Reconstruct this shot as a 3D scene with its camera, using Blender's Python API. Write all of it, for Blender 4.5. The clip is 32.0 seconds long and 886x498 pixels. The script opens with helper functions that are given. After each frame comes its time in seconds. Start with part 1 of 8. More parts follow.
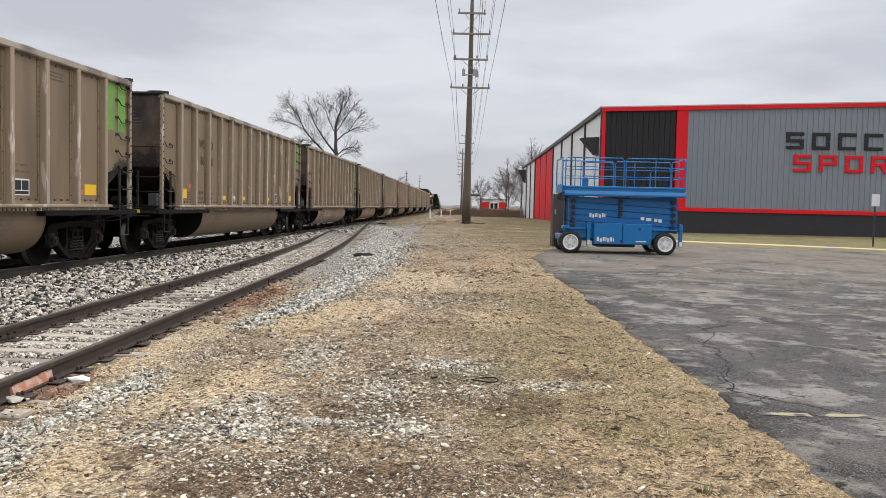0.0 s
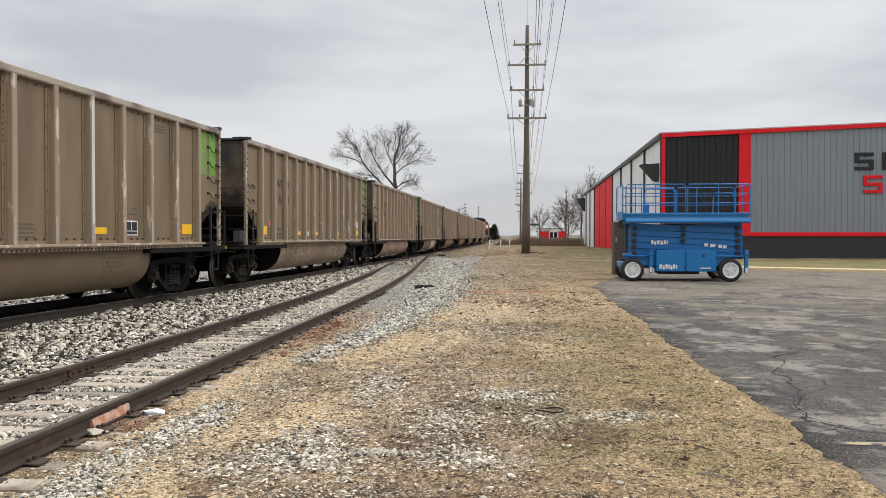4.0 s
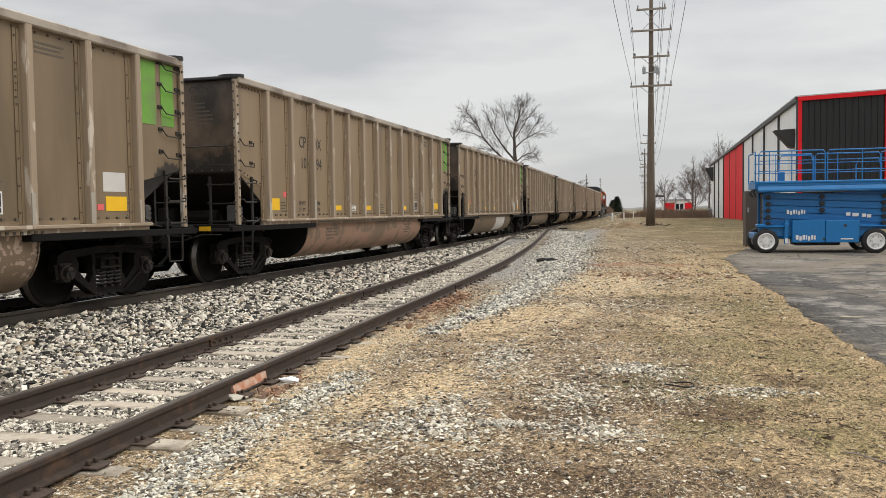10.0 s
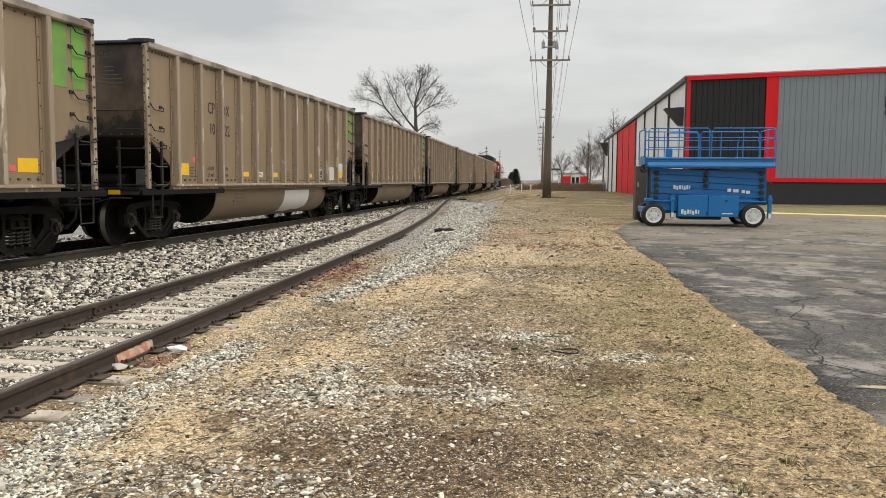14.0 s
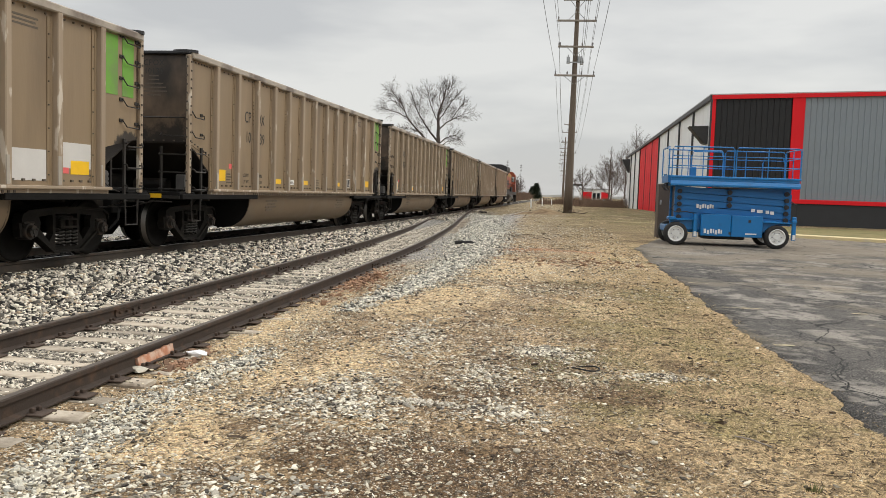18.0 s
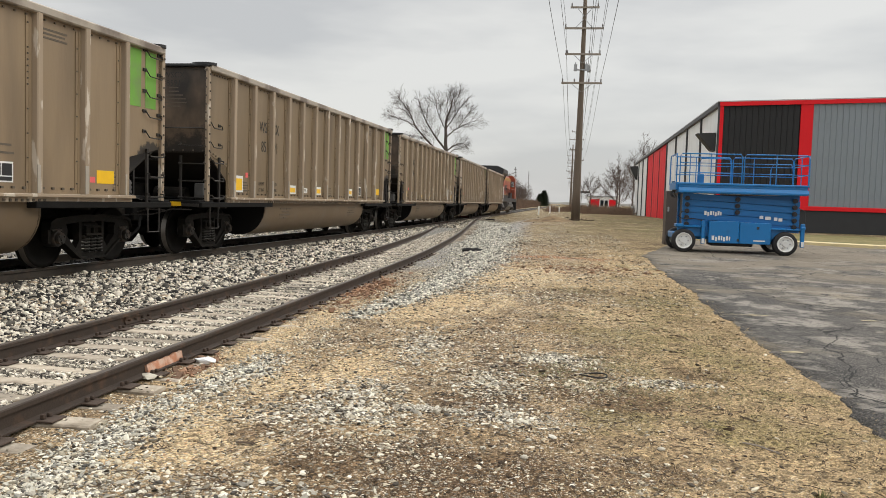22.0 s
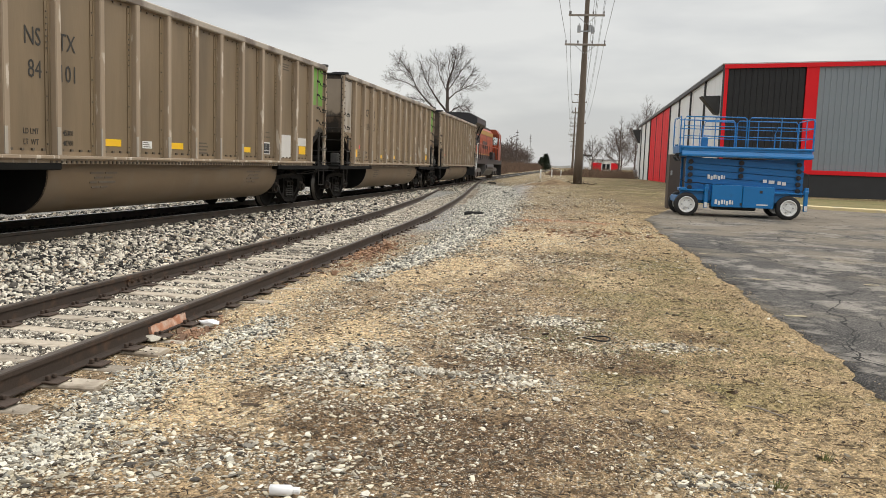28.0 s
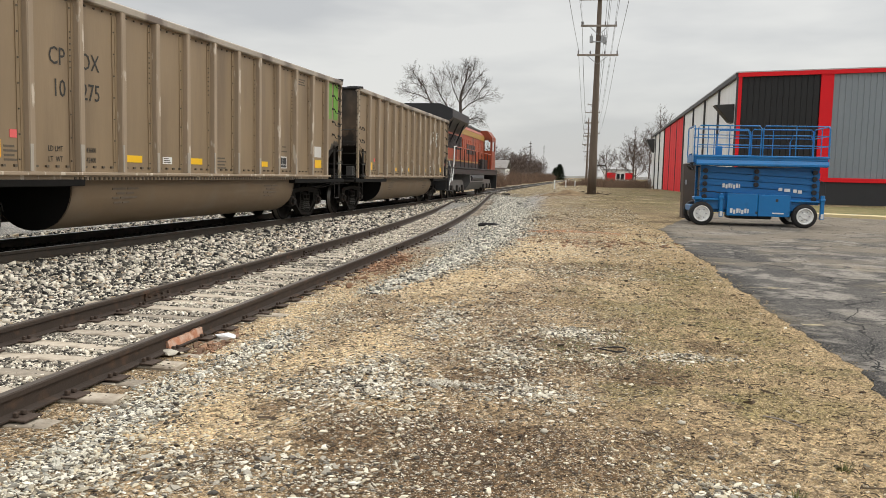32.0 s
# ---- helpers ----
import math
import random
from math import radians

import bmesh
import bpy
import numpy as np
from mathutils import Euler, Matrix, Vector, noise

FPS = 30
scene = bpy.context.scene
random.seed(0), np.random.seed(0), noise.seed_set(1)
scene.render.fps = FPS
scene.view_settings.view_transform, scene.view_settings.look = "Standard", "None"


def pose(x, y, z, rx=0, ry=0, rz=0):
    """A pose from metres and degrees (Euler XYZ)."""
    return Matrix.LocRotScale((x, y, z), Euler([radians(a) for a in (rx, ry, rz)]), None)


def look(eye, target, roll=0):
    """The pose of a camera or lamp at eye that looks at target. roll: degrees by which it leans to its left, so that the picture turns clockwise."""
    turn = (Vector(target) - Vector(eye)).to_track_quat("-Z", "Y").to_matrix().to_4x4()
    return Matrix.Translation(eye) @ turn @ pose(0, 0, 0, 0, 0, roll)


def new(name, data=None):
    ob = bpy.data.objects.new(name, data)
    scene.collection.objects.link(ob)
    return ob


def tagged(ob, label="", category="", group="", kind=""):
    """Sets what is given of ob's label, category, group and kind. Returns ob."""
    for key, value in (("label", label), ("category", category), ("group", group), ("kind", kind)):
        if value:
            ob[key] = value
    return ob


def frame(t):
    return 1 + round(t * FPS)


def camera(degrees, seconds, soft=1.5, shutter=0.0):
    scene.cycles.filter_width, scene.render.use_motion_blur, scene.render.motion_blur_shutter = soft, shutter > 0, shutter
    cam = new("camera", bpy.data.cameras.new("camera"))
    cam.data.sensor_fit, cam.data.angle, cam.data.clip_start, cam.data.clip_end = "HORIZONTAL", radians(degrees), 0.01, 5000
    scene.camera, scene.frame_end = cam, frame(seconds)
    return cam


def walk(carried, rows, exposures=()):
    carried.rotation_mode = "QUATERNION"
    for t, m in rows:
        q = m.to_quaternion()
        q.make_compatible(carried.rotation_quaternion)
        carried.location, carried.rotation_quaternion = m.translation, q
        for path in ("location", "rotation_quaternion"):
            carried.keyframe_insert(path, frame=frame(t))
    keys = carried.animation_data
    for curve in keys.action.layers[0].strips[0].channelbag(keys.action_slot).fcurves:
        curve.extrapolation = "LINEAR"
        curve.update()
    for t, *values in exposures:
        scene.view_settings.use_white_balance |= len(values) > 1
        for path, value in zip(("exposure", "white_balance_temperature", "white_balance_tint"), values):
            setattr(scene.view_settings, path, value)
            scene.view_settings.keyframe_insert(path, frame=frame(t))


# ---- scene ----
cam = camera(57.17, 32.0, soft=0.15)


def aim(x, y, z, yaw, pitch, roll):
    """A camera pose from a place and degrees of yaw (to the left of +y), pitch (up) and roll."""
    a, p = radians(yaw), radians(pitch)
    way = Vector((-math.sin(a) * math.cos(p), math.cos(a) * math.cos(p), math.sin(p)))
    eye = Vector((x, y, z))
    return look(eye, eye + way, roll)


# seconds, x, y, z, yaw, pitch, roll
PATH = [
    (0, 0.027, 0.078, 1.674, 0.337, -3.002, 1.292),
    (0.5, 0.022, 0.007, 1.673, 0.637, -2.870, 0.772),
    (1, 0.025, 0.009, 1.680, 0.991, -2.418, 0.296),
    (1.5, 0.024, 0.003, 1.683, 1.629, -1.976, -0.139),
    (2, 0.032, 0.007, 1.683, 2.391, -1.482, -0.482),
    (2.5, 0.025, -0.005, 1.682, 3.228, -1.071, -0.520),
    (3, 0.021, -0.001, 1.686, 3.955, -0.855, -0.398),
    (3.5, 0.011, -0.010, 1.684, 4.440, -0.811, -0.156),
    (5.5, 0.012, 0.009, 1.675, 4.527, -1.412, 0.337),
    (6, 0.007, 0.012, 1.673, 4.670, -1.544, 0.456),
    (6.5, 0.010, 0.017, 1.673, 4.934, -1.636, 0.498),
    (7, 0.002, 0.011, 1.673, 5.506, -1.764, 0.579),
    (7.5, -0.003, 0.004, 1.677, 6.427, -1.956, 0.509),
    (8, -0.010, 0.010, 1.671, 7.627, -2.159, 0.308),
    (8.5, -0.016, -0.022, 1.674, 9.061, -2.340, 0.120),
    (9, -0.019, -0.015, 1.669, 10.636, -2.472, -0.188),
    (9.5, -0.023, 0.027, 1.662, 11.982, -2.541, -0.557),
    (10, -0.022, 0.005, 1.661, 13.051, -2.643, -0.788),
    (10.5, -0.012, -0.019, 1.659, 13.020, -3.136, -0.872),
    (11, -0.016, -0.007, 1.659, 12.449, -3.663, -0.679),
    (11.5, -0.007, 0.009, 1.651, 11.796, -4.087, -0.439),
    (12, -0.011, -0.014, 1.659, 11.149, -4.353, -0.171),
    (12.5, -0.007, -0.030, 1.657, 10.334, -4.507, -0.065),
    (13, 0.009, -0.025, 1.657, 9.047, -4.620, 0.043),
    (13.5, 0.038, -0.008, 1.653, 7.207, -4.685, 0.134),
    (14, 0.041, -0.017, 1.653, 6.007, -4.798, 0.384),
    (14.5, 0.040, -0.013, 1.654, 5.441, -4.823, 0.584),
    (16.5, 0.015, 0.006, 1.654, 7.057, -4.120, 1.250),
    (17, 0.008, 0.003, 1.656, 7.221, -4.040, 1.510),
    (17.5, 0.004, 0.006, 1.653, 7.286, -4.000, 1.731),
    (18, -0.001, 0.007, 1.655, 7.339, -3.988, 1.962),
    (18.5, 0.005, 0.001, 1.652, 7.409, -3.949, 1.964),
    (19, 0.002, 0.001, 1.654, 7.511, -3.948, 2.027),
    (19.5, 0.001, -0.006, 1.656, 7.567, -3.952, 2.026),
    (20, -0.001, -0.017, 1.652, 7.559, -3.919, 2.146),
    (20.5, 0.003, -0.008, 1.653, 7.505, -3.896, 2.134),
    (21, 0.009, -0.010, 1.651, 7.527, -3.780, 2.079),
    (21.5, 0.005, -0.019, 1.653, 7.654, -3.626, 1.996),
    (22, 0.006, -0.020, 1.652, 7.899, -3.470, 1.832),
    (22.5, 0.008, -0.015, 1.653, 8.186, -3.439, 1.753),
    (23, 0.000, -0.012, 1.649, 8.321, -3.561, 1.660),
    (23.5, 0.005, -0.007, 1.651, 8.422, -3.881, 1.594),
    (24, -0.005, -0.004, 1.651, 8.428, -4.323, 1.489),
    (24.5, -0.012, 0.006, 1.650, 8.407, -4.795, 1.386),
    (25, -0.012, 0.006, 1.649, 8.387, -5.194, 1.334),
    (25.5, -0.009, 0.015, 1.646, 8.386, -5.495, 1.298),
    (27.5, -0.019, 0.012, 1.642, 7.908, -6.024, 1.835),
    (28, -0.023, 0.012, 1.643, 7.889, -6.048, 1.988),
    (28.5, -0.020, 0.012, 1.643, 8.001, -5.979, 2.068),
    (29, -0.020, 0.010, 1.642, 8.176, -5.798, 2.039),
    (29.5, -0.018, 0.000, 1.649, 8.375, -5.676, 1.960),
    (30, -0.019, 0.004, 1.644, 8.465, -5.551, 1.810),
    (30.5, -0.018, -0.000, 1.645, 8.528, -5.578, 1.709),
    (31, -0.020, 0.004, 1.645, 8.550, -5.601, 1.641),
    (31.5, -0.018, 0.003, 1.648, 8.666, -5.530, 1.514),
    (32, -0.017, -0.009, 1.650, 8.944, -5.260, 1.328),
]
# seconds, stops, kelvin, tint: the camera warms its picture in the first ten seconds
EXPOSURES = [(0, 0.0, 6450, 11), (3, 0.0, 6590, 10), (6, 0.0, 6720, 10), (9, 0.0, 6800, 9), (12, 0.0, 6950, 8), (32, 0.0, 6950, 8)]
walk(cam, [(row[0], aim(*row[1:])) for row in PATH], EXPOSURES)

# ---- world and light: a bright overcast winter sky ----
world = bpy.data.worlds.new("overcast")
scene.world = world
world.use_nodes = True
wn, wl = world.node_tree.nodes, world.node_tree.links
wn.clear()
w_out = wn.new("ShaderNodeOutputWorld")
w_bg = wn.new("ShaderNodeBackground")
w_sky = wn.new("ShaderNodeTexSky")
w_sky.sky_type, w_sky.sun_disc = "NISHITA", False
w_sky.sun_elevation, w_sky.sun_rotation = radians(38), radians(60)
w_geo = wn.new("ShaderNodeTexCoord")
w_map = wn.new("ShaderNodeMapping")
w_map.inputs["Scale"].default_value = (1.0, 1.0, 4.2)
w_noise = wn.new("ShaderNodeTexNoise")
w_noise.inputs["Scale"].default_value = 2.1
w_noise.inputs["Detail"].default_value = 5.0
w_noise.inputs["Roughness"].default_value = 0.5
w_ramp = wn.new("ShaderNodeValToRGB")
w_ramp.color_ramp.elements[0].position, w_ramp.color_ramp.elements[0].color = 0.40, (0.54, 0.56, 0.605, 1)
w_ramp.color_ramp.elements[1].position, w_ramp.color_ramp.elements[1].color = 0.58, (0.735, 0.75, 0.78, 1)
w_mix = wn.new("ShaderNodeMixRGB")
w_mix.blend_type, w_mix.inputs[0].default_value = "ADD", 0.012
wl.new(w_geo.outputs["Generated"], w_map.inputs[0])
wl.new(w_map.outputs[0], w_noise.inputs[0])
wl.new(w_noise.outputs[0], w_ramp.inputs[0])
wl.new(w_ramp.outputs[0], w_mix.inputs[1])
wl.new(w_sky.outputs[0], w_mix.inputs[2])
# an overcast sky brightens towards its zenith
w_sep = wn.new("ShaderNodeSeparateXYZ")
w_zen = wn.new("ShaderNodeMapRange")
w_zen.interpolation_type = "SMOOTHSTEP"
for k_, v_ in ((1, 0.22), (2, 1.0), (3, 1.0), (4, 3.0)):
    w_zen.inputs[k_].default_value = v_
w_mul = wn.new("ShaderNodeMixRGB")
w_mul.blend_type, w_mul.inputs[0].default_value = "MULTIPLY", 1.0
wl.new(w_geo.outputs["Generated"], w_sep.inputs[0])
wl.new(w_sep.outputs[2], w_zen.inputs[0])
wl.new(w_mix.outputs[0], w_mul.inputs[1])
wl.new(w_zen.outputs[0], w_mul.inputs[2])
wl.new(w_mul.outputs[0], w_bg.inputs[0])
w_bg.inputs["Strength"].default_value = 0.95
wl.new(w_bg.outputs[0], w_out.inputs[0])

sun = new("sun", bpy.data.lights.new("sun", "SUN"))
sun.data.energy, sun.data.angle, sun.data.color = 1.2, radians(40), (1.0, 0.97, 0.92)
sun.matrix_world = look((60, 30, 60), (0, 20, 0))
scene.view_settings.exposure = 0.0

# ---- materials ----
def mat(name, color, rough=0.7, metal=0.0, var=0.12, scale=6.0, bump=0.0, bump_scale=60.0, stain=None, stain_scale=1.2,
        stain_cut=(0.5, 0.7), streak=1.0, island=0.0, rand=0.0, spec=0.5, fine=0.35):
    """A procedural surface: a base colour varied at two scales, stains with a shape of their own, and fine relief."""
    m = bpy.data.materials.new(name)
    m.use_nodes = True
    n, l = m.node_tree.nodes, m.node_tree.links
    b = n["Principled BSDF"]
    b.inputs["Roughness"].default_value, b.inputs["Metallic"].default_value = rough, metal
    b.inputs["Specular IOR Level"].default_value = spec
    co = n.new("ShaderNodeTexCoord")
    mp = n.new("ShaderNodeMapping")
    mp.inputs["Scale"].default_value = (1, 1, 1 / streak)
    l.new(co.outputs["Object"], mp.inputs[0])

    def tex(s, detail=4.0):
        t = n.new("ShaderNodeTexNoise")
        t.inputs["Scale"].default_value, t.inputs["Detail"].default_value = s, detail
        l.new(mp.outputs[0], t.inputs[0])
        return t.outputs[0]

    def math_node(op, a, c):
        x = n.new("ShaderNodeMath")
        x.operation = op
        for i, v in enumerate((a, c)):
            if isinstance(v, (int, float)):
                x.inputs[i].default_value = v
            else:
                l.new(v, x.inputs[i])
        return x.outputs[0]

    big, small = tex(scale), tex(scale * 9.0, 6.0)
    v = math_node("ADD", math_node("MULTIPLY", math_node("SUBTRACT", big, 0.5), var * 3.0),
                  math_node("MULTIPLY", math_node("SUBTRACT", small, 0.5), var * 3.0 * fine))
    if island:
        g = n.new("ShaderNodeNewGeometry")
        v = math_node("ADD", v, math_node("MULTIPLY", math_node("SUBTRACT", g.outputs["Random Per Island"], 0.5), island * 2))
    if rand:
        o = n.new("ShaderNodeObjectInfo")
        v = math_node("ADD", v, math_node("MULTIPLY", math_node("SUBTRACT", o.outputs["Random"], 0.5), rand * 2))
    v = math_node("MAXIMUM", math_node("ADD", v, 1.0), 0.12)
    mul = n.new("ShaderNodeMixRGB")
    mul.blend_type, mul.inputs[0].default_value = "MULTIPLY", 1.0
    mul.inputs[1].default_value = (*color, 1)
    l.new(v, mul.inputs[2])
    out = mul.outputs[0]
    if stain:
        r = n.new("ShaderNodeValToRGB")
        r.color_ramp.elements[0].position, r.color_ramp.elements[1].position = stain_cut
        l.new(tex(stain_scale, 7.0), r.inputs[0])
        s = n.new("ShaderNodeMixRGB")
        l.new(r.outputs[0], s.inputs[0])
        l.new(out, s.inputs[1])
        s.inputs[2].default_value = (*stain, 1)
        out = s.outputs[0]
    l.new(out, b.inputs["Base Color"])
    if bump:
        bp = n.new("ShaderNodeBump")
        bp.inputs["Strength"].default_value, bp.inputs["Distance"].default_value = bump, 0.02
        l.new(tex(bump_scale, 5.0), bp.inputs["Height"])
        l.new(bp.outputs[0], b.inputs["Normal"])
    return m


def blend(name, layers, bump=0.5, bump_scale=40.0, rough=0.95):
    """Ground: colours laid over one another where noise, or a ramp along one axis, says. layers: (colour, scale, low, high)."""
    m = bpy.data.materials.new(name)
    m.use_nodes = True
    n, l = m.node_tree.nodes, m.node_tree.links
    b = n["Principled BSDF"]
    b.inputs["Roughness"].default_value, b.inputs["Specular IOR Level"].default_value = rough, 0.25
    co = n.new("ShaderNodeTexCoord")
    out = None
    for k, (color, scale, lo, hi) in enumerate(layers):
        if out is None:
            rgb = n.new("ShaderNodeRGB")
            rgb.outputs[0].default_value = (*color, 1)
            out = rgb.outputs[0]
            continue
        mp = n.new("ShaderNodeMapping")
        mp.inputs["Location"].default_value = (3.7 * k, 1.9 * k, 5.1 * k)
        l.new(co.outputs["Object"], mp.inputs[0])
        t = n.new("ShaderNodeTexNoise")
        t.inputs["Scale"].default_value, t.inputs["Detail"].default_value = scale, 6.0
        t.inputs["Roughness"].default_value = 0.6
        l.new(mp.outputs[0], t.inputs[0])
        r = n.new("ShaderNodeValToRGB")
        r.color_ramp.elements[0].position, r.color_ramp.elements[1].position = lo, hi
        l.new(t.outputs[0], r.inputs[0])
        s = n.new("ShaderNodeMixRGB")
        l.new(r.outputs[0], s.inputs[0])
        l.new(out, s.inputs[1])
        s.inputs[2].default_value = (*color, 1)
        out = s.outputs[0]
    l.new(out, b.inputs["Base Color"])
    t = n.new("ShaderNodeTexNoise")
    t.inputs["Scale"].default_value, t.inputs["Detail"].default_value = bump_scale, 8.0
    l.new(co.outputs["Object"], t.inputs[0])
    bp = n.new("ShaderNodeBump")
    bp.inputs["Strength"].default_value, bp.inputs["Distance"].default_value = bump, 0.03
    l.new(t.outputs[0], bp.inputs["Height"])
    l.new(bp.outputs[0], b.inputs["Normal"])
    return m


M_TAUPE = mat("car_paint", (0.252, 0.182, 0.111), 0.46, 0.0, 0.13, 0.6, 0.06, 30, (0.145, 0.103, 0.066), 1.3, (0.5, 0.78), 5.0, fine=0.6)
M_TAUPE_DARK = mat("brown_car_paint", (0.200, 0.145, 0.087), 0.48, 0.0, 0.15, 0.6, 0.06, 30, (0.118, 0.085, 0.051), 1.3, (0.48, 0.76), 5.0, fine=0.6)
M_TAUPE_POST = mat("post_paint", (0.315, 0.242, 0.17), 0.5, 0.0, 0.14, 0.9, 0.05, 40, (0.54, 0.47, 0.385), 6.0, (0.585, 0.63), 4.0)
M_CHORD = mat("bare_alloy", (0.42, 0.365, 0.30), 0.45, 0.35, 0.12, 1.4, 0.05, 50, (0.20, 0.16, 0.13), 1.1, (0.5, 0.62), 1.0)
M_TUB = mat("tub_paint", (0.155, 0.108, 0.064), 0.58, 0.0, 0.13, 0.7, 0.06, 30, (0.16, 0.125, 0.09), 1.4, (0.5, 0.75), 1.0)
def soot(m, at, reach, cut):
    """Coal soot with a ragged rim on a car's paint, round a place (along the car from its middle, height)."""
    n, l = m.node_tree.nodes, m.node_tree.links
    b = n["Principled BSDF"]
    base = b.inputs["Base Color"].links[0].from_socket
    co, sep, tex = n.new("ShaderNodeTexCoord"), n.new("ShaderNodeSeparateXYZ"), n.new("ShaderNodeTexNoise")
    tex.inputs["Scale"].default_value, tex.inputs["Detail"].default_value, tex.inputs["Roughness"].default_value = 3.2, 8.0, 0.65
    l.new(co.outputs["Object"], sep.inputs[0])
    l.new(co.outputs["Object"], tex.inputs[0])

    def calc(op, a, c):
        x = n.new("ShaderNodeMath")
        x.operation = op
        for i, v in enumerate((a, c)):
            if isinstance(v, (int, float)):
                x.inputs[i].default_value = v
            else:
                l.new(v, x.inputs[i])
        return x.outputs[0]

    dy = calc("MULTIPLY", calc("SUBTRACT", sep.outputs[1], at[0]), 1 / reach[0])
    dz = calc("MULTIPLY", calc("MAXIMUM", calc("SUBTRACT", sep.outputs[2], at[1]), 0), 1 / reach[1])
    far = calc("SQRT", calc("ADD", calc("MULTIPLY", dy, dy), calc("MULTIPLY", dz, dz)), 0)
    r = n.new("ShaderNodeMapRange")
    r.interpolation_type = "SMOOTHSTEP"
    r.inputs[1].default_value, r.inputs[2].default_value, r.inputs[4].default_value = cut[0], cut[1], 0.93
    l.new(calc("SUBTRACT", calc("MULTIPLY", tex.outputs[0], 2.2), far), r.inputs[0])
    mix = n.new("ShaderNodeMixRGB")
    mix.inputs[2].default_value = (0.019, 0.0165, 0.014, 1)
    l.new(r.outputs[0], mix.inputs[0])
    l.new(base, mix.inputs[1])
    l.new(mix.outputs[0], b.inputs["Base Color"])


for m_ in (M_TAUPE, M_TAUPE_DARK):
    soot(m_, (7.0, 1.95), (0.42, 0.30), (0.1, 0.38))


def worn_tub(name, color, scale, cut, area, reach):
    """Tub paint that has flaked in specks within broad areas."""
    m = mat(name, (0.19, 0.135, 0.09), 0.6, 0.0, 0.13, 0.7, 0.06, 30, color, scale, cut)
    n, l = m.node_tree.nodes, m.node_tree.links
    co = n.new("ShaderNodeTexCoord")
    t = n.new("ShaderNodeTexNoise")
    t.inputs["Scale"].default_value, t.inputs["Detail"].default_value = area, 3.0
    l.new(co.outputs["Object"], t.inputs[0])
    r = n.new("ShaderNodeMapRange")
    r.inputs[1].default_value, r.inputs[2].default_value = reach
    l.new(t.outputs[0], r.inputs[0])
    mix = n["Principled BSDF"].inputs["Base Color"].links[0].from_node
    k = n.new("ShaderNodeMath")
    k.operation = "MULTIPLY"
    l.new(mix.inputs[0].links[0].from_socket, k.inputs[0])
    l.new(r.outputs[0], k.inputs[1])
    l.new(k.outputs[0], mix.inputs[0])
    return m


M_TUB_WORN = worn_tub("flaking_tub", (0.42, 0.31, 0.235), 11.0, (0.54, 0.57), 0.5, (0.46, 0.54))
M_TUB_PINK = worn_tub("pink_worn_tub", (0.33, 0.20, 0.14), 3.0, (0.40, 0.48), 0.45, (0.38, 0.46))
M_BLACK = mat("soot_black", (0.011, 0.0105, 0.010), 0.85, 0.0, 0.25, 3.0, 0.15, 40, spec=0.15)
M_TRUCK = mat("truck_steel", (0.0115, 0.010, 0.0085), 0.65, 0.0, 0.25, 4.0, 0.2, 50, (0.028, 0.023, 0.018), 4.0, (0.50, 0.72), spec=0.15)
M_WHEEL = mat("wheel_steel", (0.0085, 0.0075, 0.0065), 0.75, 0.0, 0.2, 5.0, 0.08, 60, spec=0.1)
M_TREAD = mat("wheel_tread", (0.12, 0.11, 0.10), 0.38, 0.9, 0.1, 8.0)
M_GREEN = mat("green_panel", (0.14, 0.335, 0.045), 0.55, 0.0, 0.10, 1.5, 0.04, 40, (0.16, 0.22, 0.09), 2.0, (0.52, 0.75))
M_YELLOW = mat("yellow_tape", (0.85, 0.50, 0.02), 0.4, 0.0, 0.05, 10)
M_WHITE = mat("white_paint", (0.72, 0.72, 0.70), 0.5, 0.0, 0.05, 4)
M_PATCH = mat("repaint_patch", (0.58, 0.56, 0.53), 0.6, 0.0, 0.06, 3)
M_INK = mat("black_stencil", (0.035, 0.033, 0.03), 0.7, 0.0, 0.2, 20)
M_FADED = mat("faded_stencil", (0.11, 0.088, 0.065), 0.7, 0.0, 0.2, 20)
M_PINK = mat("red_tag", (0.75, 0.13, 0.13), 0.5, 0.0, 0.05, 10)
M_RAIL_MAIN = mat("oily_rail", (0.045, 0.035, 0.026), 0.7, 0.1, 0.2, 4, 0.15, 60, (0.075, 0.048, 0.032), 5.0, (0.52, 0.72))
M_RAIL = mat("rusty_rail", (0.042, 0.028, 0.020), 0.75, 0.1, 0.2, 4, 0.15, 60, (0.095, 0.052, 0.03), 6.0, (0.55, 0.75))
M_RAILTOP = mat("worn_railhead", (0.12, 0.10, 0.085), 0.5, 0.5, 0.15, 5)
M_MAINTOP = mat("polished_railhead", (0.38, 0.37, 0.36), 0.28, 0.9, 0.08, 6)
M_TIE = mat("weathered_tie", (0.42, 0.36, 0.285), 0.95, 0.0, 0.22, 2.0, 0.5, 30, (0.138, 0.105, 0.070), 3.0, (0.5, 0.72), 1.0, rand=0.28, fine=0.8)
# ties under the train: its shade is put into their near-black colour
M_TIE_MAIN = mat("shaded_tie", (0.022, 0.019, 0.016), 0.95, 0.0, 0.25, 3.0, 0.4, 30, rand=0.2)
M_PLATE = mat("tie_plate", (0.058, 0.038, 0.027), 0.85, 0.1, 0.25, 9, 0.2, 60)


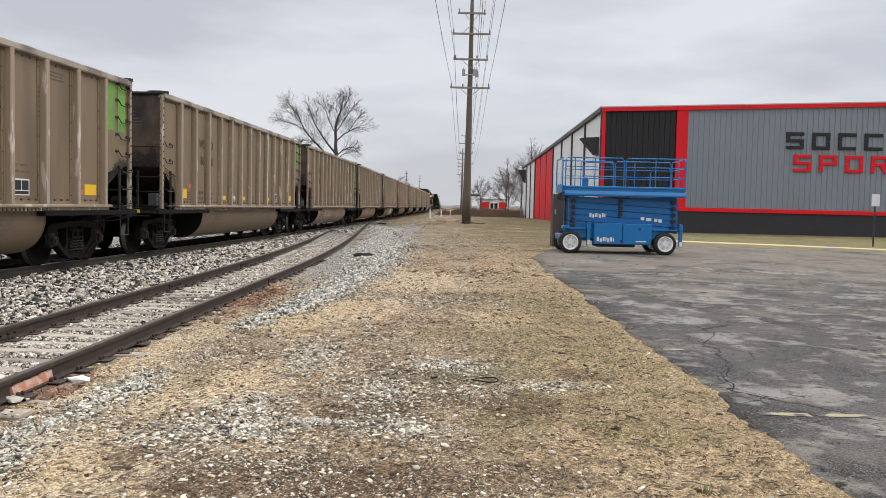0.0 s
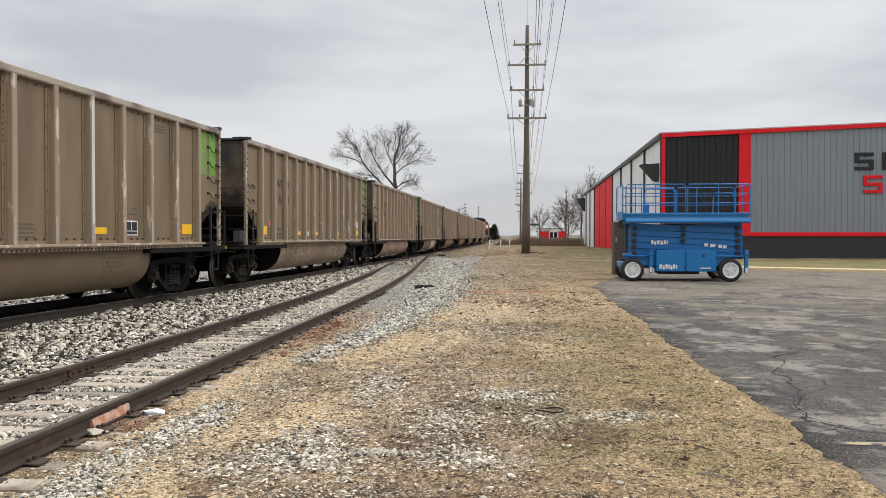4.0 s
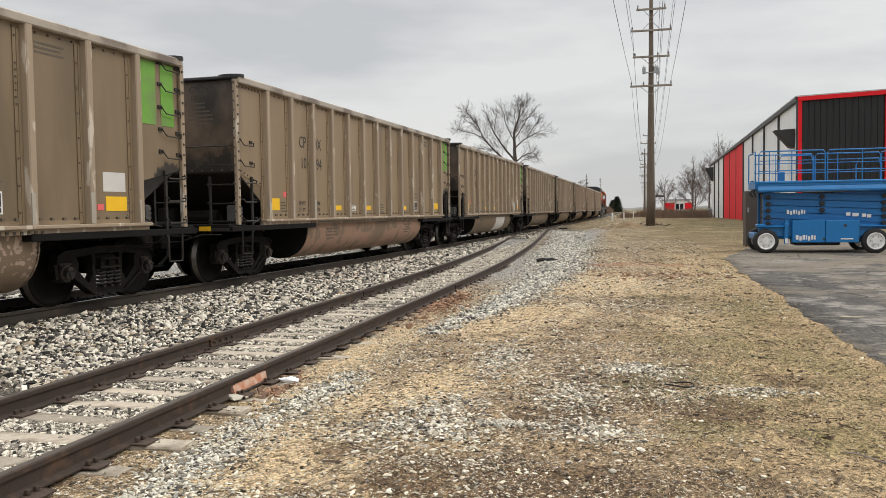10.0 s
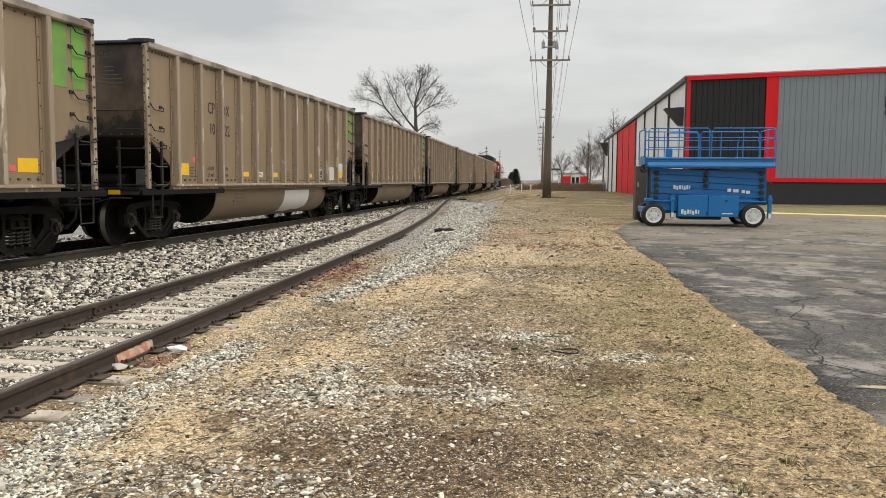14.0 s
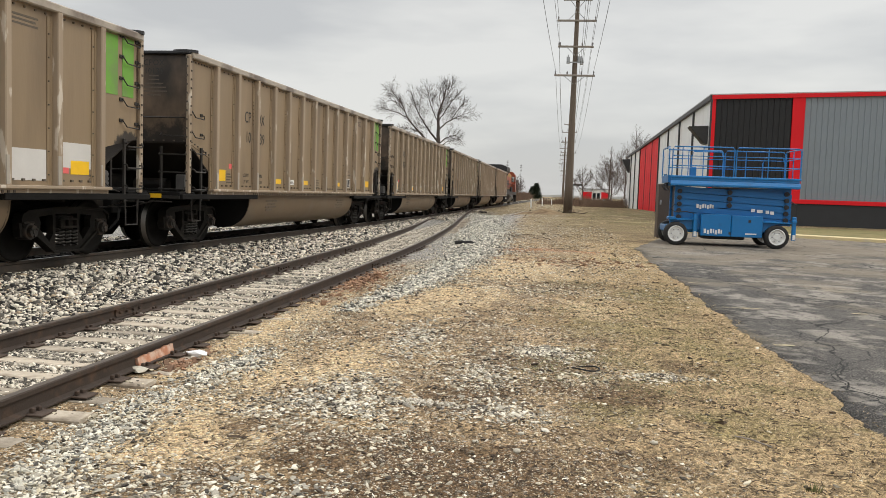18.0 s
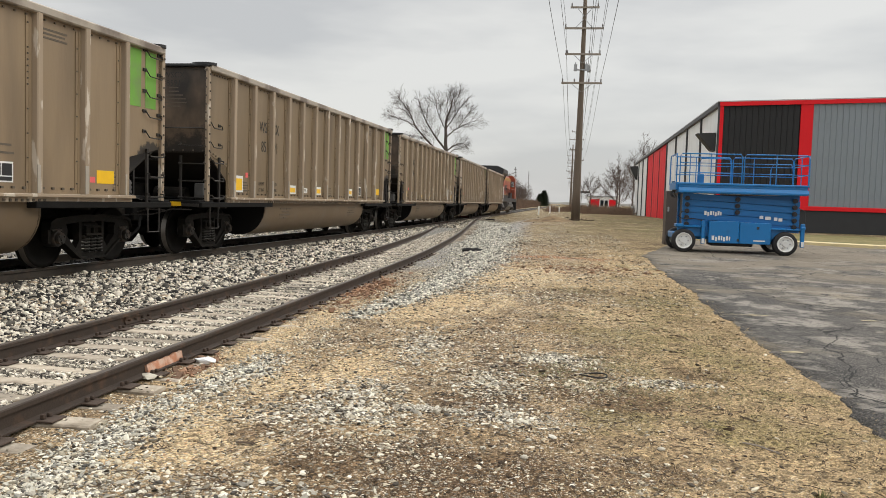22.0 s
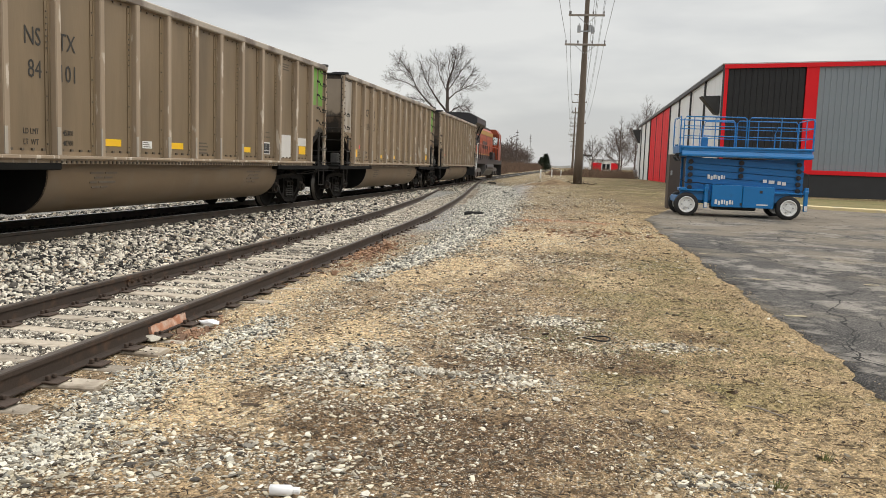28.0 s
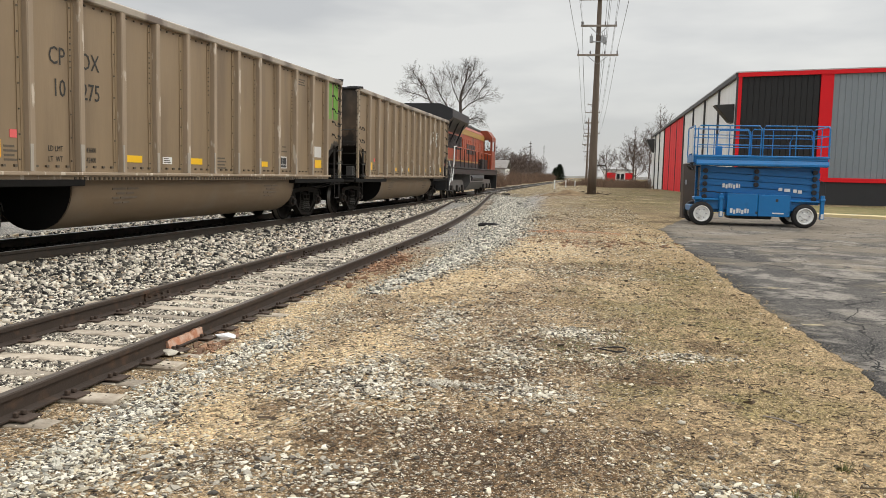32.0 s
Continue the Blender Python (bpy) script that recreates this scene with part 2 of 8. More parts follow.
def stone_mat(name, stops, rough=0.9):
    """Stones whose colour is drawn stone by stone from a row of colours, with fine grain."""
    m = mat(name, (0.5, 0.5, 0.5), rough, 0.0, 0.16, 45, 0.25, 140)
    n, l = m.node_tree.nodes, m.node_tree.links
    b = n["Principled BSDF"]
    mul = b.inputs["Base Color"].links[0].from_node
    g = n.new("ShaderNodeNewGeometry")
    r = n.new("ShaderNodeValToRGB")
    r.color_ramp.interpolation = "CONSTANT"
    for k, (pos, color) in enumerate(stops):
        e = r.color_ramp.elements[k] if k < 2 else r.color_ramp.elements.new(pos)
        e.position, e.color = pos, (*color, 1)
    l.new(g.outputs["Random Per Island"], r.inputs[0])
    l.new(r.outputs[0], mul.inputs[1])
    return m


M_STONE = stone_mat("ballast_stone", [(0.0, (0.020, 0.018, 0.016)), (0.25, (0.10, 0.090, 0.076)), (0.40, (0.33, 0.296, 0.246)), (0.54, (0.60, 0.54, 0.45)), (0.69, (0.83, 0.765, 0.65)), (0.93, (0.46, 0.36, 0.25))])
M_SIDING = stone_mat("siding_stone", [(0.0, (0.05, 0.045, 0.038)), (0.16, (0.21, 0.188, 0.155)), (0.34, (0.42, 0.375, 0.31)), (0.54, (0.62, 0.56, 0.465)), (0.72, (0.80, 0.735, 0.62))])
M_BLUESTONE = stone_mat("crushed_limestone", [(0.0, (0.075, 0.071, 0.062)), (0.22, (0.26, 0.25, 0.215)), (0.45, (0.48, 0.455, 0.385)), (0.75, (0.74, 0.695, 0.585))])
M_PEBBLE = stone_mat("dusty_pebble", [(0.0, (0.055, 0.044, 0.033)), (0.13, (0.19, 0.165, 0.125)), (0.32, (0.36, 0.315, 0.235)), (0.54, (0.55, 0.48, 0.355)), (0.74, (0.70, 0.635, 0.50)), (0.92, (0.80, 0.75, 0.64))])
# near-black stops paint the shade under the cars onto these stones
M_SHADESTONE = stone_mat("shaded_stone", [(0.0, (0.008, 0.008, 0.0075)), (0.4, (0.017, 0.016, 0.015)), (0.8, (0.035, 0.032, 0.028))])
M_GRASS = mat("dry_grass", (0.40, 0.30, 0.175), 0.9, 0.0, 0.1, 20, island=0.6)
M_GRASS_GREEN = mat("short_green_grass", (0.13, 0.14, 0.05), 0.9, 0.0, 0.1, 20, island=0.4)
M_TWIG = mat("dead_twig", (0.085, 0.06, 0.042), 0.95, 0.0, 0.2, 20, island=0.3)
M_WOODPOLE = mat("pole_wood", (0.135, 0.104, 0.079), 0.9, 0.0, 0.2, 1.2, 0.4, 25, (0.10, 0.075, 0.058), 2.0, (0.5, 0.7), 8.0)
M_ARM = mat("crossarm_wood", (0.26, 0.225, 0.19), 0.9, 0.0, 0.2, 3, 0.3, 30)
M_INSUL = mat("insulator", (0.16, 0.15, 0.15), 0.3, 0.0, 0.1, 9)
M_WIRE = mat("wire", (0.06, 0.06, 0.065), 0.5, 0.3, 0.05, 9)
M_GREYCAN = mat("grey_can", (0.33, 0.34, 0.35), 0.5, 0.2, 0.08, 4)
M_BARK = mat("bark", (0.075, 0.06, 0.052), 0.95, 0.0, 0.2, 2, 0.3, 30)
M_BARK2 = mat("far_twigs", (0.098, 0.071, 0.059), 0.95, 0.0, 0.2, 2)
M_BRUSH = mat("brown_brush", (0.17, 0.112, 0.078), 0.95, 0.0, 0.2, 2, island=0.5)
M_EVERGREEN = mat("evergreen", (0.048, 0.070, 0.042), 0.9, 0.0, 0.2, 3, island=0.5)
M_RED = mat("red_metal", (0.70, 0.012, 0.020), 0.62, 0.0, 0.06, 0.8, 0.02, 20, spec=0.25)
M_GREYWALL = mat("grey_siding", (0.228, 0.258, 0.285), 0.5, 0.1, 0.05, 0.5, 0.02, 20)
M_BLACKWALL = mat("black_siding", (0.0135, 0.0135, 0.015), 0.6, 0.1, 0.08, 0.5, 0.02, 20)
M_WHITEWALL = mat("white_siding", (0.74, 0.74, 0.725), 0.5, 0.0, 0.06, 0.5, 0.02, 20, (0.52, 0.50, 0.46), 0.5, (0.56, 0.8), 3.0)
M_PLINTH = mat("black_masonry", (0.028, 0.028, 0.03), 0.75, 0.0, 0.12, 2, 0.2, 20)
M_DARKMETAL = mat("dark_metal", (0.05, 0.05, 0.052), 0.55, 0.3, 0.12, 3)
M_ROOF = mat("metal_roof", (0.42, 0.42, 0.42), 0.5, 0.4, 0.08, 1)
M_BLUE = mat("lift_blue", (0.004, 0.16, 0.42), 0.30, 0.0, 0.08, 1.5, 0.02, 40, (0.012, 0.10, 0.25), 2.5, (0.58, 0.8))
M_BLUE_DARK = mat("lift_arm_blue", (0.004, 0.135, 0.37), 0.42, 0.0, 0.10, 2.0, 0.03, 40)
M_TYRE = mat("tyre", (0.022, 0.021, 0.021), 0.85, 0.0, 0.15, 6, 0.2, 60)
M_RIM = mat("white_rim", (0.74, 0.74, 0.72), 0.45, 0.0, 0.06, 5, 0, 60, (0.5, 0.47, 0.42), 6, (0.6, 0.8))
M_ORANGE = mat("loco_orange", (0.36, 0.062, 0.017), 0.45, 0.0, 0.08, 0.8, 0.02, 20, (0.11, 0.03, 0.016), 0.9, (0.46, 0.70), 2.0)
M_LOCOBLACK = mat("loco_black", (0.022, 0.022, 0.024), 0.5, 0.1, 0.12, 1, 0.03, 20)
M_LOCOYEL = mat("loco_yellow", (0.40, 0.24, 0.06), 0.5, 0.0, 0.08, 2)
M_CONCRETE = mat("kerb_paint", (0.56, 0.45, 0.25), 0.85, 0.0, 0.12, 1.5, 0.2, 30, (0.42, 0.38, 0.30), 1.2, (0.5, 0.7))
M_STRIPE = mat("worn_stripe", (0.36, 0.30, 0.18), 0.85, 0.0, 0.15, 6, 0.2, 60, (0.08, 0.075, 0.07), 7.0, (0.46, 0.56))
M_BRICK = mat("broken_brick", (0.42, 0.185, 0.105), 0.9, 0.0, 0.25, 14, 0.5, 50, (0.55, 0.38, 0.29), 9.0, (0.48, 0.66), rand=0.15)
M_RUST = mat("rust_dirt", (0.25, 0.145, 0.09), 0.95, 0.0, 0.25, 8, 0.3, 50, island=0.5)
M_PLASTIC = mat("white_plastic", (0.80, 0.80, 0.80), 0.35, 0.0, 0.03, 9)
M_GLASS = mat("dark_glass", (0.02, 0.025, 0.03), 0.08, 0.0, 0.02, 3, spec=0.8)


def asphalt_material():
    m = blend("old_asphalt", [((0.100, 0.091, 0.083), 1, 0, 1), ((0.048, 0.045, 0.043), 0.6, 0.40, 0.58), ((0.30, 0.27, 0.235), 1.1, 0.525, 0.60), ((0.30, 0.25, 0.18), 0.3, 0.56, 0.70), ((0.065, 0.062, 0.06), 2.6, 0.58, 0.70), ((0.25, 0.225, 0.19), 2.4, 0.55, 0.63), ((0.035, 0.033, 0.031), 5.0, 0.56, 0.64), ((0.20, 0.185, 0.165), 55.0, 0.50, 0.62), ((0.03, 0.028, 0.027), 40.0, 0.57, 0.66)], 0.7, 60)
    n, l = m.node_tree.nodes, m.node_tree.links
    b = n["Principled BSDF"]
    base = b.inputs["Base Color"].links[0].from_socket
    co = n.new("ShaderNodeTexCoord")
    # washed-over dirt towards the far end of the lot
    sep = n.new("ShaderNodeSeparateXYZ")
    l.new(co.outputs["Object"], sep.inputs[0])
    smear = n.new("ShaderNodeTexNoise")
    smear.inputs["Scale"].default_value, smear.inputs["Detail"].default_value = 0.55, 7.0
    l.new(co.outputs["Object"], smear.inputs[0])
    reach = n.new("ShaderNodeMapRange")
    reach.inputs[1].default_value, reach.inputs[2].default_value, reach.inputs[3].default_value, reach.inputs[4].default_value = 10.0, 26.0, -0.12, 0.16
    l.new(sep.outputs[1], reach.inputs[0])
    both = n.new("ShaderNodeMath")
    l.new(smear.outputs[0], both.inputs[0])
    l.new(reach.outputs[0], both.inputs[1])
    cut = n.new("ShaderNodeMapRange")
    cut.inputs[1].default_value, cut.inputs[2].default_value, cut.inputs[4].default_value = 0.48, 0.66, 0.8
    l.new(both.outputs[0], cut.inputs[0])
    dirt = n.new("ShaderNodeMixRGB")
    dirt.inputs[2].default_value = (0.215, 0.18, 0.138, 1)
    l.new(cut.outputs[0], dirt.inputs[0])
    l.new(base, dirt.inputs[1])
    base = dirt.outputs[0]
    warp = n.new("ShaderNodeTexNoise")
    warp.inputs["Scale"].default_value, warp.inputs["Detail"].default_value = 0.9, 6.0
    l.new(co.outputs["Object"], warp.inputs[0])
    add = n.new("ShaderNodeMixRGB")
    add.blend_type, add.inputs[0].default_value = "ADD", 1.0
    l.new(co.outputs["Object"], add.inputs[1])
    l.new(warp.outputs["Color"], add.inputs[2])
    for scale, wide, color in ((0.22, 0.0034, (0.026, 0.025, 0.024)), (0.55, 0.0055, (0.03, 0.031, 0.03))):
        vo = n.new("ShaderNodeTexVoronoi")
        vo.feature = "DISTANCE_TO_EDGE"
        vo.inputs["Scale"].default_value = scale
        l.new(add.outputs[0], vo.inputs[0])
        r = n.new("ShaderNodeMapRange")
        r.inputs[1].default_value, r.inputs[2].default_value, r.inputs[3].default_value, r.inputs[4].default_value = wide * 0.4, wide, 1.0, 0.0
        l.new(vo.outputs["Distance"], r.inputs[0])
        s = n.new("ShaderNodeMixRGB")
        l.new(r.outputs[0], s.inputs[0])
        l.new(base, s.inputs[1])
        s.inputs[2].default_value = (*color, 1)
        base = s.outputs[0]
    l.new(base, b.inputs["Base Color"])
    return m


M_ASPHALT = asphalt_material()

M_PANE = mat("window_pane", (0.9, 0.93, 0.92), 0.02, 0.0, 0.0, 3)
M_PANE.node_tree.nodes["Principled BSDF"].inputs["Transmission Weight"].default_value = 1.0
M_PANE.node_tree.nodes["Principled BSDF"].inputs["IOR"].default_value = 1.1


# ---- mesh tools ----
class Build:
    """Collects vertices and faces of one mesh."""

    def __init__(self):
        self.v, self.f = [], []

    def add(self, verts, faces):
        n = len(self.v)
        self.v += [tuple(p) for p in verts]
        self.f += [tuple(i + n for i in q) for q in faces]
        return self

    def box(self, x0, x1, y0, y1, z0, z1, b=0.0):
        """A box; b chamfers its upright edges and its rims."""
        if b <= 0:
            v = [(x, y, z) for z in (z0, z1) for x, y in ((x0, y0), (x1, y0), (x1, y1), (x0, y1))]
            return self.add(v, [(3, 2, 1, 0), (4, 5, 6, 7), (0, 1, 5, 4), (1, 2, 6, 5), (2, 3, 7, 6), (3, 0, 4, 7)])
        b = min(b, (x1 - x0) * 0.45, (y1 - y0) * 0.45, (z1 - z0) * 0.45)
        rings = []
        for z, i in ((z0, b), (z0 + b, 0), (z1 - b, 0), (z1, b)):
            a, c, d, e = x0 + i, x1 - i, y0 + i, y1 - i
            rings.append([(a + b, d, z), (c - b, d, z), (c, d + b, z), (c, e - b, z), (c - b, e, z), (a + b, e, z), (a, e - b, z), (a, d + b, z)])
        return self.loft(rings)

    def loft(self, rings, caps=True, closed=True):
        k = len(rings[0])
        v = [p for r in rings for p in r]
        f = []
        for a in range(len(rings) - 1):
            for i in range(k if closed else k - 1):
                j = (i + 1) % k
                f.append((a * k + i, a * k + j, (a + 1) * k + j, (a + 1) * k + i))
        if caps:
            f += [tuple(range(k - 1, -1, -1)), tuple(range((len(rings) - 1) * k, len(rings) * k))]
        return self.add(v, f)

    def tube(self, pts, r, n=6, r1=None):
        """A round bar along points."""
        pts = [Vector(p) for p in pts]
        rings = []
        for i, p in enumerate(pts):
            d = (pts[min(i + 1, len(pts) - 1)] - pts[max(i - 1, 0)]).normalized()
            u = d.cross(Vector((0, 0, 1)) if abs(d.z) < 0.9 else Vector((1, 0, 0))).normalized()
            w = d.cross(u)
            q = r if r1 is None else r + (r1 - r) * i / max(1, len(pts) - 1)
            rings.append([p + (u * math.cos(2 * math.pi * k / n) + w * math.sin(2 * math.pi * k / n)) * q for k in range(n)])
        return self.loft(rings)

    def prism(self, outline, lo, hi, axis="x"):
        """A flat outline pushed along an axis. The outline gives the two other axes in order."""
        put = {"x": lambda a, b, c: (c, a, b), "y": lambda a, b, c: (a, c, b), "z": lambda a, b, c: (a, b, c)}[axis]
        return self.loft([[put(a, b, c) for a, b in outline] for c in (lo, hi)])

    def disc(self, x0, x1, cy, cz, radii, n=20, caps=True):
        """A wheel-like turned body about the x axis; radii: (x, r) profile."""
        rings = [[(x, cy + r * math.cos(2 * math.pi * k / n), cz + r * math.sin(2 * math.pi * k / n)) for k in range(n)] for x, r in radii]
        return self.loft(rings, caps)

    def grid(self, nx, ny, fn):
        v = [fn(i, j) for j in range(ny) for i in range(nx)]
        f = [(j * nx + i, j * nx + i + 1, (j + 1) * nx + i + 1, (j + 1) * nx + i) for j in range(ny - 1) for i in range(nx - 1)]
        return self.add(v, f)

    def mesh(self, name, material, smooth=False):
        me = bpy.data.meshes.new(name)
        me.from_pydata(self.v, [], self.f)
        bm = bmesh.new()
        bm.from_mesh(me)
        bmesh.ops.recalc_face_normals(bm, faces=bm.faces)
        bm.to_mesh(me)
        bm.free()
        if smooth:
            me.polygons.foreach_set("use_smooth", [True] * len(me.polygons))
        me.materials.append(material)
        return me


def part(name, b, material, parent=None, label="", smooth=False):
    """Links a Build, or a mesh, as one object under a thing or a part."""
    me = b.mesh(name, material, smooth) if isinstance(b, Build) else b
    ob = new(name, me)
    ob.parent = parent
    if label:
        ob["label"] = label
    return ob


def thing(name, label, category, group="", kind="", at=None):
    """An empty that carries the parts of one thing."""
    ob = new(name)
    ob.empty_display_size = 0.2
    if at is not None:
        ob.matrix_basis = at
    return tagged(ob, label, category, group, kind)


def solid(name, b, material, label, category, group="", kind="", smooth=False):
    return tagged(part(name, b, material, None, "", smooth), label, category, group, kind)


def text(name, words, size, m, material, parent, depth=0.004, spacing=1.0, align="CENTER", wide=1.0):
    """Letters of the built-in font, turned into a mesh part. They stand in the x-y plane of the pose m."""
    cu = bpy.data.curves.new(name, "FONT")
    cu.body, cu.size, cu.align_x, cu.align_y, cu.extrude, cu.space_character = words, size, align, "CENTER", depth, spacing
    cu.resolution_u = 2
    ob = bpy.data.objects.new(name, cu)
    scene.collection.objects.link(ob)
    me = bpy.data.meshes.new_from_object(ob.evaluated_get(bpy.context.evaluated_depsgraph_get()))
    bpy.data.objects.remove(ob)
    me.transform(m @ Matrix.Diagonal((wide, 1, 1, 1)))
    me.materials.clear()
    me.materials.append(material)
    return part(name, me, material, parent)


def lerp(xs, ys, x):
    return float(np.interp(x, xs, ys))


def smooth(a, b, x):
    t = np.clip((x - a) / (b - a), 0, 1)
    return t * t * (3 - 2 * t)


# ---- the plan: y runs along the railway, x to the right of it ----
STEP = np.arange(-260, 900, 0.5)
HEADING = np.interp(STEP, [-260, 0, 14, 22, 30, 38, 50, 90, 160, 420], [0.067, 0.067, 0.0674, 0.0509, 0.030, 0.036, 0.016, 0.0164, 0.0166, 0.016])
MAIN_X = np.cumsum(HEADING) * 0.5
MAIN_X += -8.413 - np.interp(20, STEP, MAIN_X)
MAIN_S = np.cumsum(np.hypot(0.5, HEADING * 0.5))
MAIN_S -= np.interp(0, STEP, MAIN_S)
MAIN_Z = 0.36
SIDE_Y = [-40, 0, 12, 22, 28, 34, 40, 46, 53, 62, 70, 76]


def main_x(y):
    return lerp(STEP, MAIN_X, y)


SIDE_X = [-4.40, -4.40, -4.40, -4.38, -4.60, -4.88, -5.28, -5.72, -6.2, -6.8, main_x(70) + 0.15, main_x(76)]
_f = np.arange(-40, 75, 0.5)
_g = np.interp(_f, SIDE_Y, SIDE_X)
_g = np.convolve(np.pad(_g, 8, "edge"), np.ones(17) / 17, "valid")


def side_x(y):
    return lerp(_f, _g, y)


def side_z(y):
    return lerp([0, 14, 60, 80], [0.15, 0.15, 0.335, 0.352], y)


def on_main(s, off=0.0, z=MAIN_Z):
    """Place and heading on the main line at the distance s along it."""
    y = lerp(MAIN_S, STEP, s)
    return Vector((main_x(y) + off, y, z)), lerp(STEP, HEADING, y)


def ground_z(x, y):
    """Height of the open ground."""
    right = np.clip(0.0125 * (y - 8), 0, 0.57)
    left = np.clip(0.0025 * (y - 12), 0, 0.12) - 0.035
    m = smooth(-4.2, -1.2, x)
    z = left + (right - left) * m
    far = smooth(70, 150, y)
    z = z * (1 - far) + 0.22 * far
    mx = np.interp(y, STEP, MAIN_X)
    # ballast shoulder of the main line
    d = np.abs(x - mx)
    bed = 0.195
    return np.where(d < 4.0, z + (bed - z) * smooth(3.0, 1.25, d), z)


_rng = np.random.default_rng(4)
LUMPS = [(cell, amp, _rng.random((257, 257))) for cell, amp in ((1.3, 0.06), (0.42, 0.032), (0.16, 0.017))]


def relief(x, y):
    """Lumps and hollows of the trodden earth on the near ground."""
    x, y = np.asarray(x, float), np.asarray(y, float)
    out = 0.0
    for cell, amp, tab in LUMPS:
        u, v = x / cell, y / cell
        iu, iv = np.floor(u).astype(int), np.floor(v).astype(int)
        fu, fv = u - iu, v - iv
        fu, fv = fu * fu * (3 - 2 * fu), fv * fv * (3 - 2 * fv)
        a, b, c, d = tab[iu % 257, iv % 257], tab[(iu + 1) % 257, iv % 257], tab[iu % 257, (iv + 1) % 257], tab[(iu + 1) % 257, (iv + 1) % 257]
        out = out + amp * ((a * (1 - fu) + b * fu) * (1 - fv) + (c * (1 - fu) + d * fu) * fv - 0.5)
    return out * smooth(-12, -7.5, x) * smooth(34, 20, y) * smooth(2.45, 1.95, x) * (0.4 + 0.6 * smooth(-3.9, -3.0, x))


# ---- ground ----
def ground_material():
    """Bare earth, sand, gravel and worn winter grass, laid by place and noise."""
    m = bpy.data.materials.new("ground_earth")
    m.use_nodes = True
    n, l = m.node_tree.nodes, m.node_tree.links
    b = n["Principled BSDF"]
    b.inputs["Roughness"].default_value, b.inputs["Specular IOR Level"].default_value = 0.96, 0.2
    co = n.new("ShaderNodeTexCoord")
    sep = n.new("ShaderNodeSeparateXYZ")
    l.new(co.outputs["Object"], sep.inputs[0])

    def noise_at(scale, shift=0.0, detail=6.0, rough=0.6):
        mp = n.new("ShaderNodeMapping")
        mp.inputs["Location"].default_value = (shift, shift * 0.7, 0)
        l.new(co.outputs["Object"], mp.inputs[0])
        t = n.new("ShaderNodeTexNoise")
        t.inputs["Scale"].default_value, t.inputs["Detail"].default_value, t.inputs["Roughness"].default_value = scale, detail, rough
        l.new(mp.outputs[0], t.inputs[0])
        return t.outputs[0]

    def calc(op, a, c):
        x = n.new("ShaderNodeMath")
        x.operation = op
        for i, v in enumerate((a, c)):
            if isinstance(v, (int, float)):
                x.inputs[i].default_value = v
            else:
                l.new(v, x.inputs[i])
        return x.outputs[0]

    def ramp(v, lo, hi):
        r = n.new("ShaderNodeMapRange")
        r.interpolation_type = "SMOOTHSTEP"
        r.inputs[1].default_value, r.inputs[2].default_value = lo, hi
        l.new(v, r.inputs[0])
        return r.outputs[0]

    def over(base, color, mask):
        s = n.new("ShaderNodeMixRGB")
        l.new(mask, s.inputs[0])
        if isinstance(base, tuple):
            s.inputs[1].default_value = (*base, 1)
        else:
            l.new(base, s.inputs[1])
        s.inputs[2].default_value = (*color, 1)
        return s.outputs[0]

    def spot(x, y, rx, ry, rough=0.9):
        """A patch of its own round a place, with an uneven rim."""
        dx = calc("MULTIPLY", calc("ADD", sep.outputs[0], -x), 1 / rx)
        dy = calc("MULTIPLY", calc("ADD", sep.outputs[1], -y), 1 / ry)
        d = calc("SQRT", calc("ADD", calc("MULTIPLY", dx, dx), calc("MULTIPLY", dy, dy)), 0)
        return ramp(calc("ADD", d, calc("MULTIPLY", calc("SUBTRACT", noise_at(2.6, x * 3 + y), 0.5), -3.2 * rough)), 1.1, 0.45)

    wob = calc("MULTIPLY", calc("SUBTRACT", noise_at(0.5, 3.0), 0.5), 2.6)
    xw = calc("ADD", sep.outputs[0], wob)
    yw = calc("ADD", sep.outputs[1], calc("MULTIPLY", wob, 1.5))
    out = over((0.325, 0.229, 0.130), (0.19, 0.128, 0.074), ramp(noise_at(1.6, 1.0), 0.42, 0.62))
    out = over(out, (0.287, 0.200, 0.115), calc("MULTIPLY", ramp(noise_at(4.3, 6.0), 0.52, 0.64), 0.6))
    # straw-coloured worn grass to the lot and far off
    grass = calc("MULTIPLY", ramp(xw, 0.0, 1.5), ramp(noise_at(2.4, 8.0), 0.28, 0.5))
    out = over(out, (0.40, 0.290, 0.162), grass)
    out = over(out, (0.125, 0.086, 0.048), calc("MULTIPLY", calc("MULTIPLY", ramp(xw, 0.0, 1.2), ramp(noise_at(3.4, 31.0), 0.52, 0.62)), 0.7))
    out = over(out, (0.165, 0.145, 0.058), calc("MULTIPLY", calc("MULTIPLY", ramp(xw, 0.0, 1.2), ramp(noise_at(1.1, 37.0), 0.54, 0.66)), 0.55))
    farg = calc("MAXIMUM", calc("MULTIPLY", ramp(yw, 24, 36), ramp(xw, -2.5, 0.0)), ramp(yw, 48, 62))
    out = over(out, (0.20, 0.152, 0.082), farg)
    out = over(out, (0.150, 0.125, 0.052), calc("MULTIPLY", calc("MULTIPLY", ramp(yw, 30, 40), ramp(xw, -0.5, 3.0)), ramp(noise_at(0.25, 5.0), 0.42, 0.58)))
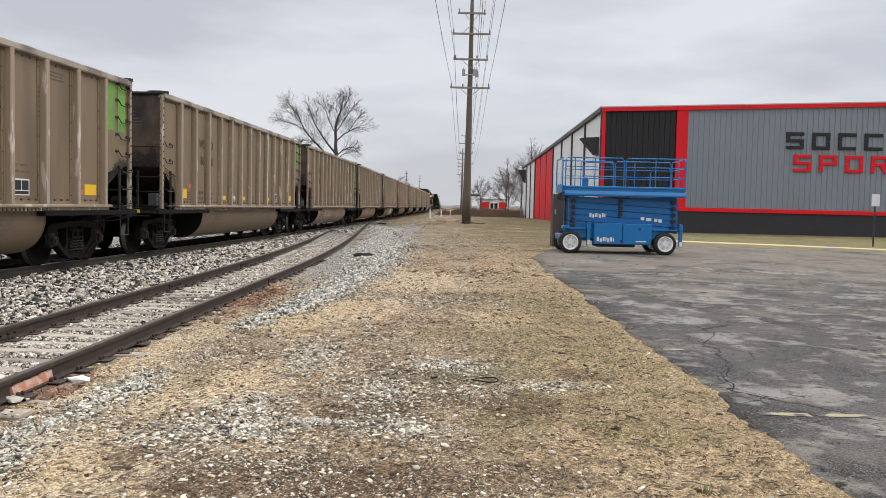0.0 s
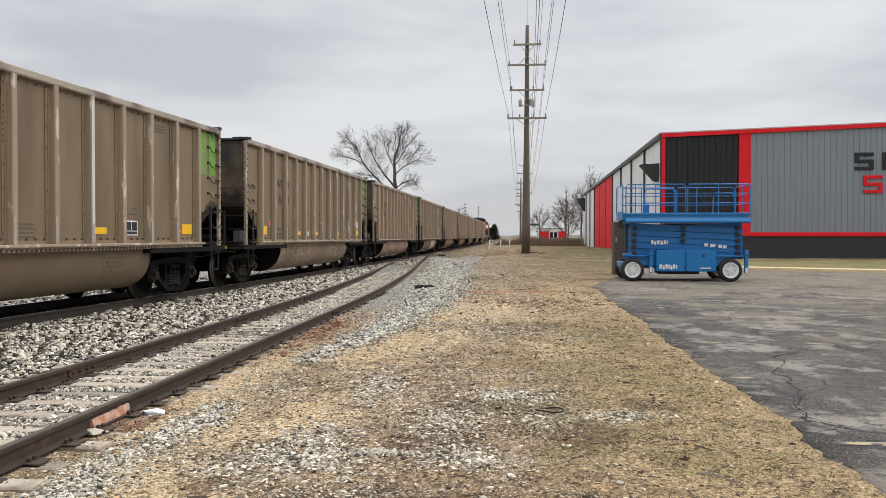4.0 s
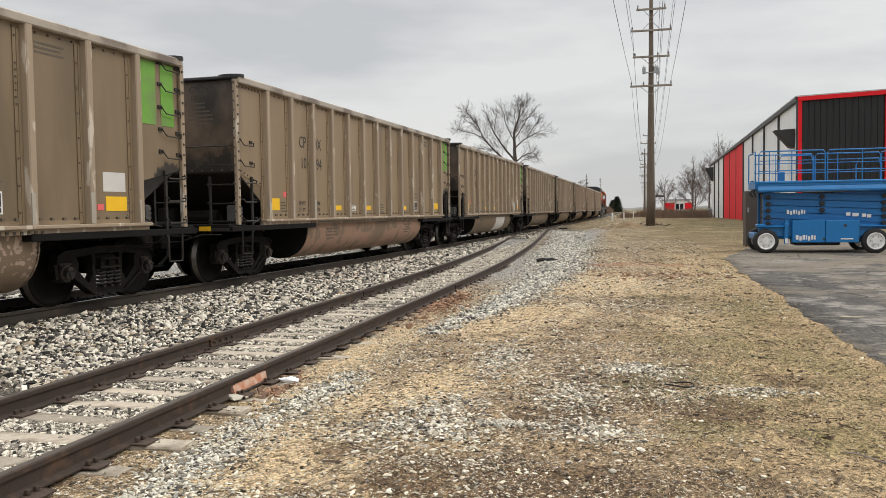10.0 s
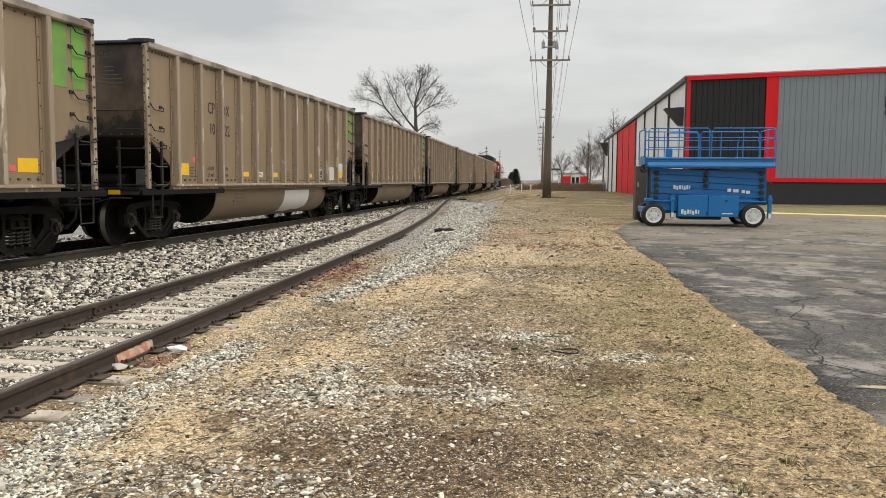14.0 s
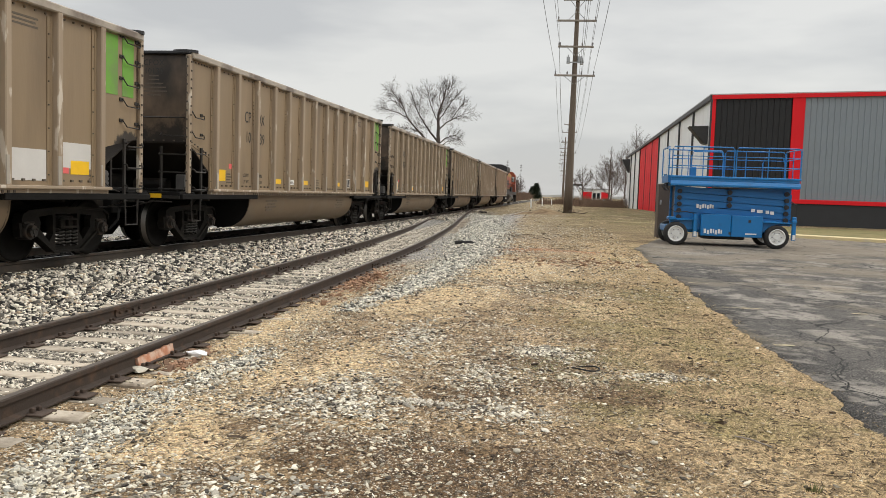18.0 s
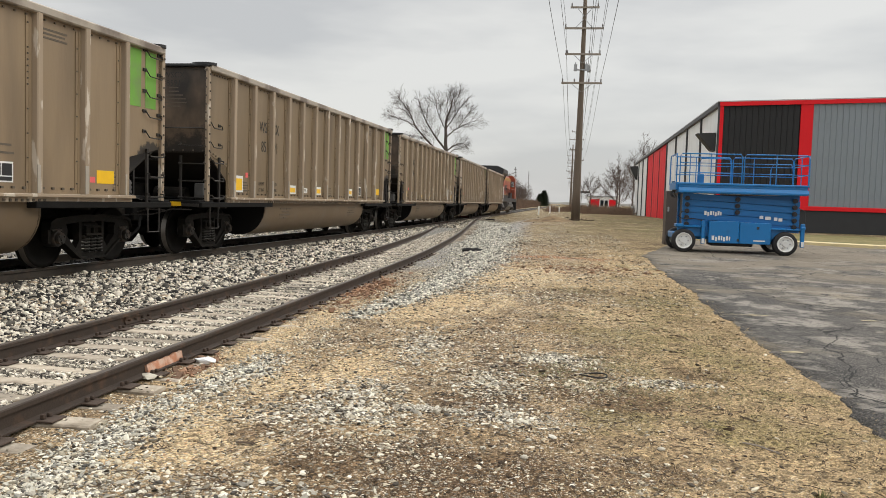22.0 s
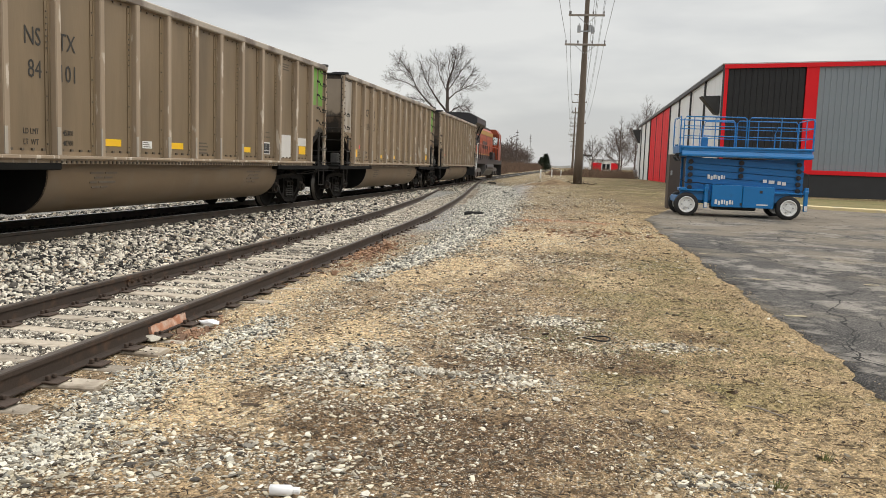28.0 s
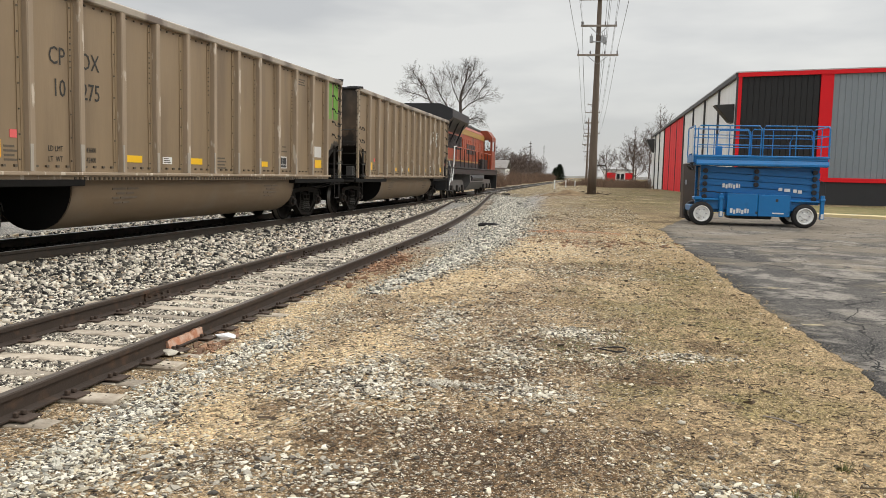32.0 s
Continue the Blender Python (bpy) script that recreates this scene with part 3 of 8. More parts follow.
    out = over(out, (0.156, 0.108, 0.062), calc("MULTIPLY", calc("MULTIPLY", ramp(yw, 20, 30), ramp(noise_at(0.8, 14.0), 0.46, 0.62)), 0.8))
    out = over(out, (0.33, 0.255, 0.155), calc("MULTIPLY", calc("MULTIPLY", ramp(yw, 22, 30), ramp(noise_at(0.55, 23.0), 0.52, 0.64)), 0.7))
    # dark trodden soil
    for x, y, rx, ry in ((-0.62, 6.6, 0.45, 0.8), (0.05, 5.0, 1.1, 0.7), (-0.7, 4.3, 1.2, 0.6), (-0.1, 8.1, 0.7, 0.6), (-1.1, 5.0, 0.9, 0.5), (1.5, 8.2, 0.5, 0.35), (0.6, 7.0, 0.8, 0.5), (0.3, 14.5, 1.3, 0.8)):
        out = over(out, (0.128, 0.079, 0.043), calc("MULTIPLY", spot(x, y, rx, ry), 0.85))
    # sand
    for x, y, rx, ry in ((-1.82, 7.6, 0.34, 0.9), (-2.35, 6.87, 0.42, 0.6), (-2.55, 5.62, 0.36, 0.45), (-2.3, 4.9, 0.5, 0.4), (-1.3, 12.8, 0.7, 1.3), (-1.9, 11.3, 0.6, 0.9), (0.85, 11.8, 0.6, 0.9), (-3.15, 9.4, 0.3, 2.4), (-0.6, 17.0, 1.2, 2.0)):
        out = over(out, (0.50, 0.370, 0.217), calc("MULTIPLY", spot(x, y, rx * 1.3, ry * 1.3), 0.95))
    # thin green
    for x, y, rx, ry in ((0.92, 10.1, 0.9, 0.7), (1.6, 6.3, 0.6, 0.5), (1.8, 13.5, 0.6, 1.5), (0.5, 6.3, 0.45, 0.4), (1.9, 9.0, 0.5, 0.9)):
        out = over(out, (0.171, 0.148, 0.053), calc("MULTIPLY", spot(x, y, rx, ry), 0.5))
    # rusty brick dust
    for x, y, rx, ry in ((-3.5, 14.8, 0.35, 1.8), (-0.1, 22.0, 1.8, 0.8)):
        out = over(out, (0.297, 0.125, 0.059), calc("MULTIPLY", spot(x, y, rx, ry), 0.7))
    # grey gravel bed by the tracks
    out = over(out, (0.105, 0.092, 0.075), calc("MULTIPLY", ramp(xw, -3.6, -4.4), ramp(yw, 75, 58)))
    out = over(out, (0.27, 0.258, 0.24), calc("MULTIPLY", calc("MULTIPLY", ramp(xw, -1.0, -2.0), ramp(yw, 15, 21)), ramp(yw, 62, 46)))
    crumbly = calc("MULTIPLY", ramp(noise_at(1.3, 11.0), 0.36, 0.6), ramp(xw, 1.6, 0.1))
    crumbly = calc("ADD", calc("MULTIPLY", crumbly, 0.7), 0.06)
    # bits too small to lie as stones: pale and dark crumbs
    for scale, cut, color in ((62.0, 0.72, (0.62, 0.57, 0.47)), (48.0, 0.78, (0.05, 0.042, 0.034)), (95.0, 0.70, (0.54, 0.47, 0.36)), (30.0, 0.93, (0.66, 0.63, 0.56))):
        vo = n.new("ShaderNodeTexVoronoi")
        vo.inputs["Scale"].default_value, vo.inputs["Randomness"].default_value = scale, 1.0
        l.new(co.outputs["Object"], vo.inputs[0])
        cb = n.new("ShaderNodeSeparateColor")
        l.new(vo.outputs["Color"], cb.inputs[0])
        out = over(out, color, calc("MULTIPLY", calc("MULTIPLY", ramp(cb.outputs[0], cut, cut + 0.01), ramp(vo.outputs["Distance"], 0.5, 0.38)), crumbly))
    # fine grit
    grit = n.new("ShaderNodeTexVoronoi")
    grit.inputs["Scale"].default_value = 38.0
    l.new(co.outputs["Object"], grit.inputs[0])
    hue = n.new("ShaderNodeMixRGB")
    hue.blend_type = "OVERLAY"
    hue.inputs[0].default_value = 0.8
    bw = n.new("ShaderNodeRGBToBW")
    l.new(grit.outputs["Color"], bw.inputs[0])
    l.new(out, hue.inputs[1])
    l.new(bw.outputs[0], hue.inputs[2])
    # sand-sized grains
    sand = n.new("ShaderNodeTexVoronoi")
    sand.inputs["Scale"].default_value = 105.0
    l.new(co.outputs["Object"], sand.inputs[0])
    bw2 = n.new("ShaderNodeRGBToBW")
    l.new(sand.outputs["Color"], bw2.inputs[0])
    grain = n.new("ShaderNodeMixRGB")
    grain.blend_type = "OVERLAY"
    grain.inputs[0].default_value = 0.6
    l.new(hue.outputs[0], grain.inputs[1])
    l.new(bw2.outputs[0], grain.inputs[2])
    l.new(grain.outputs[0], b.inputs["Base Color"])
    bp = n.new("ShaderNodeBump")
    bp.inputs["Strength"].default_value, bp.inputs["Distance"].default_value = 0.9, 0.03
    hgt = calc("ADD", noise_at(26.0, 0.0, 8.0, 0.7), calc("MULTIPLY", grit.outputs["Distance"], -0.8))
    l.new(hgt, bp.inputs["Height"])
    l.new(bp.outputs[0], b.inputs["Normal"])
    return m


M_GROUND = ground_material()


def lines(spans):
    """Grid lines: (from, to, step) spans joined."""
    out = []
    for a, b, s in spans:
        out += list(np.arange(a, b, s))
    return np.array(out + [spans[-1][1]])


def make_ground():
    xs = lines([(-1500, -100, 140), (-100, -20, 8), (-20, -12, 0.6), (-12, -8, 0.2), (-8, 3.6, 0.09), (3.6, 6, 0.2), (6, 20, 0.7), (20, 100, 8), (100, 1500, 140)])
    ys = lines([(-300, -20, 28), (-20, 1, 1.5), (1, 16, 0.09), (16, 26, 0.16), (26, 40, 0.4), (40, 130, 3), (130, 400, 18), (400, 3000, 260)])
    gx, gy = np.meshgrid(xs, ys)
    z = ground_z(gx, gy)
    z = z + relief(gx, gy)
    # the lot lies in a shallow tray under the asphalt
    z = np.where((gx > 2.75 + 0.25 * np.maximum(0, gy - 24)) & (gy < 33.5), z - 0.10, z)
    me = bpy.data.meshes.new("ground")
    ny, nx = gx.shape
    idx = np.arange(nx * ny).reshape(ny, nx)
    quads = np.stack([idx[:-1, :-1], idx[:-1, 1:], idx[1:, 1:], idx[1:, :-1]], -1).reshape(-1, 4)
    me.from_pydata(np.stack([gx, gy, z], -1).reshape(-1, 3).tolist(), [], quads.tolist())
    me.polygons.foreach_set("use_smooth", [True] * len(me.polygons))
    me.materials.append(M_GROUND)
    return tagged(new("ground", me), "bare earth with gravel, sand patches and worn winter grass", "ground", kind="structure")


make_ground()


def lot_edge(y):
    """The ragged edge of the asphalt."""
    return 2.48 + 0.03 * math.sin(y * 0.9) + 0.03 * math.sin(y * 1.7 + 0.5) + 0.025 * math.sin(y * 3.3 + 1.2) + 0.018 * math.sin(y * 4.3 + 1) + 0.022 * math.sin(y * 11.7) + 0.02 * math.sin(y * 23.1 + 2)


def make_lot():
    b = Build()
    ys = list(np.arange(-30, 4, 1.0)) + list(np.arange(4, 27.2, 0.12))
    cols = [0.0, 0.02, 0.5, 1.5, 3.0, 5.0, 8.0, 14.0, 24.0, 45.0]

    def at(i, j):
        y = ys[j]
        x = lot_edge(y) + cols[i]
        if y > 24 and i < 6:
            x += (y - 24) * 0.25
        return (x, y, float(ground_z(x, y)) + (0.012 if i else -0.11))

    b.grid(len(cols), len(ys), at)
    # beyond the lift the lot runs on to the kerb
    b.grid(10, 12, lambda i, j: (3.27 + 0.155 * j + i * 5, 27.1 + j * 0.62, float(ground_z(3.27 + 0.155 * j + i * 5, 27.1 + j * 0.62)) + 0.013))
    return solid("parking_lot", b, M_ASPHALT, "cracked old asphalt parking lot with faded stall lines", "parking lot", kind="structure", smooth=True)


make_lot()


def make_kerb():
    pts = [(5.5, 34.6), (9.7, 33.6), (13.3, 32.2), (16.5, 30.7), (22, 27.6), (32, 21)]
    b = Build()
    for k in range(len(pts) - 1):
        (x0, y0), (x1, y1) = pts[k], pts[k + 1]
        z0, z1 = float(ground_z(x0, y0)), float(ground_z(x1, y1))
        b.loft([[(x, y - 0.02, z - 0.05), (x, y, z + 0.12), (x, y + 0.45, z + 0.15), (x, y + 0.48, z - 0.05)] for x, y, z in ((x0, y0, z0), (x1, y1, z1))])
    solid("kerb", b, M_CONCRETE, "low concrete kerb with worn yellow paint along the lot", "kerb", kind="structure")
    g = Build()
    top = [(x, y + 0.47, float(ground_z(x, y)) + 0.11) for x, y in pts]
    back = [(x, 46.8 - 0.026 * (x - 8.7), 0.46) for x, y in pts]
    g.add(top + back, [(i, i + 1, i + 1 + len(pts), i + len(pts)) for i in range(len(pts) - 1)])
    solid("lawn_strip", g, blend("lawn", [((0.20, 0.165, 0.075), 1, 0, 1), ((0.125, 0.125, 0.05), 0.8, 0.4, 0.62), ((0.27, 0.21, 0.11), 3.0, 0.5, 0.7)], 0.6, 30),
          "strip of patchy winter lawn before the hall", "lawn", kind="structure")


make_kerb()


# the bed's near-black colour stands in for the shade under the train
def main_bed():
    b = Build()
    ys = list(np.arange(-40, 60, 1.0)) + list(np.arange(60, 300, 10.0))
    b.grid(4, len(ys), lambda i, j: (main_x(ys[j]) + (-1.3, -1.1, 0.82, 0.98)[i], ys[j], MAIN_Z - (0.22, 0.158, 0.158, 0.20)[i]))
    solid("track_bed", b, mat("shaded_bed", (0.013, 0.012, 0.011), 0.95, 0, 0.3, 6, 0.8, 45), "ballast bed of the main line, coloured near black for the shade under the cars", "track bed", kind="structure")


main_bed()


def make_stripes():
    for y, spans in ((6.76, ((2.64, 3.06), (3.12, 3.55), (3.7, 4.2))), (9.69, ((2.62, 2.86), (5.0, 5.4))), (12.63, ((2.64, 3.20), (4.5, 4.75))), (15.75, ((2.66, 3.02),))):
        b = Build()
        for a, c in spans:
            n = max(2, int((c - a) / 0.12))
            b.grid(n, 2, lambda i, j: (a + (c - a) * i / (n - 1), y + (0.05 if j else -0.05) + 0.012 * math.sin(i * 2.3 + j * 4 + y), float(ground_z(a + (c - a) * i / (n - 1), y)) + 0.0175))
        solid("stall_line", b, M_STRIPE, "worn pale yellow parking stall line on the asphalt", "road marking", "stall lines", "structure")


make_stripes()


# ---- the two tracks ----
RAIL_FOOT = [(-0.07, 0.0), (0.07, 0.0), (0.07, 0.012), (0.014, 0.03), (0.009, 0.115), (0.036, 0.125), (0.036, 0.158), (0.03, 0.165), (-0.03, 0.165), (-0.036, 0.158), (-0.036, 0.125), (-0.009, 0.115), (-0.014, 0.03), (-0.07, 0.012)]


def rail(name, place, ys, label, top, thing_ob):
    """A rail of real section along a way; place(y) gives x and the height of its head."""
    b, t = Build(), Build()
    rings, cap = [], []
    for y in ys:
        x, z = place(y)
        rings.append([(x + a, y, z - 0.165 + c) for a, c in RAIL_FOOT])
        cap.append([(x - 0.029, y, z), (x + 0.029, y, z), (x + 0.029, y, z + 0.002), (x - 0.029, y, z + 0.002)])
    b.loft(rings)
    t.loft(cap)
    r = part("rail", b, M_RAIL_MAIN if top is M_MAINTOP else M_RAIL, thing_ob, label)
    part("railhead", t, top, r, "worn running surface")
    return r


main_track = thing("main_track", "main line railway track of rusty rails on dark ties in ballast", "railway track", kind="structure")
siding = thing("siding_track", "disused siding of rusty rails on weathered grey ties", "railway track", kind="structure")
MAIN_YS = list(np.arange(-60, 60, 1.0)) + list(np.arange(60, 200, 5.0)) + list(np.arange(200, 860, 30.0))
SIDE_YS = list(np.arange(-30, 20, 2.0)) + list(np.arange(20, 70.1, 1.0))
for off in (-0.755, 0.755):
    rail("rail", lambda y: (main_x(y) + off, MAIN_Z), MAIN_YS, "brown rail with a polished head", M_MAINTOP, main_track)
    rail("rail", lambda y: (side_x(y) + off, side_z(y)), SIDE_YS if off > 0 else [y for y in SIDE_YS if y < 60], "rusty rail", M_RAILTOP, siding)


def tie_mesh(length, seed, material):
    rng = random.Random(seed)
    b = Build()
    n = 7
    rings = []
    for i in range(n):
        x = -length / 2 + length * i / (n - 1)
        w, h = 0.105 + rng.uniform(-0.008, 0.008), rng.uniform(-0.006, 0.006)
        rings.append([(x, -w, -0.16), (x, w, -0.16), (x, w, -0.012 + h), (x, w - 0.014, h), (x, -w + 0.014, h), (x, -w, -0.012 + h)])
    b.loft(rings)
    return b.mesh("tie", material)


TIE_YS = []


def lay_ties():
    rng = random.Random(7)
    meshes = [tie_mesh(2.55, s, M_TIE) for s in range(5)]
    plate = Build().box(-0.19, 0.19, -0.09, 0.09, 0.0, 0.014, 0.004)
    for s in (-1, 1):
        plate.box(s * 0.085 - 0.016, s * 0.085 + 0.016, -0.055, -0.023, 0.014, 0.05, 0.005)
        plate.box(s * 0.085 - 0.016, s * 0.085 + 0.016, 0.02, 0.052, 0.014, 0.045, 0.005)
    plate_me = plate.mesh("tie_plate", M_PLATE)
    y, k = 1.0, 0
    while y < 66:
        x, z = side_x(y), side_z(y) - 0.166
        t = new("tie", meshes[rng.randrange(5)])
        t.parent = siding
        slope = (side_x(y + 0.5) - side_x(y - 0.5))
        lean = rng.uniform(-0.1, 1.1)
        t.matrix_basis = pose(x + rng.uniform(-0.26, 0.02), y, z + rng.uniform(-0.012, 0.004), rng.uniform(-1.2, 1.2), lean, -math.degrees(slope) + rng.uniform(-2.2, 2.2))
        TIE_YS.append(y)
        if y < 24:
            for off in (-0.755, 0.755):
                p = new("tie_plate", plate_me)
                p.parent = siding
                p.matrix_basis = pose(side_x(y) + off, y, z + 0.003 - 0.5 * off * math.radians(lean), 0, lean, rng.uniform(-2, 2))
        y += 0.53 + rng.uniform(-0.05, 0.05)
    y = 0.45
    while y > -14:
        t = new("tie", meshes[rng.randrange(5)])
        t.parent = siding
        t.matrix_basis = pose(side_x(y) + rng.uniform(-0.09, 0.09), y, side_z(y) - 0.17, 0, 0, rng.uniform(-2.2, 2.2))
        y -= 0.53 + rng.uniform(-0.05, 0.05)
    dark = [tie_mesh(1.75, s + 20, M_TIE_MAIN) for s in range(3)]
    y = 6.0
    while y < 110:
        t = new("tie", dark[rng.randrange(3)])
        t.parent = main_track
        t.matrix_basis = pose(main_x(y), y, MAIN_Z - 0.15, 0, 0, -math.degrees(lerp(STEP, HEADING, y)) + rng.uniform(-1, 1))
        y += 0.53 if y < 60 else 1.06


def joint_bars():
    """Bolted splice bars on the siding's rails."""
    for off, y, s in ((-0.755, 9.45, 1), (-0.755, 15.4, 1), (-0.755, 20.6, 1), (0.755, 16.9, -1)):
        x, z = side_x(y) + off, side_z(y)
        b = Build()
        for side in (-1, 1):
            b.prism([(side * 0.014, 0.035), (side * 0.045, 0.03), (side * 0.03, 0.075), (side * 0.045, 0.12), (side * 0.014, 0.118)], y - 0.31, y + 0.31, "y")
            for dy in (-0.23, -0.08, 0.08, 0.23):
                b.tube([(side * 0.02, y + dy, 0.08), (side * 0.065, y + dy, 0.08)], 0.018, 6)
        b.v = [(vx + x, vy, vz + z - 0.165) for vx, vy, vz in b.v]
        part("joint_bar", b, M_RAIL, siding, "bolted rusty splice bar")


lay_ties()
joint_bars()


# ---- coal cars: local y runs to the far end, +x is the side towards the lot, z = 0 on the railhead ----
CAR = 16.27
HALF = 7.26      # half the body's length
WIDE = 1.625     # half the body's width over the side sheets
SILL, TOP = 1.19, 3.895
POSTS = [-6.19, -5.144, -4.087, -3.044, -2.056, -1.053, -0.045, 0.966, 1.97, 2.999, 4.026, 5.093, 6.142]
WHEEL_R = 0.483
LOW = 0.045      # the bodies sit this much below the height given over the rails


def wheelset_mesh():
    b = Build()
    for s in (-1, 1):
        prof = [(0.70, 0.02), (0.70, 0.512), (0.728, 0.512), (0.74, 0.488), (0.835, 0.478), (0.835, 0.41), (0.80, 0.385), (0.775, 0.20), (0.835, 0.15), (0.835, 0.02)]
        b.disc(0, 0, 0, 0, [(s * x, r) for x, r in prof], 28)
    b.tube([(-1.06, 0, 0), (1.06, 0, 0)], 0.085, 10)
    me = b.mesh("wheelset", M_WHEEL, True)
    me.materials.append(M_TREAD)
    for f in me.polygons:
        if all(abs(me.vertices[i].co.x) > 0.735 and math.hypot(me.vertices[i].co.y, me.vertices[i].co.z) > 0.47 for i in f.vertices):
            f.material_index = 1
    return me


def side_frame(s):
    """A cast side frame: straight top bar, round-cornered ends over the bearings, two tall oval windows, a spring seat low in the middle."""
    lo, hi = sorted((s * 0.95, s * 1.07))
    b = Build()
    b.prism([(-0.66, 0.70), (-0.66, 0.82), (-0.3, 0.845), (0.3, 0.845), (0.66, 0.82), (0.66, 0.70), (0.30, 0.735), (-0.30, 0.735)], lo, hi)
    b.prism([(-0.34, 0.125), (0.34, 0.125), (0.30, 0.225), (-0.30, 0.225)], lo, hi)
    for e in (-1, 1):
        # end over the bearing
        b.prism([(e * y, z) for y, z in ((0.66, 0.82), (0.95, 0.80), (1.07, 0.74), (1.10, 0.62), (1.075, 0.40), (1.03, 0.40), (1.03, 0.62), (0.76, 0.64), (0.66, 0.70))], lo, hi)
        b.prism([(e * y, z) for y, z in ((0.76, 0.64), (0.76, 0.40), (0.70, 0.36), (0.63, 0.50), (0.62, 0.62), (0.66, 0.70))], lo, hi)
        # diagonal down to the spring seat
        b.prism([(e * y, z) for y, z in ((0.76, 0.40), (0.34, 0.125), (0.30, 0.225), (0.42, 0.30), (0.63, 0.50), (0.70, 0.42))], lo, hi)
        # column beside the springs
        b.prism([(e * y, z) for y, z in ((0.27, 0.737), (0.345, 0.73), (0.33, 0.62), (0.33, 0.42), (0.42, 0.30), (0.30, 0.225), (0.27, 0.225))], lo, hi)
    # proud rims along the top, the diagonals and the foot
    lo, hi = sorted((s * 1.07, s * 1.115))
    b.prism([(-1.085, 0.62), (-1.05, 0.715), (-0.94, 0.77), (-0.3, 0.815), (0.3, 0.815), (0.94, 0.77), (1.05, 0.715), (1.085, 0.62), (1.10, 0.62), (1.07, 0.745), (0.95, 0.805), (0.3, 0.85), (-0.3, 0.85), (-0.95, 0.805), (-1.07, 0.745), (-1.10, 0.62)], lo, hi)
    for e in (-1, 1):
        b.prism([(e * y, z) for y, z in ((0.765, 0.405), (0.34, 0.12), (0.33, 0.155), (0.73, 0.425))], lo, hi)
    b.prism([(-0.34, 0.115), (0.34, 0.115), (0.34, 0.155), (-0.34, 0.155)], lo, hi)
    return b


def truck_parts(parent, cy, ws_mesh):
    """One three-piece truck: side frames, springs, bolster, bearing caps and two wheelsets."""
    t = new("truck")
    t.parent = parent
    t.matrix_basis = pose(0, cy, LOW)
    for s in (-1, 1):
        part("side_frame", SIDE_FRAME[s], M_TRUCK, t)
        for me in SPRINGS[s]:
            part("spring", me, M_SPRING, t)
        for me in CAPS[s]:
            part("bearing_cap", me, M_BEARING, t)
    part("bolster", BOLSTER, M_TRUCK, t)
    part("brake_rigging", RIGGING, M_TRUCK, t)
    for yy in (-0.89, 0.89):
        w = new("wheelset", ws_mesh)
        w.parent = t
        w.matrix_basis = pose(0, yy, WHEEL_R)
    return t


def truck_meshes():
    """Meshes shared by all the trucks."""
    frames, springs, caps = {}, {}, {}
    for s in (-1, 1):
        frames[s] = side_frame(s).mesh("side_frame", M_TRUCK)
        springs[s] = [Build().tube([(s * 1.05 + 0.08 * math.cos(q), yy + 0.085 * math.sin(q), 0.225 + 0.055 * q / 6.283) for q in np.arange(0, 4.9 * 6.283, 0.785)], 0.017, 4).mesh("spring", M_SPRING) for yy in (-0.17, 0.0, 0.17)]
        caps[s] = []
        for yy in (-0.89, 0.89):
            c = Build()
            c.disc(0, 0, yy, WHEEL_R, [(s * 0.9, 0.135), (s * 1.08, 0.135), (s * 1.11, 0.125), (s * 1.11, 0.095), (s * 1.17, 0.09), (s * 1.17, 0.04), (s * 1.185, 0.035), (s * 1.185, 0.001)], 18)
            for q in range(3):
                a = 0.5 + q * 2.094
                c.tube([(s * 1.165, yy + 0.067 * math.cos(a), WHEEL_R + 0.067 * math.sin(a)), (s * 1.19, yy + 0.067 * math.cos(a), WHEEL_R + 0.067 * math.sin(a))], 0.018, 6)
            lo, hi = sorted((s * 0.98, s * 1.09))
            c.box(lo, hi, yy - 0.12, yy + 0.12, WHEEL_R + 0.11, WHEEL_R + 0.15, 0.01)
            caps[s].append(c.mesh("bearing_cap", M_BEARING))
    bo = Build().box(-1.06, 1.06, -0.22, 0.22, 0.50, 0.72, 0.03)
    for s in (-1, 1):
        lo, hi = sorted((s * 1.06, s * 1.13))
        for y0, y1, z0, z1 in ((-0.22, 0.22, 0.635, 0.665), (-0.22, 0.22, 0.50, 0.54), (-0.22, -0.185, 0.54, 0.635), (0.185, 0.22, 0.54, 0.635), (-0.02, 0.02, 0.54, 0.635)):
            bo.box(lo, hi, y0, y1, z0, z1, 0.008)
    rig = Build()
    for yy in (-0.42, 0.42):
        rig.box(-0.85, 0.85, yy - 0.05, yy + 0.05, 0.38, 0.48, 0.01)
        for s in (-1, 1):
            rig.box(s * 0.76 - 0.06, s * 0.76 + 0.06, yy * 1.02 - 0.03, yy * 1.02 + 0.03, 0.28, 0.56, 0.01)
    rig.tube([(0.3, -0.45, 0.42), (0.35, 0, 0.75), (0.3, 0.45, 0.42)], 0.025, 6)
    return frames, springs, caps, bo.mesh("bolster", M_TRUCK), rig.mesh("brake_rigging", M_TRUCK)


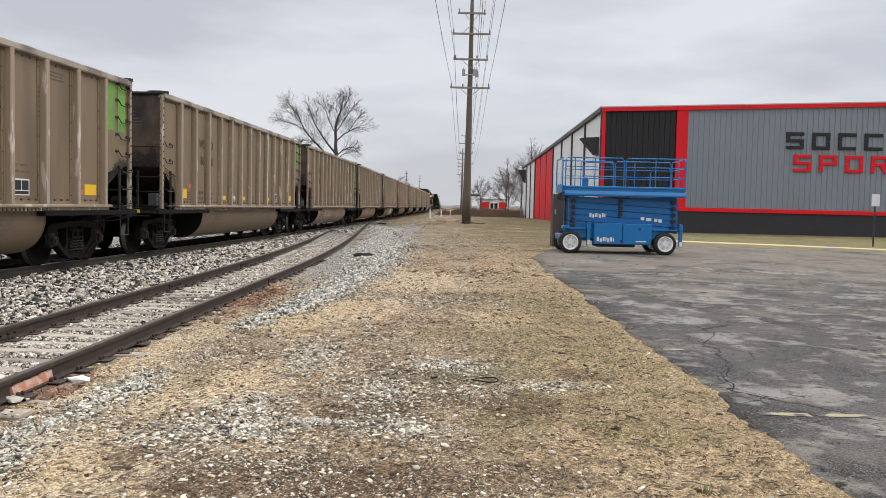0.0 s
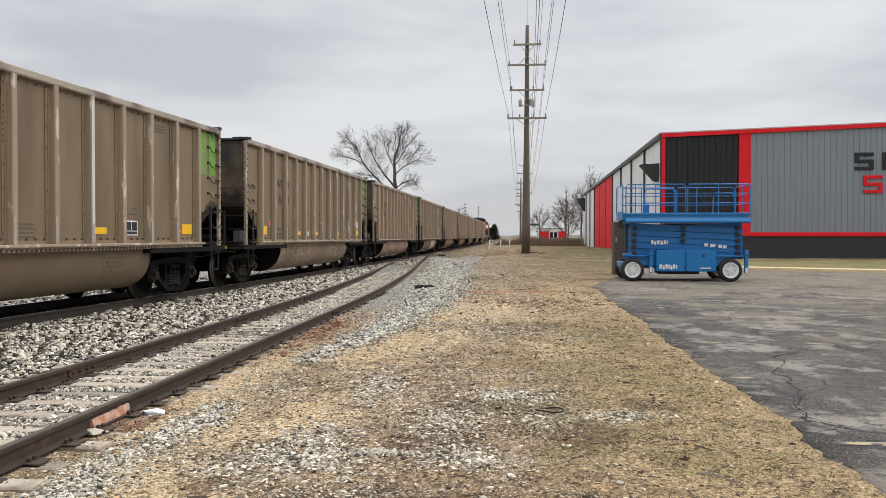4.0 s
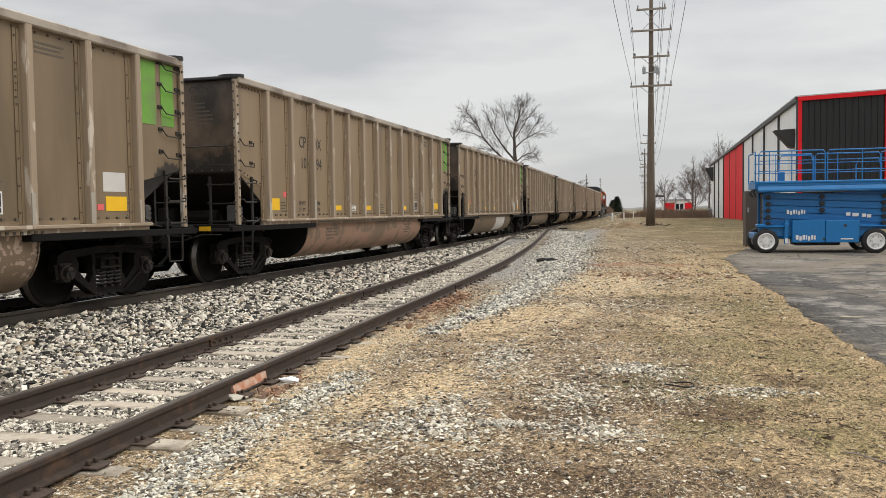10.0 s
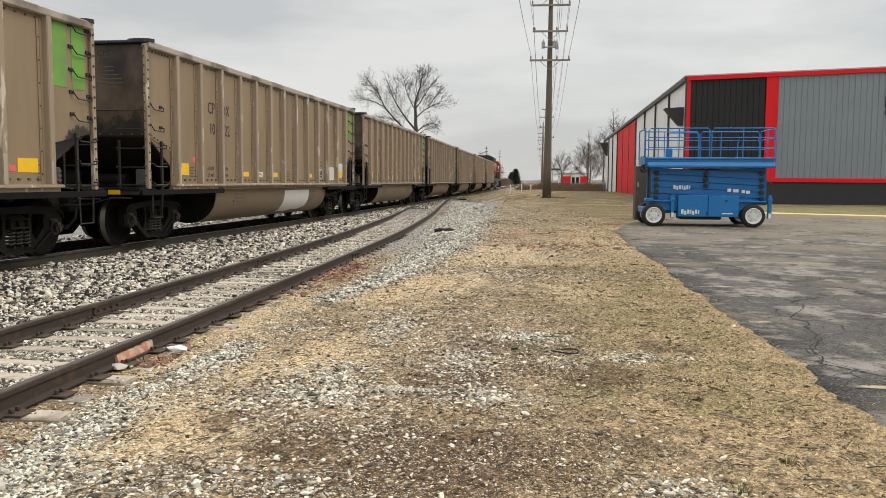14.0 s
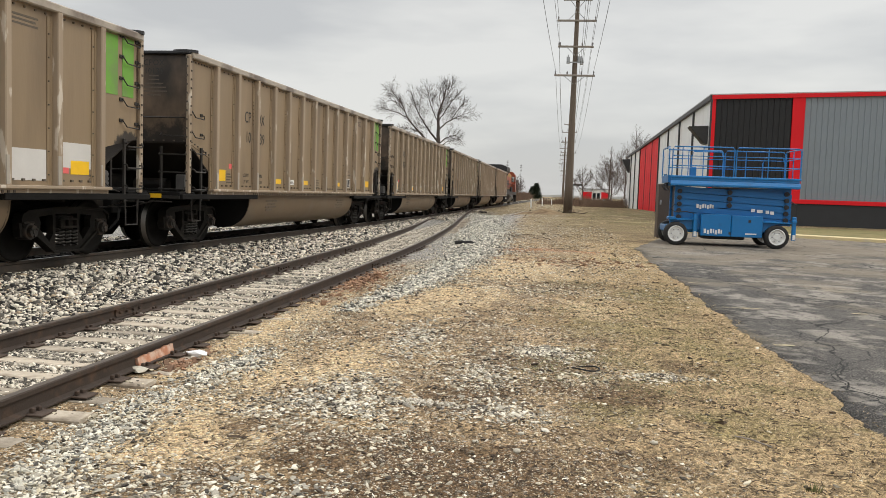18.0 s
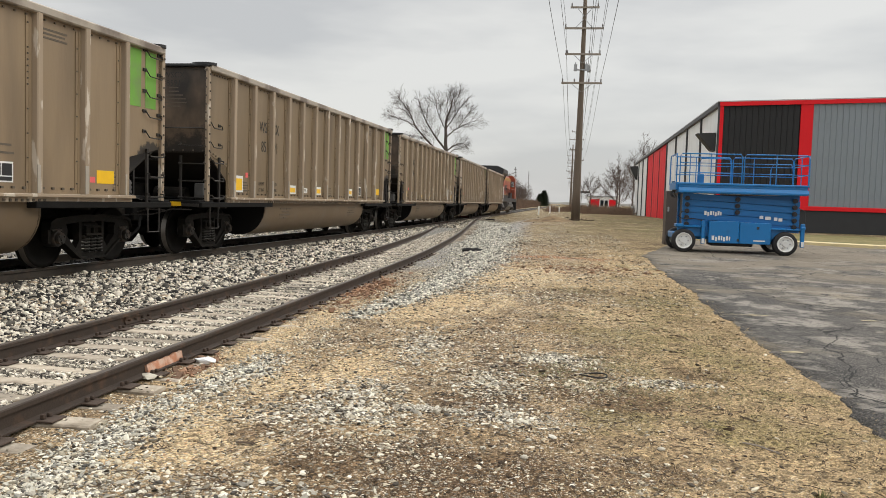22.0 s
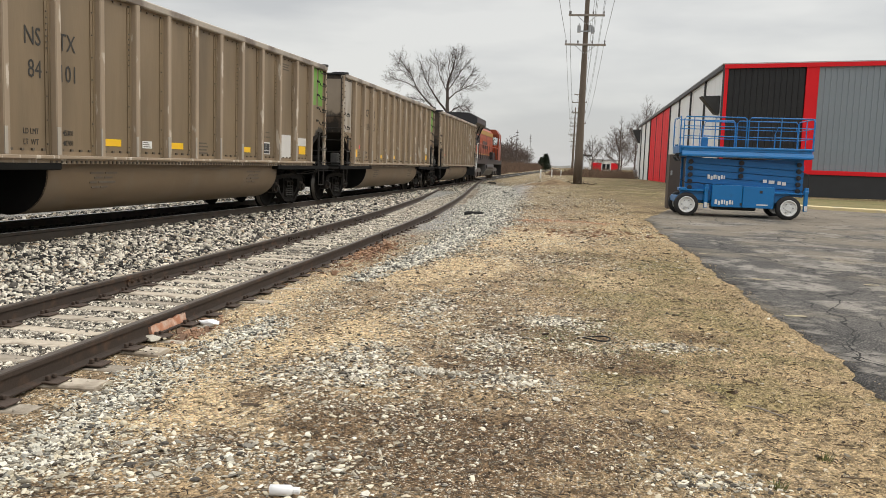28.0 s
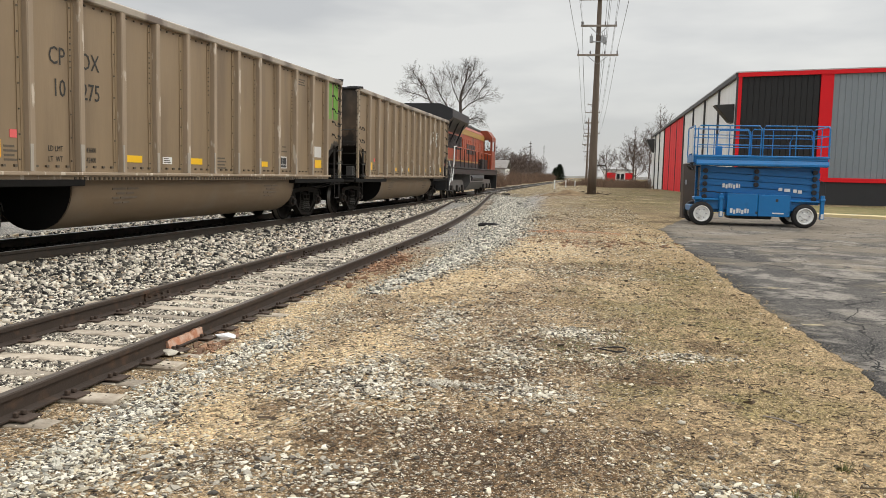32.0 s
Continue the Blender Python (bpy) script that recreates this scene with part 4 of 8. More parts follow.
def grab_iron(x, y0, y1, z, s, out=0.075):
    b = Build().tube([(x, y0, z + 0.10), (x + s * out * 0.8, y0, z + 0.10), (x + s * out, y0 + 0.02, z + 0.06), (x + s * out, y0 + 0.10, z), (x + s * out, y1, z - 0.01), (x + s * out, y1, z + 0.06), (x, y1, z + 0.07)], 0.011, 5)
    for yy, zz in ((y0, z + 0.10), (y1 - 0.02, z + 0.07)):
        b.box(min(x, x + s * 0.02), max(x, x + s * 0.02), yy - 0.05, yy + 0.05, zz - 0.025, zz + 0.03)
    return b


def coal_car(at, marks, tub_mat, green, framed=False, M_SIDE=None):
    M_SIDE = M_SIDE or M_TAUPE
    car = thing("coal_car", "", "coal car", "cars of the coal train", at=at)
    # side sheets, with the corner cut away above the end platforms
    cut = [(-HALF, TOP - 0.1), (-HALF, 2.13), (-HALF + 0.86, 1.88), (-HALF + 0.86, SILL + 0.02),
           (HALF - 0.94, SILL + 0.02), (HALF - 0.94, 1.89), (HALF, 2.08), (HALF, TOP - 0.1)]
    for s in (-1, 1):
        b = Build()
        b.prism(cut, min(s * WIDE, s * (WIDE - 0.02)), max(s * WIDE, s * (WIDE - 0.02)))
        part("side_sheet", b, M_SIDE, car)
        # top chord
        c = Build().box(min(s * (WIDE - 0.09), s * (WIDE + 0.10)), max(s * (WIDE - 0.09), s * (WIDE + 0.10)), -HALF - 0.03, HALF + 0.03, TOP - 0.13, TOP, 0.02)
        part("top_chord", c, M_CHORD, car, "weathered pale metal top chord")
        # side sill: a channel with a riveted lower flange
        c = Build().box(min(s * (WIDE - 0.05), s * (WIDE + 0.11)), max(s * (WIDE - 0.05), s * (WIDE + 0.11)), -HALF + 0.88, HALF - 0.88, SILL, SILL + 0.05, 0.008)
        c.box(min(s * (WIDE - 0.05), s * (WIDE + 0.03)), max(s * (WIDE - 0.05), s * (WIDE + 0.03)), -HALF + 0.88, HALF - 0.88, SILL - 0.07, SILL, 0.0)
        part("side_sill", c, M_TAUPE_POST, car)
        r = Build()
        y = -4.2
        while y < 4.25:
            r.box(min(s * (WIDE + 0.03), s * (WIDE + 0.045)), max(s * (WIDE + 0.03), s * (WIDE + 0.045)), y - 0.02, y + 0.02, SILL - 0.065, SILL - 0.025)
            y += 0.115
        tagged(part("sill_rivets", r, M_FADED, car), kind="stuff")
        # dark draft sill over the trucks
        for e in (-1, 1):
            d = Build().box(min(s * (WIDE - 0.25), s * (WIDE + 0.06)), max(s * (WIDE - 0.25), s * (WIDE + 0.06)), min(e * 4.0, e * 7.6), max(e * 4.0, e * 7.6), SILL - 0.16, SILL - 0.06, 0.01)
            part("end_sill_beam", d, M_BLACK, car)
        for i, y in enumerate(POSTS):
            # hat-section post with a flange and its row of bolts
            x0, x1 = s * WIDE, s * (WIDE + 0.10)
            p = Build()
            p.prism([(s * WIDE, y - 0.075), (s * (WIDE + 0.085), y - 0.06), (s * (WIDE + 0.10), y - 0.045), (s * (WIDE + 0.10), y + 0.045), (s * (WIDE + 0.085), y + 0.06), (s * WIDE, y + 0.075)], SILL + 0.03, TOP - 0.12, "z")
            part("post", p, M_TAUPE_POST, car)
            if s > 0:
                part("post_foot", Build().box(WIDE + 0.085, WIDE + 0.104, y - 0.058, y - 0.018 + 0.02 * (i % 3), SILL + 0.06, SILL + 0.40 + 0.03 * (i % 4)), M_FOOT, car, "pale bare metal foot of the post")
            if s > 0:
                q = Build().box(WIDE, WIDE + 0.014, y - 0.19, y - 0.075, SILL + 0.06, TOP - 0.2)
                q.box(WIDE, WIDE + 0.022, y - 0.135, y - 0.115, SILL + 0.06, TOP - 0.2)
                fb = Build()
                z = SILL + 0.2
                while z < TOP - 0.25:
                    fb.box(WIDE + 0.014, WIDE + 0.030, y - 0.174, y - 0.152, z, z + 0.021)
                    z += 0.34 if i not in (2, 4, 6, 8, 10) or not (2.7 < z < 3.2) else 0.085
                part("seam_flange", q, M_SIDE, car)
                tagged(part("flange_bolts", fb, M_FADED, car), kind="stuff")
        if s > 0:
            bolts = Build()
            for y0, y1 in zip(POSTS[:-1], POSTS[1:]):
                part("foot_flange", Build().box(WIDE, WIDE + 0.018, y0 + 0.08, y1 - 0.2, SILL + 0.05, SILL + 0.11), M_TAUPE, car)
                for k in range(4):
                    yy = y0 + 0.13 + k * 0.215
                    bolts.box(WIDE + 0.0, WIDE + 0.03, yy, yy + 0.05, SILL + 0.112, SILL + 0.145)
                    bolts.box(WIDE + 0.0, WIDE + 0.022, yy + 0.05, yy + 0.08, TOP - 0.19, TOP - 0.165)
            for yy in np.arange(-HALF + 0.08, -HALF + 0.82, 0.12):
                bolts.box(WIDE, WIDE + 0.02, yy, yy + 0.03, TOP - 0.19, TOP - 0.16)
                zc = 2.16 - 0.25 * (yy + HALF) / 0.86
                bolts.box(WIDE, WIDE + 0.02, yy, yy + 0.03, zc, zc + 0.03)
            tagged(part("bolts", bolts, M_FADED, car), kind="stuff")
    # ends: plate, corner posts, cap, and the dark slope under them
    for e in (-1, 1):
        y = e * HALF

        def span(a, c):
            """A stretch along the car, from offsets beyond the end plate."""
            return min(y + e * a, y + e * c), max(y + e * a, y + e * c)

        b = Build().box(-WIDE, WIDE, *span(-0.05, 0.0), 2.13, TOP - 0.05)
        part("end_wall", b, M_END, car, "sooty brown end plate")
        rv = Build()
        for k in range(15):
            rv.box(-1.5 + k * 0.214, -1.47 + k * 0.214, *span(0.0, 0.014), 2.16, 2.19)
        tagged(part("end_rivets", rv, M_FADED, car), kind="stuff")
        bar = Build().tube([(-1.5, y, 2.62), (-1.5, y + e * 0.07, 2.62), (1.52, y + e * 0.07, 2.62), (1.52, y, 2.62)], 0.014, 5)
        part("grab_bar", bar, M_LADDER, car, "long dark grab bar across the end")
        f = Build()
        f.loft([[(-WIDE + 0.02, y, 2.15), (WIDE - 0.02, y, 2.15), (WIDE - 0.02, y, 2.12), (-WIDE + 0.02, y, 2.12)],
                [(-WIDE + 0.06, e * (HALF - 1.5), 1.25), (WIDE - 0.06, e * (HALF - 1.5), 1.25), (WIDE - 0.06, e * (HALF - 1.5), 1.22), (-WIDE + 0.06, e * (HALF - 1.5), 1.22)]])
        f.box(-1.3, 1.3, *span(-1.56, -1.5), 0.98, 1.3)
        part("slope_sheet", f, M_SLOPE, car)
        cap = Build().box(-WIDE - 0.04, WIDE + 0.04, *span(-0.06, 0.09), TOP - 0.05, TOP + 0.012, 0.015)
        for s in (-1, 1):
            pad = [(s * 1.5 + 0.26 * math.cos(a), y - e * 0.05 + 0.16 * math.sin(a)) for a in np.linspace(0, 6.283, 17)[:-1]]
            cap.prism(pad, TOP - 0.02, TOP + 0.035, "z")
        part("end_cap", cap, M_LOCOBLACK, car, "black top cap of the end")
        for s in (-1, 1):
            c = Build().box(min(s * (WIDE - 0.02), s * (WIDE + 0.05)), max(s * (WIDE - 0.02), s * (WIDE + 0.05)), *span(0.0, 0.10), SILL - 0.04, TOP - 0.06, 0.008)
            z = 1.3
            pb = Build()
            while z < TOP - 0.2:
                pb.box(min(s * (WIDE + 0.05), s * (WIDE + 0.07)), max(s * (WIDE + 0.05), s * (WIDE + 0.07)), *span(0.03, 0.065), z, z + 0.035)
                pb.box(min(s * (WIDE - 0.02), s * (WIDE + 0.015)), max(s * (WIDE - 0.02), s * (WIDE + 0.015)), *span(0.10, 0.118), z + 0.08, z + 0.115)
                z += 0.17
            part("corner_post", c, M_TAUPE_POST, car)
            tagged(part("post_bolts", pb, M_FADED, car), kind="stuff")
        # end platform, draft gear, coupler
        p = Build().box(-WIDE, WIDE, *span(-0.26, 0.36), SILL - 0.16, SILL - 0.02, 0.01)
        p.box(-0.32, 0.32, min(e * 6.0, e * 7.8), max(e * 6.0, e * 7.8), 0.72, SILL - 0.1, 0.02)
        pf = part("end_platform", p, M_BLACK, car)
        part("platform_edge", Build().box(-WIDE, WIDE, *span(0.36, 0.385), SILL - 0.15, SILL - 0.09), M_LADDER, car, "dark steel edge of the platform")
        part("end_reflector", Build().box(1.02, 1.26, *span(0.385, 0.392), SILL - 0.145, SILL - 0.06), M_YELLOW if e < 0 else M_PATCH, pf, "small worn reflector")
        k = Build().box(-0.13, 0.13, min(e * 7.7, e * 8.09), max(e * 7.7, e * 8.09), 0.76, 0.98, 0.03)
        k.box(-0.17, 0.17, min(e * 7.92, e * 8.12), max(e * 7.92, e * 8.12), 0.72, 1.02, 0.04)
        part("coupler", k, M_TRUCK, car)
        hose = Build().tube([(0.45, e * 7.75, 0.85), (0.5, e * 7.9, 0.6), (0.4, e * 8.02, 0.42), (0.2, e * 8.08, 0.40)], 0.028, 6)
        part("air_hose", hose, M_BLACK, car)
        lever = Build().tube([(1.5, y + e * 0.42, 0.98), (1.1, y + e * 0.46, 0.98), (0.7, y + e * 0.5, 0.86), (0.2, y + e * 0.56, 0.84)], 0.013, 5)
        part("cut_lever", lever, M_LADDER, car, "thin bent uncoupling rod")
        for s in (-1, 1):
            # rungs from the corner post to one upright, on the side and on the end
            lad = Build().tube([(s * (WIDE + 0.03), y - e * 0.44, 1.0), (s * (WIDE + 0.03), y - e * 0.44, 2.06)], 0.03, 5)
            for z in (1.22, 1.57, 1.93):
                x = s * (WIDE + 0.04)
                lad.tube([(x, y, z + 0.05), (x + s * 0.07, y, z + 0.05), (x + s * 0.08, y - e * 0.05, z), (x + s * 0.08, y - e * 0.47, z), (x + s * 0.07, y - e * 0.48, z + 0.05), (x, y - e * 0.46, z + 0.06)], 0.014, 5)
            part("side_ladder", lad, M_LADDER, car, "dark steel ladder")
            lad = Build().tube([(s * (WIDE - 0.56), y + e * 0.06, 1.0), (s * (WIDE - 0.56), y + e * 0.06, 2.06)], 0.03, 5)
            for z in (1.22, 1.55, 1.90, 2.26):
                yy = y + e * 0.06
                lad.tube([(s * (WIDE - 0.04), yy, z + 0.05), (s * (WIDE - 0.04), yy + e * 0.07, z), (s * (WIDE - 0.58), yy + e * 0.07, z), (s * (WIDE - 0.58), yy - e * 0.04, z + 0.05)], 0.014, 5)
            part("end_ladder", lad, M_LADDER, car, "dark steel ladder")
            st = Build().tube([(s * (WIDE + 0.04), y - e * 0.42, 1.05), (s * (WIDE + 0.04), y - e * 0.40, 0.60), (s * (WIDE + 0.04), y - e * 0.06, 0.60), (s * (WIDE + 0.04), y - e * 0.04, 1.05)], 0.018, 5)
            part("stirrup", st, M_LADDER, car)
            part("platform_rail", Build().tube([(s * (WIDE - 0.02), y - e * 0.9, 1.3), (s * (WIDE - 0.02), y - e * 0.7, 1.2), (s * (WIDE - 0.02), y - e * 0.5, 1.16)], 0.012, 5), M_LADDER, car)
        zs = (3.70, 3.36, 3.00, 2.65, 2.30) if e > 0 else (2.68, 2.29)
        for z in zs:
            for s in (-1, 1):
                y0, y1 = (HALF - 0.5, HALF - 0.03) if e > 0 else (-HALF + 0.04, -HALF + 0.5)
                part("grab_iron", grab_iron(s * WIDE, y0, y1, z - 0.04, s, 0.06), M_LADDER, car)
        brk = Build().box(-0.5, -0.1, min(e * 6.3, e * 6.75), max(e * 6.3, e * 6.75), 1.16, 1.5, 0.03)
        brk.tube([(0.2, e * 6.75, 1.3), (0.9, e * 6.75, 1.3)], 0.13, 12)
        part("brake_gear", brk, M_TRUCK, car)
        valve = Build().box(1.12, 1.34, *span(-0.62, -0.4), SILL - 0.02, 1.52, 0.02)
        for k in range(4):
            valve.box(1.34, 1.37, *span(-0.58, -0.44), SILL + 0.02 + 0.075 * k, SILL + 0.06 + 0.075 * k)
        part("brake_valve", valve, M_GEAR, car, "grey cast brake valve on the platform")
    # twin round-bottomed tubs, closed by dark end plates
    for s in (-1, 1):
        ring = [(s * 0.14, SILL - 0.05)]
        for k in range(19):
            a = math.pi * k / 18
            ring.append((s * (0.83 - 0.69 * math.cos(a)), SILL - 0.12 - 0.74 * math.sin(a) ** 0.85))
        ring.append((s * 1.52, SILL - 0.05))
        b = Build().loft([[(x, y, z) for x, z in ring] for y in (-4.12, -4.09, -2.2, 0.0, 2.2, 4.27, 4.30)], caps=False, closed=False)
        part("tub", b, tub_mat if s > 0 else M_TUB, car, "" if tub_mat is M_TUB else "worn, rust-pink flaking tub", True)
        for e in (-1, 1):
            cap = Build().loft([[(x, e * 4.2 + 0.085, z) for x, z in ring], [(x, e * 4.17 + 0.085, z) for x, z in ring]])
            part("tub_end", cap, M_BLACK, car, "black end plate of the tub")
    cs = Build().box(-0.16, 0.16, -7.0, 7.0, 0.75, SILL, 0.02)
    part("centre_sill", cs, M_BLACK, car)
    inside = Build().box(-WIDE + 0.02, WIDE - 0.02, -HALF + 0.06, HALF - 0.06, SILL, SILL + 0.03)
    part("floor_sheet", inside, M_BLACK, car)
    for e in (-1, 1):
        truck_parts(car, e * 6.12, WHEELSET)
    # painted panels and markings on the side
    X = WIDE + 0.004

    def plate(name, y0, y1, z0, z1, m, label=""):
        return part(name, Build().box(WIDE, X + 0.002, y0, y1, z0, z1), m, car, label)

    if green:
        plate("green_panel", HALF - 1.0, HALF - 0.60, 2.77, TOP - 0.15, M_GREEN, "bright green painted end panel")
        plate("green_panel", HALF - 0.47, HALF - 0.14, 2.77, TOP - 0.15, M_GREEN, "bright green painted end panel")
    if framed:
        # larger reflectors on white patches
        for y0, y1, z0, z1 in ((-6.10, -5.60, 1.36, 1.72), (-2.96, -2.36, 1.36, 1.58), (-0.95, -0.38, 1.36, 1.58), (2.02, 2.62, 1.37, 1.58)):
            pt = plate("reflector_patch", y0, y1, z0, z1, M_WHITE, "white paint patch")
            part("reflector", Build().box(X, X + 0.006, y0 + 0.05, y1 - 0.05, z0 + 0.04, z1 - 0.06), M_YELLOW, pt, "yellow reflector")
    else:
        plate("reflector", -6.08, -5.64, 1.42, 1.66, M_YELLOW, "square yellow reflector")
        for y0 in (-2.91, -0.90, 2.05):
            plate("reflector", y0, y0 + 0.48, 1.41, 1.525, M_YELLOW, "yellow reflector")
    plate("reflector", 5.45, 5.90, 1.42, 1.63, M_YELLOW, "square yellow reflector")
    lab = plate("label", -1.80, -1.50, 1.40, 1.525, M_WHITE, "white paper label")
    for k in range(3):
        part("label_line", Build().box(X, X + 0.004, -1.77, -1.54 - 0.04 * k, 1.42 + k * 0.035, 1.435 + k * 0.035), M_FADED, lab)
    fr = plate("stencil_box", 3.16, 3.60, 1.385, 1.665, M_WHITE, "black and white consolidated stencil")
    for a, c, z0, z1 in ((3.185, 3.365, 1.475, 1.64), (3.385, 3.575, 1.475, 1.64), (3.185, 3.575, 1.405, 1.46)):
        part("stencil_field", Build().box(X, X + 0.004, a, c, z0, z1), M_LOCOBLACK, fr)
    plate("tag", -5.47, -5.34, 1.69, 1.80, M_PINK, "small red tag")
    plate("tag", 5.27, 5.40, 1.43, 1.52, M_PINK, "small red tag")
    for y0, y1, z0, n, dz in ((0.10, 0.55, 1.34, 4, 0.065), (3.12, 3.3, 1.77, 2, 0.11), (3.36, 3.62, 1.77, 2, 0.11), (4.2, 4.72, 3.46, 3, 0.06), (5.9, 5.97, 1.28, 6, 0.06), (-5.58, -5.34, 1.38, 4, 0.06)):
        for k in range(n):
            part("stencil_line", Build().box(WIDE, X, y0, y1 - 0.05 * (k % 2), z0 + k * dz, z0 + 0.03 + k * dz), M_FADED, car, "faded stencil line")
    for y0 in (-3.1, 2.6):
        for k in range(4):
            zz = SILL - 0.20 - k * 0.075
            xx = 0.83 + 0.69 * math.cos(math.asin(min(1.0, ((SILL - 0.12 - zz) / 0.70)) ** (1 / 0.85)))
            for a, c in (((0.0, 0.36), (0.40, 0.72)), ((0.12, 0.34), (0.38, 0.60)), ((0.02, 0.2), (0.24, 0.70)), ((0.1, 0.3), (0.34, 0.52)))[k]:
                part("stencil_line", Build().box(xx - 0.02, xx + 0.004, y0 + a, y0 + c, zz - 0.032, zz), M_FADED, car, "faded stencil word")
    return car


M_LADDER = mat("ladder_steel", (0.026, 0.022, 0.019), 0.6, 0.1, 0.15, 5)
M_END = mat("sooty_end", (0.155, 0.107, 0.070), 0.5, 0.0, 0.25, 1.4, 0.08, 30, (0.024, 0.0195, 0.016), 1.0, (0.46, 0.68), 1.6, fine=0.7)
soot(M_END, (-7.26, 2.1), (1.0, 0.62), (0.2, 0.8))
# near black: the shade on the downward-facing slope sheets is in the colour
M_SLOPE = mat("shaded_slope", (0.030, 0.024, 0.019), 0.7, 0.0, 0.25, 0.9, 0.1, 30, (0.014, 0.012, 0.011), 1.2, (0.45, 0.65), spec=0.2)
M_FOOT = mat("bare_foot", (0.40, 0.355, 0.30), 0.5, 0.2, 0.15, 3.0, 0.05, 50)
M_GEAR = mat("grey_casting", (0.12, 0.115, 0.11), 0.6, 0.1, 0.2, 6, 0.1, 50)
M_SPRING = mat("spring_steel", (0.034, 0.031, 0.027), 0.6, 0.1, 0.2, 6)
M_BEARING = mat("bearing_steel", (0.020, 0.0175, 0.015), 0.6, 0.1, 0.25, 7, 0.1, 50, (0.075, 0.048, 0.034), 6.0, (0.52, 0.7))
WHEELSET = wheelset_mesh()
SIDE_FRAME, SPRINGS, CAPS, BOLSTER, RIGGING = truck_meshes()


# ---- the train: ten cars and the engine behind them, rolling towards the viewer ----
# marks on the side: letters, numbers, both split by a post
TRAIN = [
    (-1, None, M_TUB, "dusty taupe coal car with a green end panel"),
    (0, ("WSCX", "8648"), M_TUB, "dusty taupe coal car with one pale bare post"),
    (1, ("WSCX", "8614"), M_TUB_WORN, "dusty taupe coal car with a flaking pink tub"),
    (2, ("CPOX", "10394"), M_TUB_PINK, "dusty taupe coal car with a rust-pink tub"),
    (3, ("CPOX", "10522"), M_TUB, "dusty taupe coal car with a repainted tub patch"),
    (4, ("CPOX", "10139"), M_TUB, "dusty taupe coal car with a green end panel"),
    (5, ("WSCX", "8591"), M_TUB, "dusty taupe coal car with bright yellow reflectors"),
    (6, ("NSTX", "84101"), M_TUB, "dusty taupe coal car with pale repaint patches"),
    (7, ("CPOX", "10275"), M_TUB, "dusty taupe coal car with clean black lettering"),
    (8, None, M_TUB, "dusty taupe coal car with pale scrawls, next to the engine"),
]
# distance rolled every four seconds
ROLL_S = [1.042, 16.175, 31.386, 46.792, 62.38, 78.189, 94.103, 110.137, 126.278]
CAR_START = 27.77   # middle of the car that carries 0, along the line
SX = WIDE + 0.006
# load limit and light weight stencilled on each car
WEIGHTS = {0: ("45100", "40900"), 1: ("45100", "40900"), 2: ("43700", "42300"), 3: ("43700", "42300"), 4: ("43800", "42200"), 5: ("45100", "40900"), 6: ("45300", "40700"), 7: ("43600", "42400")}


M_SILVERPANEL = mat("bare_aluminium", (0.50, 0.46, 0.40), 0.42, 0.4, 0.12, 1.2, 0.05, 40, (0.34, 0.28, 0.21), 2.0, (0.5, 0.7), 4.0)


M_PALE_END = mat("pale_end_paint", (0.34, 0.275, 0.205), 0.5, 0.0, 0.15, 1.2, 0.05, 40, (0.16, 0.115, 0.08), 1.6, (0.5, 0.72), 2.0)
soot(M_PALE_END, (-7.26, 2.25), (1.0, 0.60), (0.2, 0.8))


def side_text(words, y, z, size, material, car):
    return text("lettering", words, size, pose(SX, y, z, 90, 0, 90), material, car, 0.001, wide=0.82)


